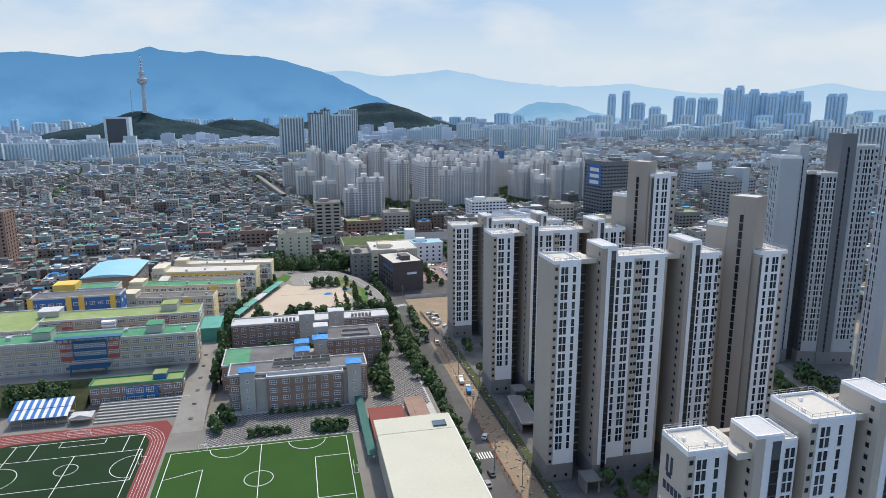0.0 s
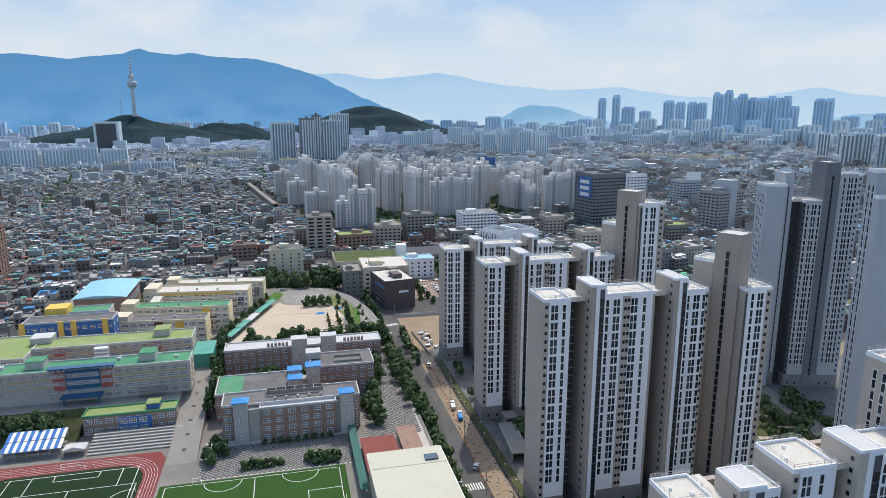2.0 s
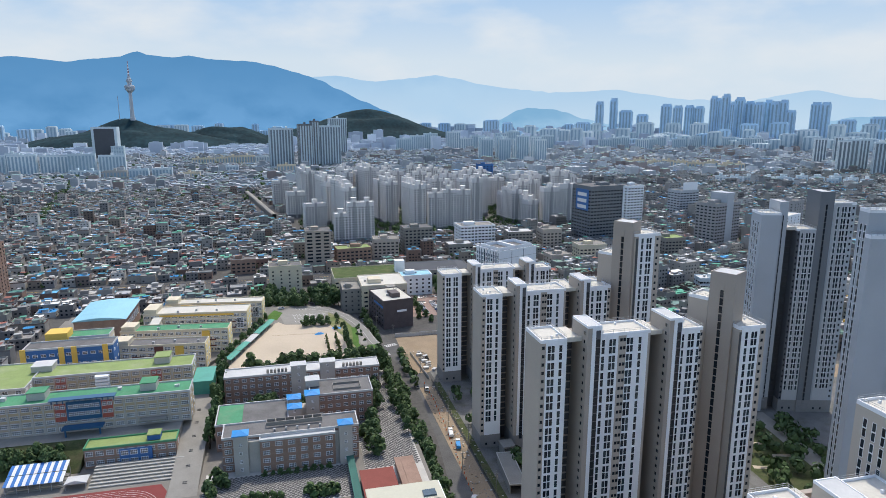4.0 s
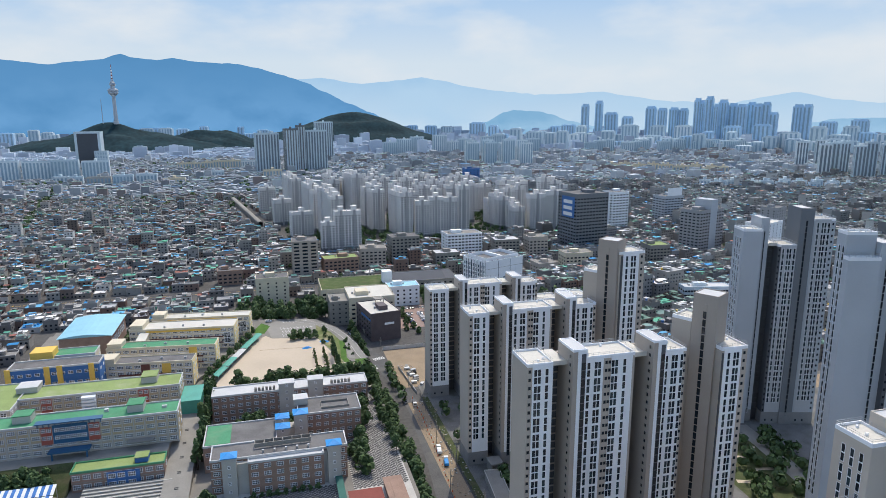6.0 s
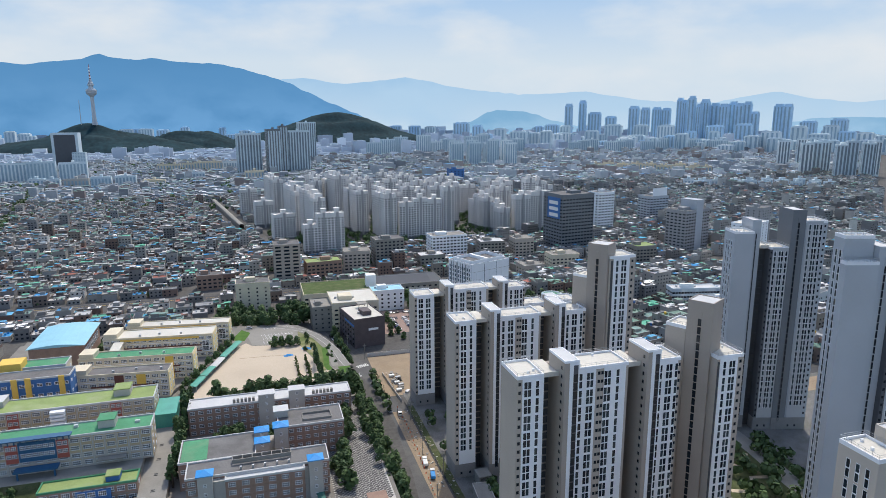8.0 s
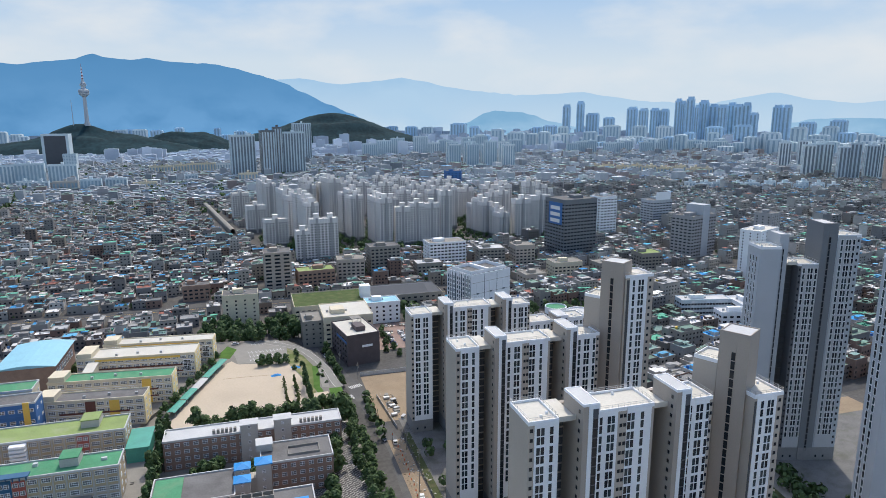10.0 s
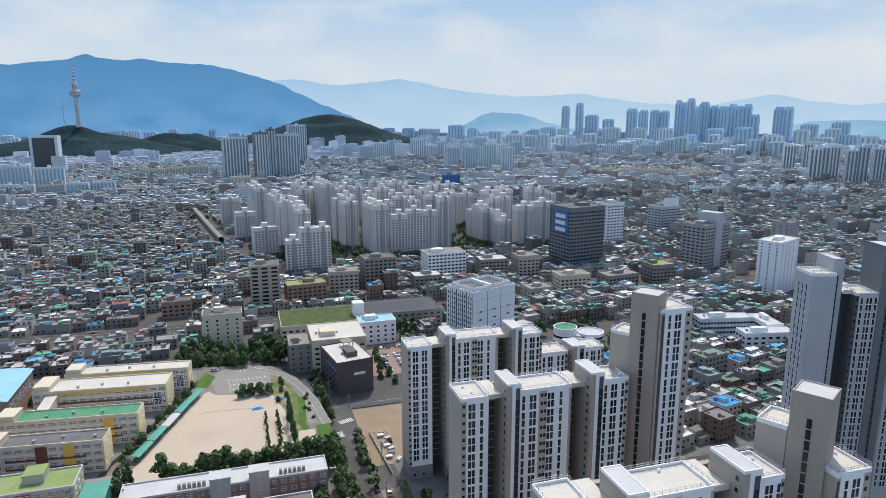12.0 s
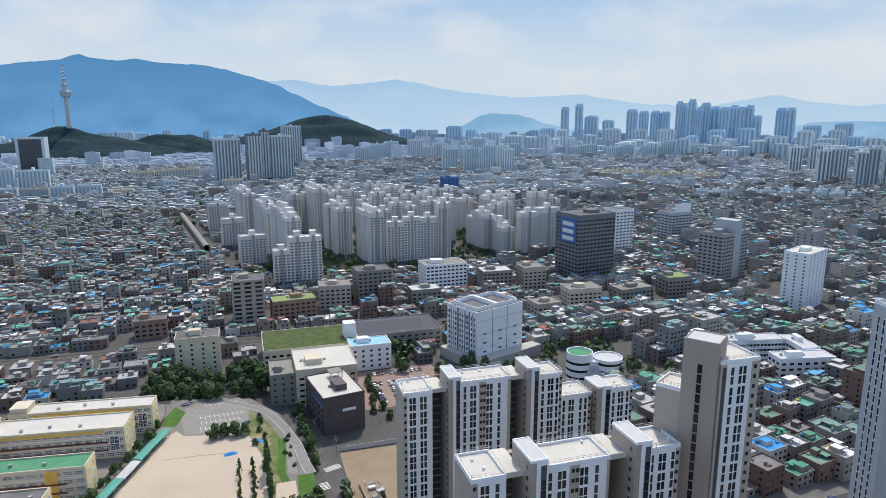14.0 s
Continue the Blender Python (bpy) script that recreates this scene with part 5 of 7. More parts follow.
NAVY = city_block("office_building", 71, 449.6, 22, 33, 20.7, "dark blue-brown brick block with flat cluttered roof", "office", 10, wall="navy", roof="roofwhite", cols=(0, 6), faces="W", ww=2.2)
part("sign_bar", Buf().box(-1, 6, -16.75, -16.52, 11.5, 13.0), ["white"], NAVY, "white unreadable sign")
part("blue_stripe", Buf().box(-11.3, -11.2, -16.4, 4, 15.0, 16.6), ["bluewall"], NAVY)
part("roof_pavilion", Buf().box(0, 7, 6, 13, 23.4, 23.8).box(0.2, 0.6, 6.2, 6.6, 19.8, 23.4).box(6.4, 6.8, 6.2, 6.6, 19.8, 23.4).box(6.4, 6.8, 12.4, 12.8, 19.8, 23.4), ["concrete"], NAVY)
city_block("office_building", 70, 487, 34, 34, 22, "pale grey public building with white flat roof", "office", wall="cream", roof="roofwhite", cols=(6, 6), ww=2.6, wh=1.3)
city_block("office_building", 46, 486, 14, 24, 19, "pale stone wing with small square windows", "office", wall="concrete", roof="concrete", cols=(3, 4), ww=1.2, wh=1.1)
LB = city_block("library", 68, 548, 62, 40, 14, "low cream public building with planted green roof", "public building", wall="cream", roof="roofgrass", cols=(14, 8), ww=2.6, wh=1.6, pent=False)
part("lift_tower", Buf().box(22, 30, -8, 0, 0, 23), ["white"], LB, "plain white lift tower")
city_block("hall_building", 128, 560, 62, 36, 13, "low public hall with dark pitched roof", "hall", wall="concrete", roof="slatedark", cols=(12, 5), ww=2.4, wh=1.4, pent=False)
PH = thing("hall_roof", 122, 562, 12.4, "dark grey shallow pitched hall roof", "roof")
part("roof", Buf().poly([(-26, -15, 0), (26, -15, 0), (26, 0, 3.5), (-26, 0, 3.5)]).poly([(-26, 0, 3.5), (26, 0, 3.5), (26, 15, 0), (-26, 15, 0)]).poly([(-26, -15, 0), (-26, 0, 3.5), (-26, 15, 0)]), ["slatedark"], PH)
city_block("clinic_building", 103, 520, 26, 16, 17, "small white clinic with pale blue roof", "clinic", wall="white", roof="skyroof", cols=(5, 3), ww=1.6, wh=1.5)
slab("car_park", 84, 142, 455, 510, 0.06, "redpaver", "paved car park behind the dark block")

OF = city_block("office_building", 182, 517, 41, 30, 37, "pale blue-white office block with tall fins and open roof frame", "office", 21.5, "white", "greyroof", (0, 8), 3.6, 2.0, 2.4, "W", pent=False, glass="glassblue")
for k in range(13):
    part("fin", Buf().box(-20.9, -20.5, -14 + 2.3 * k, -13.5 + 2.3 * k, 6, 36.5), ["white"], OF)
window_columns(OF, 41, 30, 30, 3, 6, 6, 3.0, 1.2, "S", "glassblue")
part("joint", Buf().box(-20, 20.4, -15.06, -15.01, 12, 12.3).box(-20, 20.4, -15.06, -15.01, 21, 21.3).box(-20, 20.4, -15.06, -15.01, 30, 30.3), ["greywall"], OF)
part("joint", Buf().box(-7, -6.6, -15.07, -15.02, 0, 36).box(6, 6.4, -15.07, -15.02, 0, 36), ["glassblue"], OF)
part("curtain_glass", Buf().box(-20.62, -20.52, -14.4, 14.4, 7, 35.6), ["glassblue"], OF, "blue glass curtain wall")
part("podium", Buf().box(-26, 30, -24, -15.1, 0, 7).box(-26, -20.6, -15.1, 16, 0, 7), ["greywall"], OF)
part("roof_screen", Buf().frame_ring(-18, 18, -12, 12, 36.4, 39, 0.4).box(-1, 1, -12, 12, 36.4, 39), ["white"], OF)

# rounded white building with a cut corner
RB = thing("rounded_building", 229, 455, 0, "white rounded building with ribbon windows", "public building", -20)
for cx, w, h in ((-8, 8, 19), (9, 9, 16)):
    part("drum", Buf().tube(cx, 0, [(w, 0), (w, h), (w - 0.5, h), (w - 0.5, h - 1.0)], 28), ["white"], RB)
    for k in range(3):
        z = 3.2 + 4.6 * k
        if z + 1.6 < h:
            part("ribbon_window", Buf().tube(cx, 0, [(w + 0.05, z), (w + 0.05, z + 1.5)], 28), ["glass"], RB)
    part("drum_roof", Buf().tube(cx, 0, [(w - 0.5, h - 1.3), (w - 0.5, h - 0.9)], 28), ["greenroof" if cx < 0 else "whiteroof"], RB)
part("middle", Buf().box(-9, 9, -6, 8, 0, 14.5), ["white"], RB)
part("sloping_screen", Buf().poly([(-8, -11, 0), (8, -11, 0), (2, -5, 14), (-2, -5, 14)]), ["metal"], RB)

WT = city_block("apartment_block", 480, 545, 38, 20, 49, "slim white apartment tower", "apartment block", 24, "white", "roofwhite", (5, 3), 2.9, 1.4, 1.2)
WT2 = city_block("apartment_block", 530, 590, 22, 18, 56, "slim grey and white apartment tower", "apartment block", 24, "aptgrey", "greyroof", (4, 3), 2.9, 1.4, 1.2)
BB = city_block("office_building", 353, 690, 44, 36, 66, "dark glazed high-rise office with a blue billboard", "office", 10, "slateshaft", "greyroof", (10, 7), 3.8, 3.4, 1.6, "SW")
part("billboard", Buf().box(-22.5, -22.25, -14, 10, 38, 62), ["bluewall"], BB, "blue billboard")
bars = Buf()
for k in range(3):
    bars.box(-22.58, -22.52, -10, 7, 54 - 7 * k, 58 - 7 * k)
part("billboard_bar", bars, ["line"], BB)
city_block("office_building", 444, 776, 26, 22, 54, "white and blue office block", "office", 10, "white", "greyroof", (5, 3), 3.6, 3.2, 1.5)
GB = city_block("office_building", 487, 652, 46, 26, 47, "grey office block with a blank lift shaft", "office", 20, "aptgrey", "greyroof", (9, 5), 3.6, 3.2, 1.4)
part("lift_shaft", Buf().box(-4, 9, -13.4, 8, 0, 58), ["slate"], GB)
BW = city_block("office_building", 552, 818, 34, 24, 40, "grey office block with a white roof sign", "office", 10, "slate", "greyroof", (6, 4), 3.6, 4.0, 1.4)
part("roof_sign", Buf().box(-13, 13, -12.5, -12.1, 40, 51), ["white"], BW, "blank white roof sign")
DK = city_block("office_building", 30, 640, 24, 22, 36, "narrow dark brown high-rise office", "office", 0, "taupe", "greyroof", (3, 4), 3.4, 5.0, 1.7)
city_block("apartment_block", -2, 540, 26, 16, 26, "cream five-storey flats beside the trees", "flats", 0, "cream", "greyroof", (4, 3), 3.1, 1.3, 1.3)
STREET = [(-40, 625, 22, 14, 14, "housewall"), (64, 640, 34, 18, 17, 0), (100, 660, 26, 20, 21, 0), (134, 668, 30, 22, 30, 0), (176, 650, 26, 18, 14, 0), (205, 690, 40, 24, 26, 0), (250, 672, 28, 20, 20, 0), (285, 668, 22, 20, 22, 0), (228, 610, 26, 18, 12, 0), (262, 590, 22, 18, 11, 0), (306, 610, 30, 20, 15, 0), (350, 600, 34, 18, 14, 0), (400, 610, 24, 20, 18, 0)]
rng = random.Random(5)
for x, y, w, d, h, _ in STREET:
    city_block("shop_building", x, y, w, d, h, "flat-roofed shop and office building along the main road", "commercial building", rng.uniform(-4, 8), rng.choice(["cream", "concrete", "greywall", "beige", "white", "brick"]), rng.choice(["greyroof", "concrete", "greyroof", "whiteroof", "limeroof"]), (int(w / 4), int(d / 5)), 3.4, 2.6, 1.5, group="main road shops")
city_block("school_building", 352, 460, 40, 13, 14, "white L-shaped school with silver roof", "school", -12, "farwhite", "whiteroof", (16, 3), 3.6, 2.8, 1.6)
city_block("school_building", 376, 444, 12, 26, 14, "white school side wing with silver roof", "school", -12, "white", "whiteroof", (3, 9), 3.6, 2.8, 1.6)
city_block("school_building", 358, 424, 36, 13, 14, "white school end wing with silver roof", "school", -12, "white", "whiteroof", (7, 3), 3.6, 2.8, 1.6)


# slab apartment blocks
def slab_block(x, y, w, d, h, rot=0.0, wall="aptwall", glass="aptglass", heights=None, label="pale concrete slab apartment block with roof machine rooms", far=False):
    """Slab of staggered sections, each with its own roof height, stair shaft and window rows."""
    th = thing("apartment_block", x, y, 0, label, "apartment block", rot, group="slab apartments")
    FOOT.append((x, y, w / 2 + 5, d / 2 + 5))
    r = random.Random(int(x * 13 + y))
    along_y = d > w
    span = d if along_y else w
    n = max(1, int(span / (15 if not far else 30)))
    for i in range(n):
        u0, u1 = -span / 2 + span * i / n, -span / 2 + span * (i + 1) / n
        hh = heights[i % len(heights)] if heights else h - r.choice([0, 0, 2.8, 5.6, 8.4]) * (1 if not far else 0.5)
        o = r.choice([-1.4, 0, 1.4]) if n > 1 else 0
        x0, x1, y0, y1 = (-w / 2 + o, w / 2 + o, u0, u1) if along_y else (u0, u1, -d / 2 + o, d / 2 + o)
        part("section_wall", Buf().box(x0, x1, y0, y1, 0, hh), [wall], th)
        part("parapet", Buf().frame_ring(x0 - 0.1, x1 + 0.1, y0 - 0.1, y1 + 0.1, hh, hh + 1.0, 0.4), [wall], th)
        cx, cy = (x0 + x1) / 2, (y0 + y1) / 2
        part("machine_room", Buf().box(cx - 2.6, cx + 2.6, cy - 2.6, cy + 3.2, hh, hh + 5.2).box(cx - 3.1, cx + 3.1, cy - 3.1, cy + 3.7, hh + 5.2, hh + 5.8), [wall], th)
        k = max(2, int((x1 - x0) / (6.5 if far else 3.4)))
        step = (x1 - x0) / k
        floors = int(hh / 2.8) - 1
        zs = [0.6] + [v for f in range(floors) for v in (1.2 + 2.8 * f, 2.75 + 2.8 * f)] + [hh - 0.4]
        if far:
            edges = [x0 + 0.05] + [v for c in range(k) for v in (x0 + step * (c + 0.22), x0 + step * (c + 0.78))] + [x1 - 0.05]
            part("front_glazing", Buf().lattice(edges, [2, 5, hh - 3, hh - 0.5], y0 - 0.3, 0.28), [wall, glass], th)
            sides = max(1, int((y1 - y0) / 9))
            edges = [-y1 + 0.05] + [v for c in range(sides) for v in (-y1 + (y1 - y0) * (c + 0.3) / sides, -y1 + (y1 - y0) * (c + 0.7) / sides)] + [-y0 - 0.05]
            part("side_glazing", Buf().lattice(edges, [2, 5, hh - 3, hh - 0.5], x0 - 0.3, 0.28, "W"), [wall, glass], th)
            continue
        for c in range(k):
            ux, ww = x0 + step * (c + 0.5), step * 0.3
            part("window_column", Buf().lattice([ux - ww - 0.15, ux - ww, ux + ww, ux + ww + 0.15], zs, y0 - 0.2, 0.18), [wall, glass], th)
        n2 = max(2, int((y1 - y0) / 3.6))
        edges = [-y1 + 0.1] + [v for c in range(n2) for v in (-y1 + (y1 - y0) * (c + 0.24) / n2, -y1 + (y1 - y0) * (c + 0.76) / n2)] + [-y0 - 0.1]
        part("side_glazing", Buf().lattice(edges, zs, x0 - 0.2, 0.18, "W"), [wall, glass], th)
        part("stair_shaft", Buf().box(cx - 1.3, cx + 1.3, y0 - 1.1, y0 - 0.22, 0, hh + 2.2), ["aptgrey"], th)
        part("plinth", Buf().box(x0 - 0.35, x1 + 0.35, y0 - 0.45, y1 + 0.35, 0, 4.2), ["aptbase"], th)
    return th


for x, y, w, d, h, rot, hs in [
        (77, 746, 45, 14, 46, 2, (34, 46, 46, 37)), (73, 824, 15, 62, 62, 12, None), (37, 834, 27, 13, 46, 12, (34, 46)), (55, 902, 15, 58, 61, 12, None), (16, 947, 25, 13, 46, 10, (36, 47)),
        (32, 1020, 15, 58, 62, 12, None), (-4, 1062, 25, 13, 48, 10, (40, 48)),
        (161, 817, 16, 48, 58, 8, None), (135, 872, 17, 56, 62, 9, None), (119, 990, 17, 58, 66, 10, None), (92, 1016, 16, 50, 64, 10, None),
        (203, 799, 54, 14, 50, -5, (47, 51, 50, 50)), (241, 806, 14, 18, 64, -5, (64,)),
        (206, 884, 50, 14, 56, 4, None), (262, 896, 44, 14, 60, 4, None), (196, 956, 50, 14, 60, 5, None), (255, 962, 46, 14, 58, 5, None), (160, 1040, 56, 14, 60, 6, None), (235, 1044, 56, 14, 56, 6, None), (300, 1030, 46, 14, 56, 6, None), (150, 1110, 60, 14, 56, 6, None), (240, 1120, 60, 14, 54, 6, None),
        (302, 852, 15, 46, 46, 6, None), (317, 816, 15, 34, 38, 6, (33, 38)), (341, 802, 22, 14, 50, 2, (50,)), (368, 808, 28, 14, 53, 2, (53, 50)), (386, 864, 30, 14, 64, 4, (64, 60)), (336, 876, 30, 14, 52, 4, None), (350, 920, 42, 14, 55, 4, None), (420, 920, 40, 14, 50, 4, None), (312, 968, 40, 14, 52, 5, None), (380, 990, 46, 14, 50, 5, None)]:
    slab_block(x, y, w, d, h, rot, heights=hs)
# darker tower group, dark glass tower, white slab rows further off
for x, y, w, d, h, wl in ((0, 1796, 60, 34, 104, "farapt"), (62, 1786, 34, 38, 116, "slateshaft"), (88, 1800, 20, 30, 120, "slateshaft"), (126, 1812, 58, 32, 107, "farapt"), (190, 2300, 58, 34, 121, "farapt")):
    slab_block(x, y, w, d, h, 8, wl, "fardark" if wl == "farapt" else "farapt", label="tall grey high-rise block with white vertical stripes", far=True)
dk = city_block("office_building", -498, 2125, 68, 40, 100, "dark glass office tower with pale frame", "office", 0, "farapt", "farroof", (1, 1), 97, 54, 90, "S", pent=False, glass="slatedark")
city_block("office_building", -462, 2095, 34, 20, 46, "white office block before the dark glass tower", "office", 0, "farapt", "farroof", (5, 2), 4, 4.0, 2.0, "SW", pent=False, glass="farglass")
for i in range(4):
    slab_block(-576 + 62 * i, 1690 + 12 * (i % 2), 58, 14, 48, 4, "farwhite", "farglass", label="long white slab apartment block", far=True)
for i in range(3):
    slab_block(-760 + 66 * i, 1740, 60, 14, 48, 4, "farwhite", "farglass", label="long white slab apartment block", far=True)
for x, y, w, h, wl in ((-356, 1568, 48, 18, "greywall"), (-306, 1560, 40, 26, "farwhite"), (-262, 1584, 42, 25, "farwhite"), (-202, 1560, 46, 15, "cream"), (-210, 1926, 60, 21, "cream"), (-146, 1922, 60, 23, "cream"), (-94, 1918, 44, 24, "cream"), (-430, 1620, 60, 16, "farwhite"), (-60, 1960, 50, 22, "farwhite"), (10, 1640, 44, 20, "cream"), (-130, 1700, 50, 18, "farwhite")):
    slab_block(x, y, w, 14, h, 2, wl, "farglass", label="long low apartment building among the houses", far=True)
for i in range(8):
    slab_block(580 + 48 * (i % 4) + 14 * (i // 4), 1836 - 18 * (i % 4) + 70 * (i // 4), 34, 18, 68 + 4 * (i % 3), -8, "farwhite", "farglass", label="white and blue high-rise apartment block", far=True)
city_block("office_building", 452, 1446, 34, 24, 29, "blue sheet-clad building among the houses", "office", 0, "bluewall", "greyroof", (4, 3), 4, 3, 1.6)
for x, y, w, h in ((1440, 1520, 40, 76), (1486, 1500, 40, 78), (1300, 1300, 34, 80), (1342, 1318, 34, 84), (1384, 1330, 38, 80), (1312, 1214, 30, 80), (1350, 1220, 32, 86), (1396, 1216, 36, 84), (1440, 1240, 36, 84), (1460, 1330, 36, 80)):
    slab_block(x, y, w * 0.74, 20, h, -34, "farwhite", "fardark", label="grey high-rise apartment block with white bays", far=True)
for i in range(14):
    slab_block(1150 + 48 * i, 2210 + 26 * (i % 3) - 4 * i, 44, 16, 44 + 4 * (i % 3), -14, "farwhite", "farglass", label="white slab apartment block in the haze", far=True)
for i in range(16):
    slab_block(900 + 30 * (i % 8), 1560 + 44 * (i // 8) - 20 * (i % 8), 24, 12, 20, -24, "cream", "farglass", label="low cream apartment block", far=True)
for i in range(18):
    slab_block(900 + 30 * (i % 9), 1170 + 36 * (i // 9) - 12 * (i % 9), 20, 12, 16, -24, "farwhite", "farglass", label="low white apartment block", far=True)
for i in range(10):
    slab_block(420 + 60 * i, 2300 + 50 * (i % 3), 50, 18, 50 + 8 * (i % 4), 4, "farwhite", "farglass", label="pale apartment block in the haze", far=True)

AR = thing("market_arcade", -40, 1085, -3, "long white arched market arcade roof between the houses", "arcade", 9.8)
ab = Buf()
for i in range(6):
    a0, a1 = math.pi * i / 6, math.pi * (i + 1) / 6
    ab.poly([(3.4 * math.cos(a0), -150, 8.5 + 1.6 * math.sin(a0)), (3.4 * math.cos(a0), 150, 8.5 + 1.6 * math.sin(a0)), (3.4 * math.cos(a1), 150, 8.5 + 1.6 * math.sin(a1)), (3.4 * math.cos(a1), -150, 8.5 + 1.6 * math.sin(a1))])
part("arched_roof", ab, ["concrete"], AR)
for xx in (-3.4, 3.1):
    part("side_wall", Buf().box(xx, xx + 0.3, -150, 150, 0, 8.5), ["concrete"], AR)
for k in range(7):
    FOOT.append((-40 - 7.2 * (k - 3), 1085 + 42 * (k - 3), 9, 24))

# ---- the low city: houses as one fabric, nearest ones as things ----
KEEP_OUT = [(-160, 62, 60, 512), (60, 186, 60, 362), (186, 345, 60, 317), (62, 152, 362, 512), (-430, 560, 584, 600), (150, 275, 440, 505), (14, 55, 815, 1080), (48, 60, 735, 815), (60, 300, 770, 1110), (300, 460, 770, 970), (-32, 60, 500, 530)]


def free(x, y, r):
    for a, b_, c, d in KEEP_OUT:
        if a - r < x < b_ + r and c - r < y < d + r:
            return False
    for a, c, rx, ry in FOOT:
        if abs(x - a) < rx + r and abs(y - c) < ry + r:
            return False
    return True


def on_hill(x, y):
    for cx, cy, rx, ry in ((-595, 2960, 430, 190), (-262, 3080, 280, 140), (400, 3340, 500, 220)):
        if ((x - cx) / rx) ** 2 + ((y - cy) / ry) ** 2 < 0.95:
            return True
    return False


def house(b, x, y, w, d, h, rot, rng, lod):
    """Flat-roofed house into a mesh of wall 0, roof 1, glass 2."""
    k = len(b.v)
    b.box(-w / 2, w / 2, -d / 2, d / 2, 0, h, 0, 1 if lod > 1 else None)
    if lod < 2:
        b.frame_ring(-w / 2 - 0.15, w / 2 + 0.15, -d / 2 - 0.15, d / 2 + 0.15, h, h + 0.8, 0.3, 0)
        b.box(-w / 2 + 0.15, w / 2 - 0.15, -d / 2 + 0.15, d / 2 - 0.15, h, h + 0.12, 1)
    u, v = rng.uniform(-w * 0.25, w * 0.2), rng.uniform(-d * 0.2, d * 0.25)
    s = rng.uniform(0.14, 0.26)
    if rng.random() < 0.8:
        b.box(u - w * s, u + w * s, v - d * s, v + d * s, h, h + rng.uniform(2.0, 3.0), 0, 1)
    if lod < 2:
        for q in range(rng.randint(0, 2)):
            a, c = rng.uniform(-w * 0.4, w * 0.2), rng.uniform(-d * 0.4, d * 0.2)
            zz = h + rng.uniform(1.4, 2.4)
            b.box(a, a + w * rng.uniform(0.25, 0.6), c, c + d * rng.uniform(0.2, 0.5), zz, zz + 0.12, 1)
        for q in range(rng.randint(1, 3)):
            a, c = rng.uniform(-w * 0.42, w * 0.35), rng.uniform(-d * 0.42, d * 0.35)
            b.box(a, a + 1.1, c, c + 1.0, h + 0.1, h + rng.uniform(0.8, 1.8), 1)
        n = max(2, int(w / 3.0))
        for f in range(max(1, int(h / 3.0))):
            z = 0.9 + 3.0 * f
            for i in range(n):
                if rng.random() < 0.85:
                    c = -w / 2 + w * (i + 0.5) / n
                    b.box(c - 0.75, c + 0.75, -d / 2 - 0.06, -d / 2 + 0.01, z, z + 1.3, 2)
            if lod == 0:
                for i in range(2):
                    c = -d / 2 + d * (i + 0.5) / 2
                    b.box(w / 2 - 0.01, w / 2 + 0.06, c - 0.6, c + 0.6, z, z + 1.2, 2)
                    b.box(-w / 2 - 0.06, -w / 2 + 0.01, c - 0.6, c + 0.6, z, z + 1.2, 2)
    b.turned(x, y, rot, k)


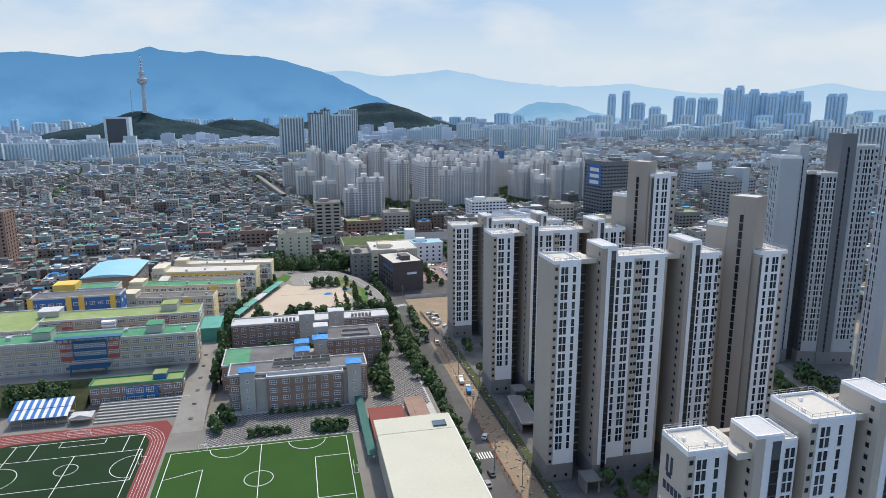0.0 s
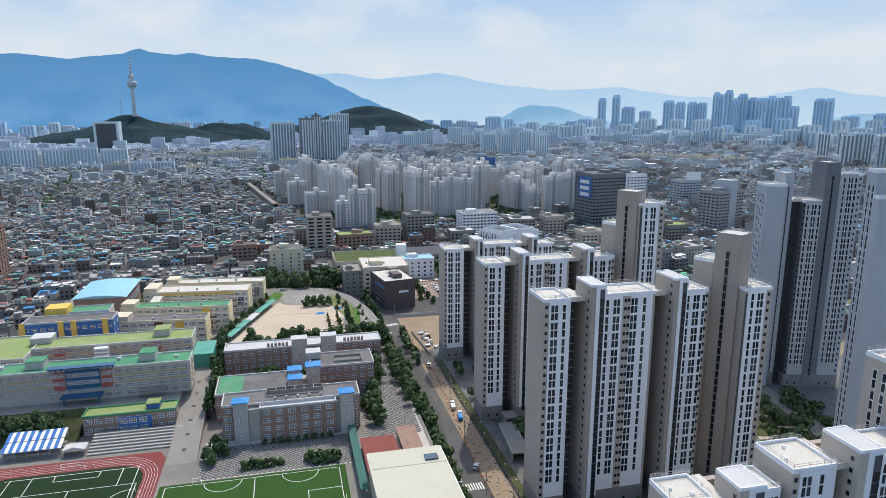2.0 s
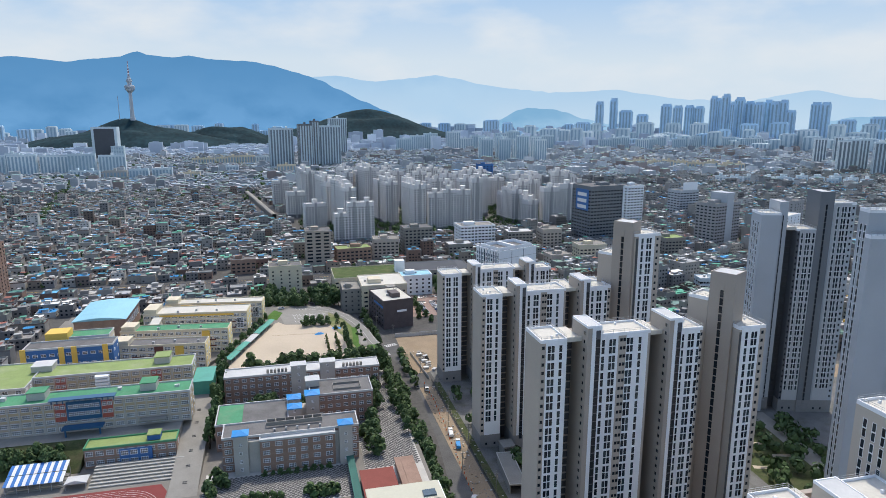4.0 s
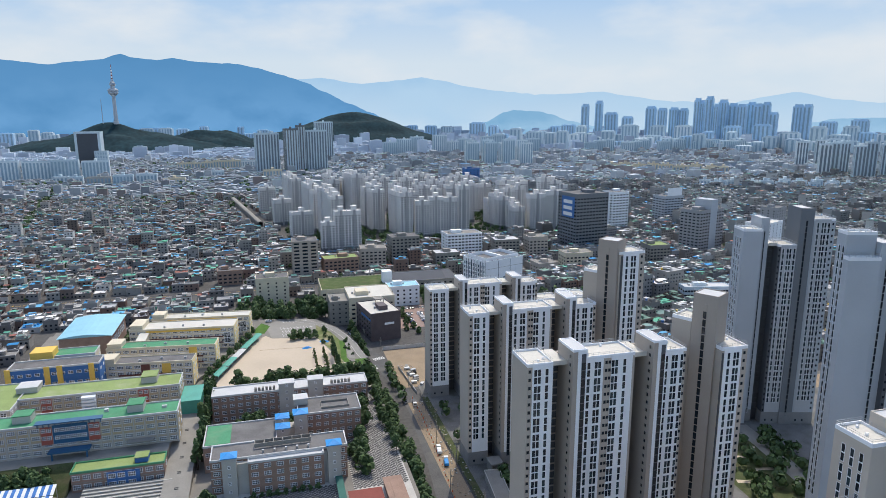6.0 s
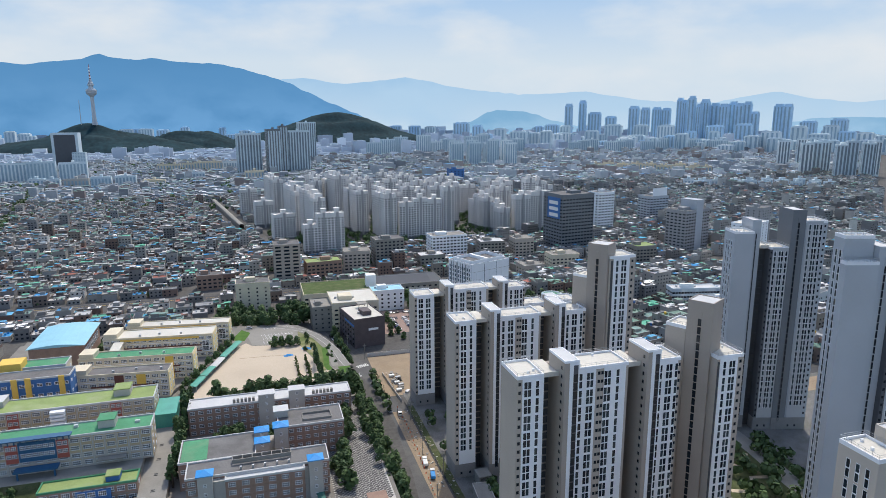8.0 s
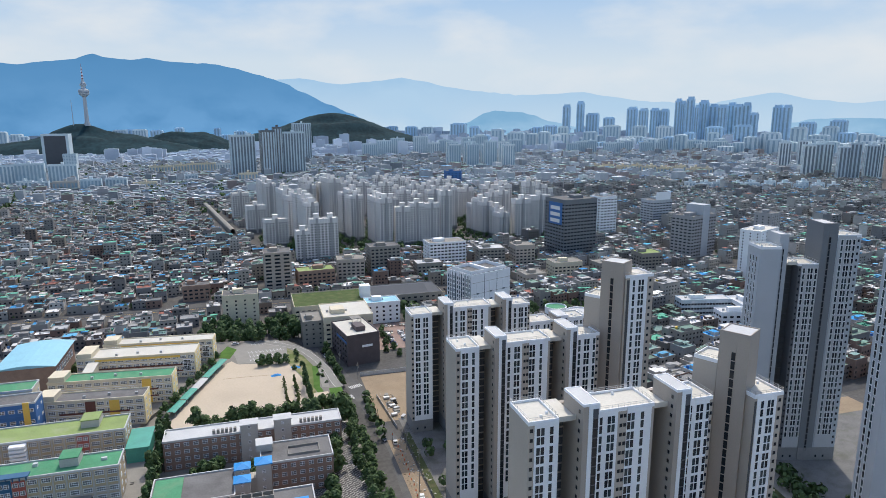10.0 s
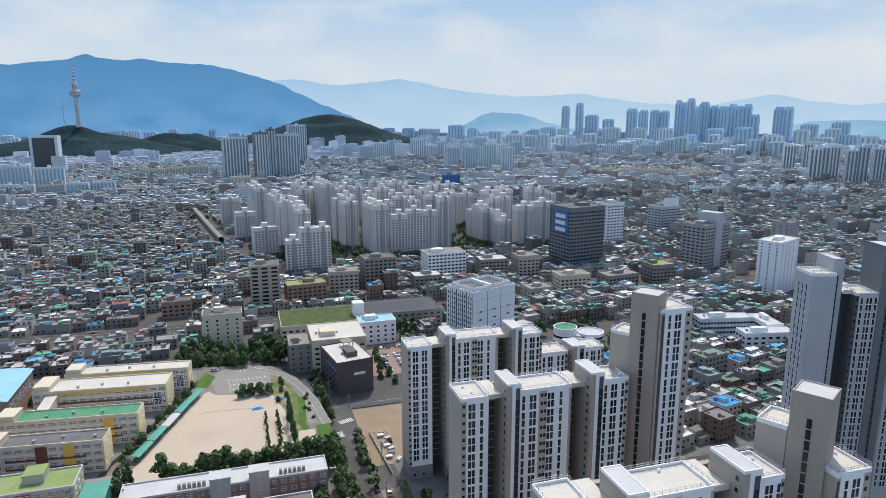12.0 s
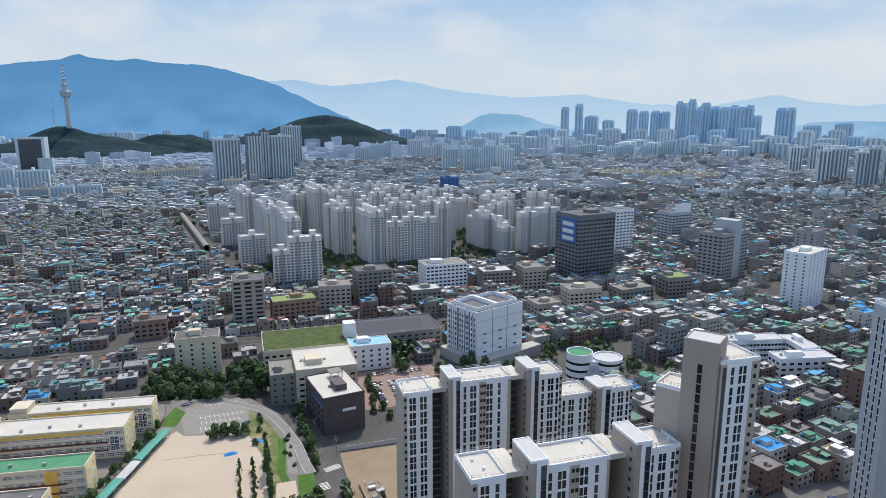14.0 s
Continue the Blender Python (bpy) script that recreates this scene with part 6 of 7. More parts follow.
rng = random.Random(11)
near, near_e, mid, mid_e, far = Buf(), Buf(), Buf(), Buf(), Buf()
single = 0
y = 262.0
while y < 4450:
    step = 12.5 if y < 1300 else (17.5 if y < 2300 else 34.0)
    lo, hi = -0.66 * y - 60, 1.12 * y + 60
    if y > 2300:
        lo = -0.62 * y
    x = lo + rng.uniform(0, 8)
    row = 0
    big = 0
    while x < hi:
        w = step * rng.uniform(0.72, 1.08)
        d = step * rng.uniform(0.66, 0.92)
        tall = rng.random()
        h = rng.choice([3.2, 3.4, 5.6, 5.8, 6.0, 6.2, 8.4]) * rng.uniform(0.95, 1.08)
        if x > 230:
            h = rng.choice([5.8, 6.2, 8.6, 9.0, 9.2, 11.6]) * rng.uniform(0.95, 1.08)
        if tall > 0.965:
            h = rng.uniform(12, 19)
        if x > 250 and tall > 0.9:
            h, w, d = rng.uniform(12, 24), w * 1.5, d * 1.2
        yy = y + rng.uniform(-1.2, 1.2) + 0.05 * x * 0
        rot = (3 if x < 200 else 12) + rng.uniform(-2, 2)
        if free(x, yy, w * 0.6) and (yy > 362 or x > 0) and not on_hill(x, yy):
            if y < 1300:
                if y < 700 and -330 < x < 560 and single < 290 and not (y < 500 and x < 0):
                    single += 1
                    hb = Buf()
                    house(hb, 0, 0, w, d, h, 0, rng, 0)
                    ob = thing("house", x, yy, 0, "small flat-roofed city house with rooftop clutter", "house", rot, group="low houses")
                    part("body", hb, ["housewall_one", "houseroof_one", "glass"], ob)
                    if rng.random() < 0.3:
                        part("water_tank", Buf().tube(-w * 0.3, d * 0.25, [(0.9, h + 0.1), (0.9, h + 1.7), (0.3, h + 2.0)], 10), [rng.choice(["tank_y", "bluewall", "bluewall"])], ob)
                else:
                    house(near if x < 230 else near_e, x, yy, w, d, h, rot, rng, 1)
            elif y < 2300:
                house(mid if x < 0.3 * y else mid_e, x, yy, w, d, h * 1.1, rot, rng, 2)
            else:
                if rng.random() < (0.10 if x > 300 else 0.04):
                    h, w = rng.uniform(20, 50 if x > 300 else 34), w * 1.2
                house(far, x, yy, w, d * 0.7, h * 1.2, rot, rng, 2)
        x += w + (0.8 if row % 4 else 4.2) * (step / 12.5) * rng.uniform(0.6, 1.6)
        row += 1
    y += step * (1.0 if int(y / step) % 2 else 1.42)
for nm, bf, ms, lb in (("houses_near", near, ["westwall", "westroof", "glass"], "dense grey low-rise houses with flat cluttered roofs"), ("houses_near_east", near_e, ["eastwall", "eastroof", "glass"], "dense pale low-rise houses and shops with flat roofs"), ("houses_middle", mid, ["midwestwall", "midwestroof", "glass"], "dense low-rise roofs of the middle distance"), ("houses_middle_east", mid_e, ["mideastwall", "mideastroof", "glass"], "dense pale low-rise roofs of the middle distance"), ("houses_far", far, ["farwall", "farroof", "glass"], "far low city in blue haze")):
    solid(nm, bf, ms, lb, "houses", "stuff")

# far skyline of high-rise towers, haze painted into their colours
rng = random.Random(21)
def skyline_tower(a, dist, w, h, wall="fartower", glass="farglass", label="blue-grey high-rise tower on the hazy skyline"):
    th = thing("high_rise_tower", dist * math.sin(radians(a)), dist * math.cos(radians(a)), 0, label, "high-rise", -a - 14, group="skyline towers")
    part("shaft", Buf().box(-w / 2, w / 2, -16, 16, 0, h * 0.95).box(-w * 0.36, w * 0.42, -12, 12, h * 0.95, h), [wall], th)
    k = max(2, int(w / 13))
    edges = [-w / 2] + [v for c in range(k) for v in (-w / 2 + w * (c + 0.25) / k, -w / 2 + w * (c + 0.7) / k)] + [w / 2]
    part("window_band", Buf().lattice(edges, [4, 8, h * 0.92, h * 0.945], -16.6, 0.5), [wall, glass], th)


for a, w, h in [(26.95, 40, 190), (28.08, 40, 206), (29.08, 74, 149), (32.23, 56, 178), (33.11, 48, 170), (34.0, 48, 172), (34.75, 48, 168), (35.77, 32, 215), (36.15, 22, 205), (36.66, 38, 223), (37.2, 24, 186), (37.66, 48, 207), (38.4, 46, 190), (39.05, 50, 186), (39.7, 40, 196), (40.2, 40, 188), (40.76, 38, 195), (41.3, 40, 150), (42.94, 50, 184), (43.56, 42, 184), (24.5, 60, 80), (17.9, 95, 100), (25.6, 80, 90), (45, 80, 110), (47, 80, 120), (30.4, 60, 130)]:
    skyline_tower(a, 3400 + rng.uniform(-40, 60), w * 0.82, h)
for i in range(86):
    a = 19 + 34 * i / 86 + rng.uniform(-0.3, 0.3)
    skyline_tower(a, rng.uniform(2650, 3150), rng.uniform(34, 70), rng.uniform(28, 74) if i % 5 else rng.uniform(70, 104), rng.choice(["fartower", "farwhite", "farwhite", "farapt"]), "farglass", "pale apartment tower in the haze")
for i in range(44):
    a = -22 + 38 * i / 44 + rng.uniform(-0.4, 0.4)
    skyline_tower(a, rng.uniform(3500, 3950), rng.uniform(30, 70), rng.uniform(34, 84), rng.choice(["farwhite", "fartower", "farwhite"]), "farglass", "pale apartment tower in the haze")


# ---- trees ----
def tree_meshes(seed, h, r, leaf="leaf", slim=False, clumps=16, leaves=26, low=0.28):
    """Tapered trunk with limbs, and a crown of leaf tufts with gaps."""
    rng = random.Random(seed)
    tb = Buf().tube(0, 0, [(0.26 * h / 9, -0.4), (0.18 * h / 9, h * 0.3), (0.08 * h / 9, h * 0.75)], 7)
    cb = Buf()
    for c in range(clumps):
        u = (c + 0.5) / clumps
        a = rng.uniform(0, 2 * math.pi)
        zc = h * (low + (1 - low) * u)
        prof = math.sin(math.pi * min(1.0, 0.18 + 0.82 * u) ** (0.8 if not slim else 0.6)) if not slim else (1.05 - u)
        rr = r * max(0.15, prof) * rng.uniform(0.25, 0.9)
        cx, cy = rr * math.cos(a), rr * math.sin(a)
        k = len(tb.v)
        z0 = zc - h * 0.18
        for dx, dy, zz in ((0.05, 0, z0), (-0.05, 0.05, z0), (0, -0.06, z0)):
            tb.v.append((dx, dy, max(0.2, zz)))
        tb.v.append((cx * 0.9, cy * 0.9, zc))
        for q in ((0, 1, 3), (1, 2, 3), (2, 0, 3)):
            tb.f.append(tuple(k + i for i in q))
            tb.m.append(0)
        cr = r * rng.uniform(0.34, 0.52) * (0.6 if slim else 1.0)
        for i in range(leaves):
            d = Vector((rng.gauss(0, 1), rng.gauss(0, 1), rng.gauss(0, 0.8))).normalized() * cr * rng.uniform(0.55, 1.05)
            p = Vector((cx, cy, zc)) + d
            s = rng.uniform(0.32, 0.62) * (r / 3.2) ** 0.5
            nrm = (d.normalized() + Vector((rng.uniform(-.6, .6), rng.uniform(-.6, .6), rng.uniform(0, .9)))).normalized()
            t1 = nrm.orthogonal().normalized()
            t2 = nrm.cross(t1)
            k2 = len(cb.v)
            for e, f in ((-1, -0.7), (0.9, -0.8), (1.1, 0.7), (-0.3, 1.1), (-1.2, 0.4)):
                cb.v.append(tuple(p + t1 * (s * e) + t2 * (s * f) + nrm * (0.12 * s * (e * e - f))))
            cb.f.append((k2, k2 + 1, k2 + 2, k2 + 3, k2 + 4))
            cb.m.append(0)
    return tb.mesh("trunk", ["bark"]), cb.mesh("crown", [leaf])


KIND = {
    "broad": [tree_meshes(s, 10, 3.6) for s in (1, 2, 3)],
    "low": [tree_meshes(s, 6, 3.0, low=0.2, clumps=13) for s in (4, 5)],
    "dark": [tree_meshes(s, 12, 2.4, slim=True, clumps=18) for s in (6, 7)],
    "yellow": [tree_meshes(s, 9, 2.2, "leaf_y", slim=True, clumps=14) for s in (8,)],
    "shrub": [tree_meshes(s, 2.6, 2.0, low=0.05, clumps=8, leaves=22) for s in (9, 10)],
}
TREE_LABEL = {"broad": "leafy broadleaf tree with an uneven dark green crown", "low": "low spreading broadleaf tree", "dark": "dark green narrow conifer-like tree", "yellow": "slim young tree with yellowish leaves", "shrub": "rounded dense green shrub"}
trng = random.Random(31)


COUNT = [0]


wood = Buf()
wrng = random.Random(41)


def clump(x, y, s, z=0.0):
    for i in range(26):
        d = Vector((wrng.gauss(0, 1), wrng.gauss(0, 1), wrng.gauss(0, 0.8))).normalized() * s
        p = Vector((x, y, z + s * 1.3)) + d * wrng.uniform(0.6, 1.1)
        q = s * wrng.uniform(0.22, 0.42)
        t1 = d.orthogonal().normalized()
        t2 = d.normalized().cross(t1)
        k = len(wood.v)
        for e, f in ((-1, -0.7), (0.9, -0.9), (1.1, 0.8), (-0.6, 1.1)):
            wood.v.append(tuple(p + t1 * (q * e) + t2 * (q * f)))
        wood.f.append((k, k + 1, k + 2, k + 3))
        wood.m.append(0)


def plant(kind, x, y, z, s=1.0):
    COUNT[0] += kind != "shrub"
    if COUNT[0] > 296 and kind != "shrub":
        clump(x, y, 3.6 * s, z)
        return
    tm, cm = trng.choice(KIND[kind])
    ob = thing("tree" if kind != "shrub" else "shrub", x, y, z, TREE_LABEL[kind], "tree" if kind != "shrub" else "shrub", trng.uniform(0, 360), group="trees")
    s *= trng.uniform(0.85, 1.18)
    ob.scale = (s, s, s * trng.uniform(0.9, 1.1))
    part("trunk", tm, None, ob)
    part("crown", cm, None, ob)


def scatter(kind, n, x0, x1, y0, y1, z, s=1.0):
    for i in range(n):
        plant(kind, trng.uniform(x0, x1), y0 + (y1 - y0) * (i + trng.uniform(0.1, 0.9)) / n, z, s)


scatter("broad", 38, 51.5, 56.0, 186, 372, 0, 0.86)
scatter("broad", 14, 47.5, 50.5, 270, 366, SCHOOL, 0.72)
scatter("low", 4, 37, 42, 296, 334, SCHOOL, 1.2)
scatter("low", 5, 28, 36, 254, 284, SCHOOL, 1.15)
for i in range(17):
    plant("broad", -22 + 4.3 * i, 347 + trng.uniform(-3, 5), SCHOOL, 1.18)
scatter("dark", 17, -37.5, -34.5, 272, 352, SCHOOL, 1.25)
for x, y in ((-31, 247), (-32, 236), (-28, 243), (-26, 257), (-34, 240)):
    plant("low", x, y, SCHOOL, 0.85)
for i in range(6):
    plant("shrub", -20 + 2.6 * i, 231 + trng.uniform(-0.8, 0.8), SCHOOL, 1.0)
    plant("shrub", 4 + 2.0 * i, 231 + trng.uniform(-2, 2), SCHOOL, 1.2)
for i in range(9):
    plant("shrub", -13 + 3.2 * i, 248.3, SCHOOL, 0.7)
scatter("broad", 10, -122, -88, 269, 279, SCHOOL + 2, 0.75)
scatter("low", 8, -128, -90, 269, 279, SCHOOL + 2.5, 0.9)
scatter("low", 6, -22, -4, 306, 314, SCHOOL, 1.1)
scatter("low", 4, 3, 6, 295, 312, SCHOOL, 0.9)
scatter("low", 3, 25, 34, 268, 280, SCHOOL, 0.9)
for i in range(8):
    plant("yellow", 22 + trng.uniform(-0.5, 0.5), 370 + 4.6 * i, SCHOOL, 0.5)
    plant("yellow", 27.8 + trng.uniform(-0.6, 0.6), 366 + 4.6 * i, SCHOOL, 0.66)
    plant("dark", 34 + trng.uniform(-0.8, 0.8), 368 + 5.2 * i, SCHOOL, 0.85)
for x, y in ((10.5, 434), (15, 435), (20, 434), (24.5, 434)):
    plant("low", x, y, SCHOOL, 1.05)
for i in range(16):
    plant("low" if i % 2 else "shrub", -40.5 + 1.6 * i + trng.uniform(-0.8, 0.6), 374 + 4.9 * i, CR, 0.8)
scatter("broad", 40, -30, 38, 488, 528, 0, 1.1)
scatter("broad", 12, 40, 160, 574, 583, 0, 0.8)
scatter("low", 12, 96, 150, 535, 545, 0, 0.9)
scatter("broad", 8, -70, -22, 470, 500, 0, 0.9)
for i in range(14):
    plant("low" if i % 3 else "broad", 55 - 0.012 * (3 * i) ** 1.45 + trng.uniform(-1.2, 1.2), 402 + 4.6 * i, 0, 0.75)
scatter("low", 5, 29, 35, 420, 452, SCHOOL, 0.5)
scatter("shrub", 6, 42, 46, 395, 430, SCHOOL, 0.6)
scatter("broad", 9, -16, 22, 480, 488, SCHOOL, 0.8)
scatter("low", 9, 90, 100, 438, 500, 0, 0.8)
scatter("broad", 14, 140, 232, 478, 498, 0, 1.0)
scatter("broad", 20, 236, 282, 425, 512, 0, 1.0)
scatter("broad", 9, 118, 146, 500, 540, 0, 1.1)
scatter("low", 40, 186, 232, 198, 250, 0, 0.75)
scatter("shrub", 22, 180, 240, 186, 262, 0.1, 1.1)
scatter("broad", 8, 222, 234, 228, 250, 0, 0.7)
scatter("low", 14, 91, 99, 206, 248, 0, 0.75)
scatter("low", 10, 82, 100, 276, 330, 0, 0.75)
for i in range(26):
    plant("shrub" if i % 3 else "low", 96 + 3.0 * i, 177 + trng.uniform(-5, 4), 0, 0.9)
scatter("yellow", 7, 64, 66, 330, 380, 0, 0.8)
scatter("broad", 12, -150, -92, 395, 415, SCHOOL, 0.7)
scatter("broad", 7, -98, -82, 448, 476, SCHOOL, 0.85)
plant("broad", -88, 424, SCHOOL, 0.9)
# woods round the far slab blocks and along the avenue, as one mass of clumps
def clear_of(x, y, r):
    return all(not (abs(x - a) < rx - 4 + r and abs(y - c) < ry - 4 + r) for a, c, rx, ry in FOOT)


for i in range(1250):
    x, y = wrng.uniform(20, 430), wrng.uniform(740, 1110)
    if clear_of(x, y, 2):
        clump(x, y, wrng.uniform(2.2, 4.0))
for i in range(130):
    u = i / 130
    clump(-318 - 140 * u + wrng.uniform(-5, 5), 960 + 720 * u, wrng.uniform(3, 5))
for i in range(260):
    x, y = wrng.uniform(-300, 560), wrng.uniform(606, 735)
    if clear_of(x, y, 3):
        clump(x, y, wrng.uniform(1.4, 2.6))
for i in range(900):
    y = wrng.uniform(1100, 2200)
    x = wrng.uniform(-0.6 * y, 1.0 * y)
    clump(x, y, wrng.uniform(2.5, 5.5))
solid("distant_trees", wood, ["leaf"], "scattered dark green trees among the blocks", "trees", "stuff")

# ---- paving, roadworks, fences ----
slab("paved_yard", 27, 50.5, 210, 345, SCHOOL, "paver_l", "light paved school yard", 0.03)
slab("paved_forecourt", -36, 23, 226, 254, SCHOOL, "paver_l", "light paved forecourt before the brick school", 0.03)
tiles = Buf()
for x0, x1, y0, y1 in ((27.5, 50, 244, 344), (-35.5, 22.5, 226.8, 249.6)):
    i = 0
    yy = y0
    while yy < y1:
        xx = x0 + (0.95 if i % 2 else 0)
        while xx < x1:
            tiles.poly([(xx - 0.85, yy, SCHOOL + 0.042), (xx, yy - 0.75, SCHOOL + 0.042), (xx + 0.85, yy, SCHOOL + 0.042), (xx, yy + 0.75, SCHOOL + 0.042)])
            xx += 1.9
        yy += 0.85
        i += 1
solid("dark_tiles", tiles, ["paver_d"], "dark diamond tiles laid in light paving", "tiles", "stuff")
slab("bed_ground", 76.5, 80, 100, 335, 0.06, "shrub_ground", "rough planting strip along the estate", 0.05)
solid("garden_ground", Buf().prism([(186, 196), (232, 190), (232, 252), (190, 254)], 0.0, 0.12), ["shrub_ground"], "planted estate garden", kind="structure")
solid("garden_path", strip([(216, 188), (220, 215), (224, 240), (226, 260)], 9, 0.14), ["concrete"], "pale paved garden path", kind="structure")
solid("garden_path", strip([(190, 216), (200, 212), (206, 222), (214, 220)], 2.6, 0.135), ["sand"], "winding pale garden path", kind="structure")
solid("garden_path", strip([(190, 232), (198, 236), (208, 232), (218, 240)], 2.4, 0.13), ["sand"], "winding pale garden path", kind="structure")
slab("earth_bank", 190, 330, 288, 304, 0.08, "earth", "bare earth bank beside the side road")
solid("side_road", strip([(182, 312), (240, 310), (300, 310), (420, 318)], 7, 0.1), ["dark_asphalt"], "grey asphalt side road", kind="structure")
wk = thing("covered_walkway", 21.3, 232, SCHOOL, "narrow teal roofed walkway beside the sports hall", "walkway")
part("roof", Buf().box(-1.5, 1.5, -30, 25, 3.1, 3.35), ["tealdark"], wk)
for k in range(11):
    part("post", Buf().box(-1.4, -1.25, -29 + 5.2 * k, -28.85 + 5.2 * k, 0, 3.1).box(1.25, 1.4, -29 + 5.2 * k, -28.85 + 5.2 * k, 0, 3.1), ["metal"], wk)


def crosswalk(cx, cy, n, w, length, rot, z=0.05):
    b = Buf()
    for i in range(n):
        x = (i - n / 2) * w * 2
        b.poly([(x, -length / 2, z), (x + w, -length / 2, z), (x + w, length / 2, z), (x, length / 2, z)])
    b.turned(cx, cy, rot)
    solid("crosswalk_marking", b, ["line"], "white zebra crossing stripes", kind="structure")


crosswalk(62.2, 209, 8, 0.5, 4.5, 0), crosswalk(63, 400, 8, 0.5, 4, 20), crosswalk(57.5, 386, 6, 0.5, 4, 100), crosswalk(30, 606, 12, 0.6, 5, 0, 0.06), crosswalk(50, 592, 12, 0.6, 5, 90, 0.06), crosswalk(12, 592, 12, 0.6, 5, 90, 0.06)
cl = Buf()
strip([(-420, 596.3), (-200, 594.3), (0, 592.3), (150, 586.3), (330, 575.3), (520, 590.3)], 0.3, 0.05, 0, cl)
solid("lane_marking", cl, ["tank_y"], "yellow centre line of the main road", kind="structure")

bar = Buf()
bar.prism([(-0.25, -0.2), (0.25, -0.2), (0.25, 0.2), (-0.25, 0.2)], 0, 0.15, 0).prism([(-0.16, -0.12), (0.16, -0.12), (0.1, 0.12), (-0.1, 0.12)], 0.15, 0.95, 0)
bar_mesh = bar.mesh("barrier_body", ["orange"])
for i in range(44):
    y = 150 + 4.3 * i
    x = 66.6 + max(0, min(1, (y - 215) / 90)) * 4.6 + trng.uniform(-0.25, 0.25)
    ob = tagged(new("traffic_barrier", bar_mesh), "small orange plastic traffic barrier beside the roadworks", "barrier", "roadworks barriers")
    ob.location = (x, y, 0.06)
    ob.scale = (1.1, 1.1, 1.0)
fe = thing("site_fence", 76.2, 0, 0, "dark metal fence along the estate boundary", "fence")
for i in range(60):
    y = 100 + 4.0 * i
    part("post", Buf().box(-0.06, 0.06, y - 0.06, y + 0.06, 0, 2.0), ["louvre"], fe)
    part("panel", Buf().box(-0.03, 0.03, y + 0.1, y + 3.9, 0.9, 1.0).box(-0.03, 0.03, y + 0.1, y + 3.9, 1.8, 1.9).box(-0.03, 0.03, y + 0.1, y + 3.9, 0.1, 0.35), ["louvre"], fe)
hoard = thing("site_hoarding", 0, 414, 0, "pale metal hoarding round the building site", "hoarding")
for i in range(17):
    part("panel", Buf().box(68 + 2.1 * i, 70.05 + 2.1 * i, -0.06, 0.06, 0, 2.6), ["whiteroof"], hoard)
w2 = thing("site_hoarding", 73.5, 360, 0, "grey sheet hoarding beside the excavation", "hoarding", 4)
for i in range(14):
    part("panel", Buf().box(-0.06, 0.06, -20 + 3 * i, -17.1 + 3 * i, 0, 1.8), ["metal"], w2)
pole_mesh = Buf().tube(0, 0, [(0.17, 0), (0.11, 11)], 8).box(-1.1, 1.1, -0.06, 0.06, 9.6, 9.75).box(-0.9, 0.9, -0.06, 0.06, 8.7, 8.82).box(0.2, 0.55, -0.15, 0.15, 7.4, 8.3).mesh("pole_body", ["concrete"])
for x, y in ((64, 200), (67, 240), (71.5, 282), (74.5, 318), (72.5, 352), (66, 410), (58, 432), (76, 300), (76, 262), (76, 222), (50, 478), (24, 604), (-30, 604), (-84, 605), (-140, 605), (84, 600), (140, 597), (195, 595), (70, 188)):
    ob = tagged(new("utility_pole", pole_mesh), "grey concrete utility pole with crossarms", "pole", "utility poles")
    ob.location = (x, y, 0)
rub = Buf()
rr = random.Random(8)
for i in range(420):
    x, y = rr.uniform(68.5, 75.5), rr.uniform(140, 330)
    if i > 260:
        x, y = rr.uniform(76.4, 79.6), rr.uniform(120, 330)
    if i > 360:
        x, y = rr.uniform(74.5, 82), rr.uniform(352, 385)
    k = len(rub.v)
    a, c, h = rr.uniform(0.12, 0.5), rr.uniform(0.12, 0.4), rr.uniform(0.12, 0.5)
    rub.box(-a, a, -c, c, 0.05, h, rr.choice([0, 0, 1, 2]))
    rub.turned(x, y, rr.uniform(0, 180), k)
solid("rubble", rub, ["concrete", "paver_l", "earth"], "loose slabs and rubble of the roadworks", "rubble", "stuff")
for i in range(9):
    st = thing("material_stack", 76 + trng.uniform(0, 5), 352 + 3.6 * i, 0, "stack of pale building material on the site", "material stack", trng.uniform(0, 90), group="material stacks")
    for k in range(3):
        part("bundle", Buf().box(-1.6, 1.6, -0.9, 0.9, 0.05 + 0.5 * k, 0.5 + 0.5 * k), [["line", "concrete", "whiteroof"][(i + k) % 3]], st)
pipe = thing("pipe_stack", 80, 372, 0, "stack of black plastic pipes on the site", "pipes")
for k in range(5):
    b = Buf().tube(0, 0, [(0.3, -3), (0.3, 3)], 8)
    b.v = [(x + 0.65 * (k % 3), z, y + 0.35 + 0.55 * (k // 3)) for x, y, z in b.v]
    part("pipe", b, ["tyre"], pipe)

RP = thing("parking_ramp", 86.2, 234, 0, "grey concrete roof over the underground parking ramp", "ramp", -6)
part("roof", Buf().box(-3.4, 3.4, -13, 12, 3.6, 4.1), ["concrete"], RP)
for xx in (-3.2, 2.9):
    part("side_wall", Buf().box(xx, xx + 0.3, -12.8, 11.8, 0, 3.6), ["concrete"], RP)
part("roof_edge", Buf().frame_ring(-3.5, 3.5, -13.1, 12.1, 4.1, 4.45, 0.3), ["greywall"], RP)

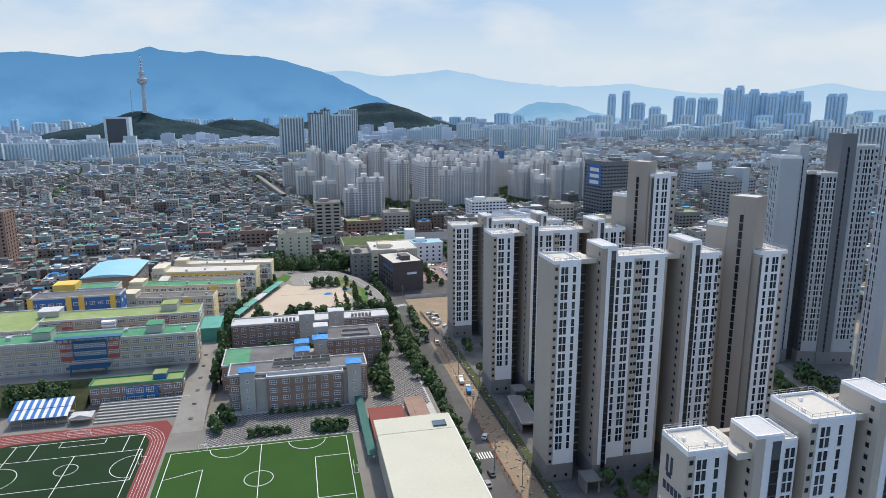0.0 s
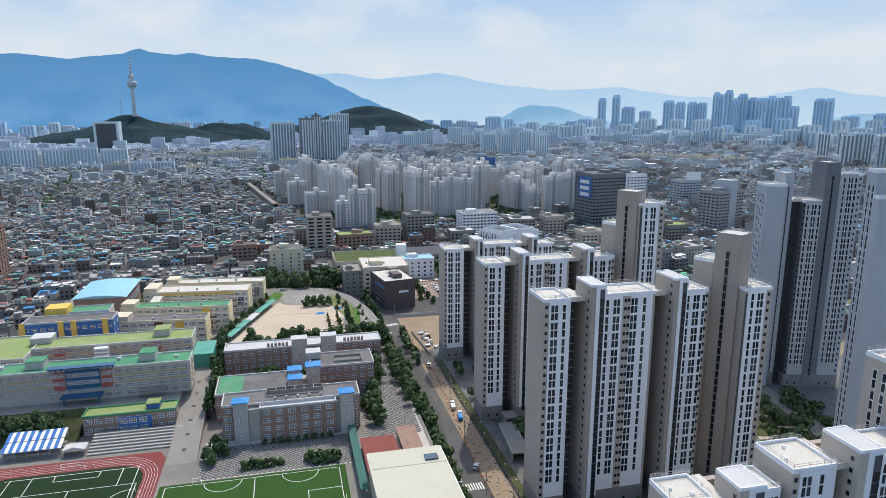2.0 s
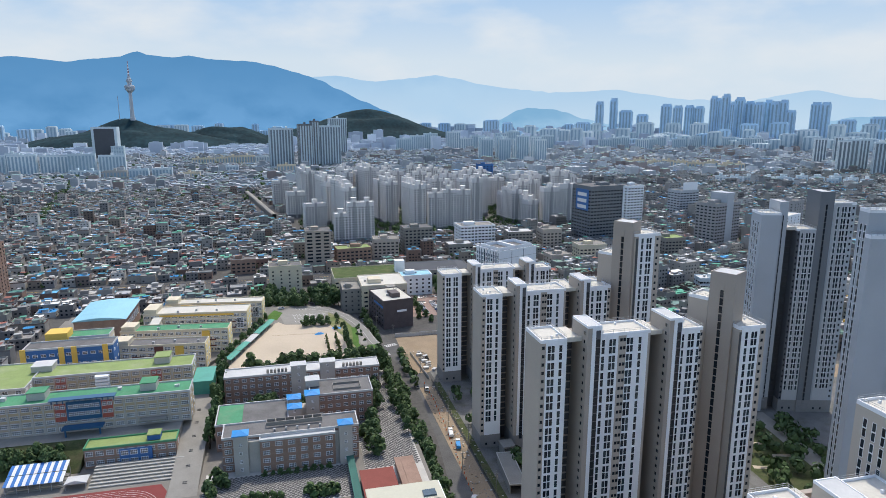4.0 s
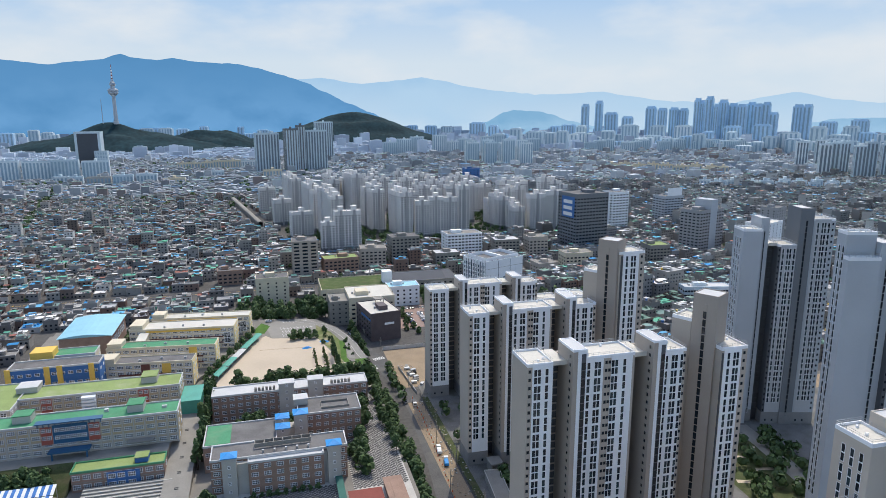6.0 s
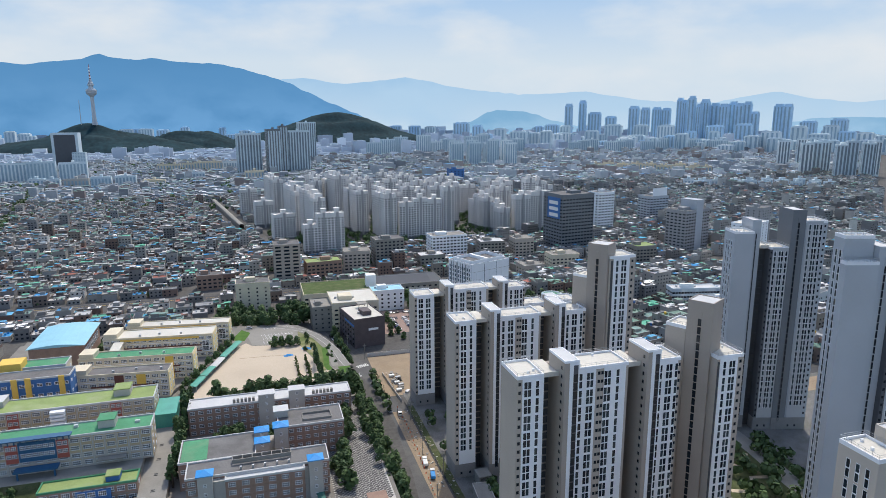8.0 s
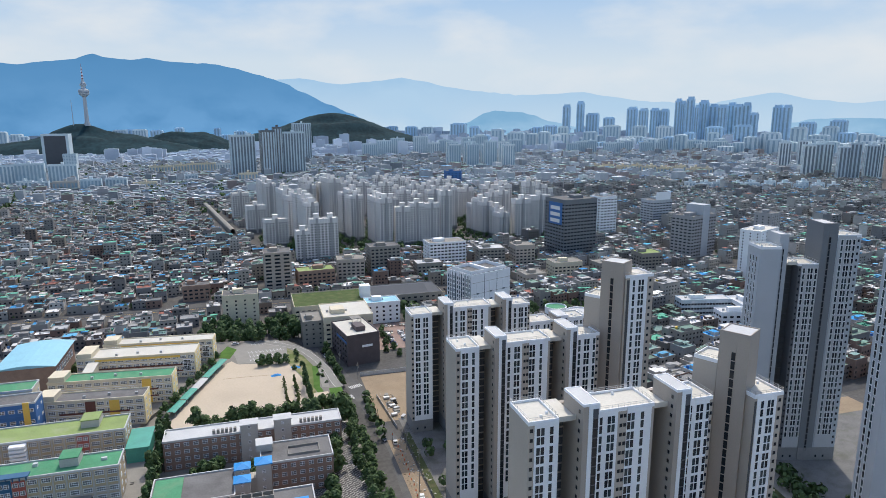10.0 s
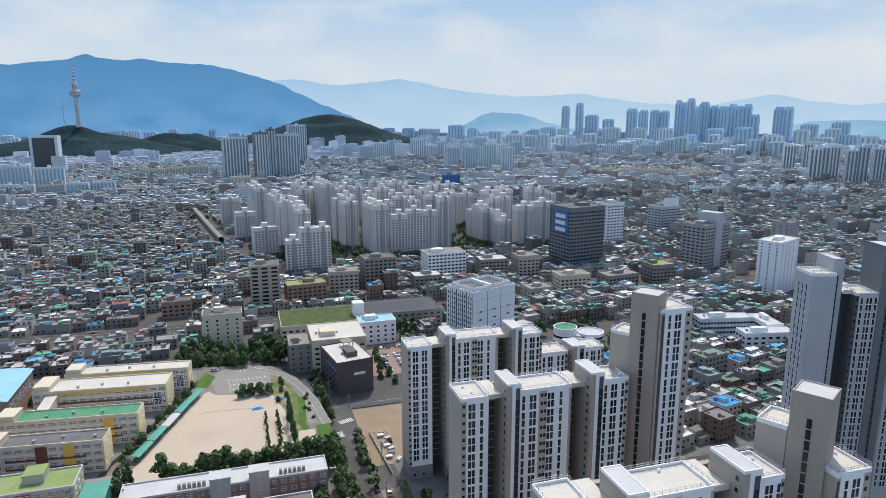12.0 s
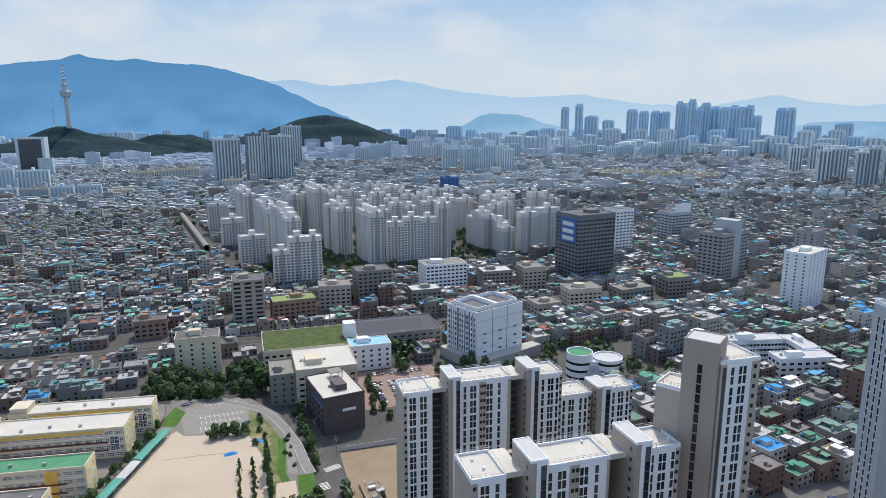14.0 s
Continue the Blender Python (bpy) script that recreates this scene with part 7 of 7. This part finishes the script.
# ---- vehicles ----
cb = Buf()
prof = [(-2.2, 0.35), (2.2, 0.35), (2.25, 0.75), (1.3, 0.95), (0.6, 1.42), (-1.2, 1.45), (-1.95, 1.0), (-2.2, 0.9)]
k = len(cb.v)
for x, z in prof:
    cb.v.append((x, -0.88, z))
for x, z in prof:
    cb.v.append((x, 0.88, z))
n = len(prof)
for i in range(n):
    j = (i + 1) % n
    cb.f.append((i, j, n + j, n + i))
    cb.m.append(0)
cb.f += [tuple(range(n - 1, -1, -1)), tuple(range(n, 2 * n))]
cb.m += [0, 0]
CAR_BODY = cb.mesh("body", ["carpaint"])
CAR_GLASS = Buf().poly([(1.22, -0.78, 1.0), (1.22, 0.78, 1.0), (0.66, 0.72, 1.4), (0.66, -0.72, 1.4)]).poly([(-1.9, 0.78, 1.06), (-1.9, -0.78, 1.06), (-1.26, -0.72, 1.42), (-1.26, 0.72, 1.42)]).poly([(-1.6, -0.89, 1.0), (1.1, -0.89, 1.0), (0.55, -0.89, 1.36), (-1.15, -0.89, 1.38)]).poly([(1.1, 0.89, 1.0), (-1.6, 0.89, 1.0), (-1.15, 0.89, 1.38), (0.55, 0.89, 1.36)]).mesh("window_glass", ["glass"])
wb = Buf().tube(0, 0, [(0.32, -0.1), (0.32, 0.1)], 10)
wb.v = [(x, z, y) for x, y, z in wb.v]
WHEEL = wb.mesh("wheel", ["tyre"])
CAR_LABEL = ["parked passenger car with glossy paint", "parked saloon car"]


def car(x, y, rot, z=0.06):
    ob = thing("car", x, y, z, CAR_LABEL[0], "car", rot, group="parked cars")
    part("body", CAR_BODY, None, ob), part("window_glass", CAR_GLASS, None, ob)
    for wx in (-1.35, 1.35):
        for wy in (-0.82, 0.82):
            part("wheel", WHEEL, None, ob, at=(wx, wy, 0.32))


car(66.7, 221.5, 60), car(61.5, 196, 95), car(52, 206, 90), car(53, 212, 90), car(58.5, 190, 92), car(66, 331, 100), car(57.5, 190 + 24, 93)
for i in range(13):
    if i not in (4, 9):
        car(100 + 2.7 * i, 503, 88 + trng.uniform(-3, 3), 0.1)
    if i not in (2, 7, 8):
        car(101 + 2.7 * i, 488, 90 + trng.uniform(-3, 3), 0.1)
    if i % 4:
        car(100, 458 + 2.8 * i, trng.uniform(-3, 3), 0.1)
    if i % 3:
        car(110, 456 + 2.8 * i, trng.uniform(-3, 3), 0.1)
for i in range(8):
    car(54.5 - 0.5 * i, 440 + 3.4 * i * 0.9, 15 + trng.uniform(-4, 4), 0.06)
car(25.5, 445, 60, SCHOOL + 0.07), car(-6, 478, 0, SCHOOL + 0.07)
for i in range(9):
    car(41.5 + 1.0 * (i % 2) + 0.9 * i * 0.2, 498 + 3.3 * i, 4 + trng.uniform(-5, 5))
for i in range(12):
    car(-240 + 38 * i + trng.uniform(-9, 9), 590 if i % 2 else 597, 0 if i % 2 else 180)
for x in (232, 246, 262, 277, 300):
    car(x, 308.4 if x % 2 else 311.8, trng.uniform(-3, 3), 0.12)


def truck(x, y, rot, bed, label):
    ob = thing("truck", x, y, 0.06, label, "truck", rot)
    part("cab", Buf().prism([(1.5, -0.95), (3.2, -0.95), (3.2, 0.95), (1.5, 0.95)], 0.5, 2.3), ["line"], ob)
    part("windscreen", Buf().box(3.2, 3.23, -0.8, 0.8, 1.4, 2.15), ["glass"], ob)
    part("bed", Buf().box(-3.2, 1.4, -1.0, 1.0, 0.7, 0.95).frame_ring(-3.2, 1.4, -1.0, 1.0, 0.95, 1.7, 0.08), [bed], ob)
    part("load", Buf().box(-3.0, 1.2, -0.85, 0.85, 0.95, 1.9), [bed], ob)
    for wx in (-2.2, 2.3):
        for wy in (-0.85, 0.85):
            part("wheel", WHEEL, None, ob, at=(wx, wy, 0.36))


truck(71.4, 263, 80, "blueroof", "small truck with a bright blue covered bed")
truck(70.6, 327, 265, "louvre", "white truck parked at the roadworks")
truck(70.8, 274, 82, "line", "white van truck beside the roadworks")

# blue and red tarpaulins on the playground edge
tp = thing("tarpaulin_pile", 18, 415.6, SCHOOL, "heap of gear under a blue tarpaulin", "tarpaulin", 10)
b = Buf()
n = 14
for j in range(n + 1):
    for i in range(n + 1):
        u, v = i / n * 2 - 1, j / n * 2 - 1
        b.v.append((u * 3, v * 1.4, max(0.05, 1.1 * (1 - u * u) * (1 - v * v) + 0.25 * noise.noise(Vector((u * 4, v * 4, 2))))))
for j in range(n):
    for i in range(n):
        k = j * (n + 1) + i
        b.f.append((k, k + 1, k + n + 2, k + n + 1))
        b.m.append(0)
part("sheet", b, ["blueroof"], tp)
ob = copy_thing(tp, pose(30, 425, SCHOOL, 0, 0, -20))

# landmark buildings among the low houses
city_block("apartment_block", -240, 590, 26, 22, 44, "brown brick high-rise flats", "flats", 0, "brick", "greyroof", (5, 4), 3.0, 1.6, 1.4)
# plain shapes of the mark on the end wall of the lettered tower
lg = Buf()
for y0, y1, z0, z1 in ((119.0, 118.1, 44.5, 48.6), (117.3, 116.4, 44.5, 48.6), (118.6, 116.8, 43.4, 44.6)):
    lg.box(78.22, 78.3, y1, y0, z0, z1)
for i in range(5):
    lg.box(78.22, 78.3, 119.6 - 1.5 * i - 1.1, 119.6 - 1.5 * i, 40.0, 42.0)
part("wall_mark", lg, ["navymark"], D, "dark blue mark and bars on the end wall")
dots = Buf()
for i in range(8):
    for j in range(10):
        dots.box(78.22, 78.3, 112.4 + 1.1 * i, 112.9 + 1.1 * i, 24 + 1.4 * j, 24.6 + 1.4 * j)
part("wall_dots", dots, ["white"], D)
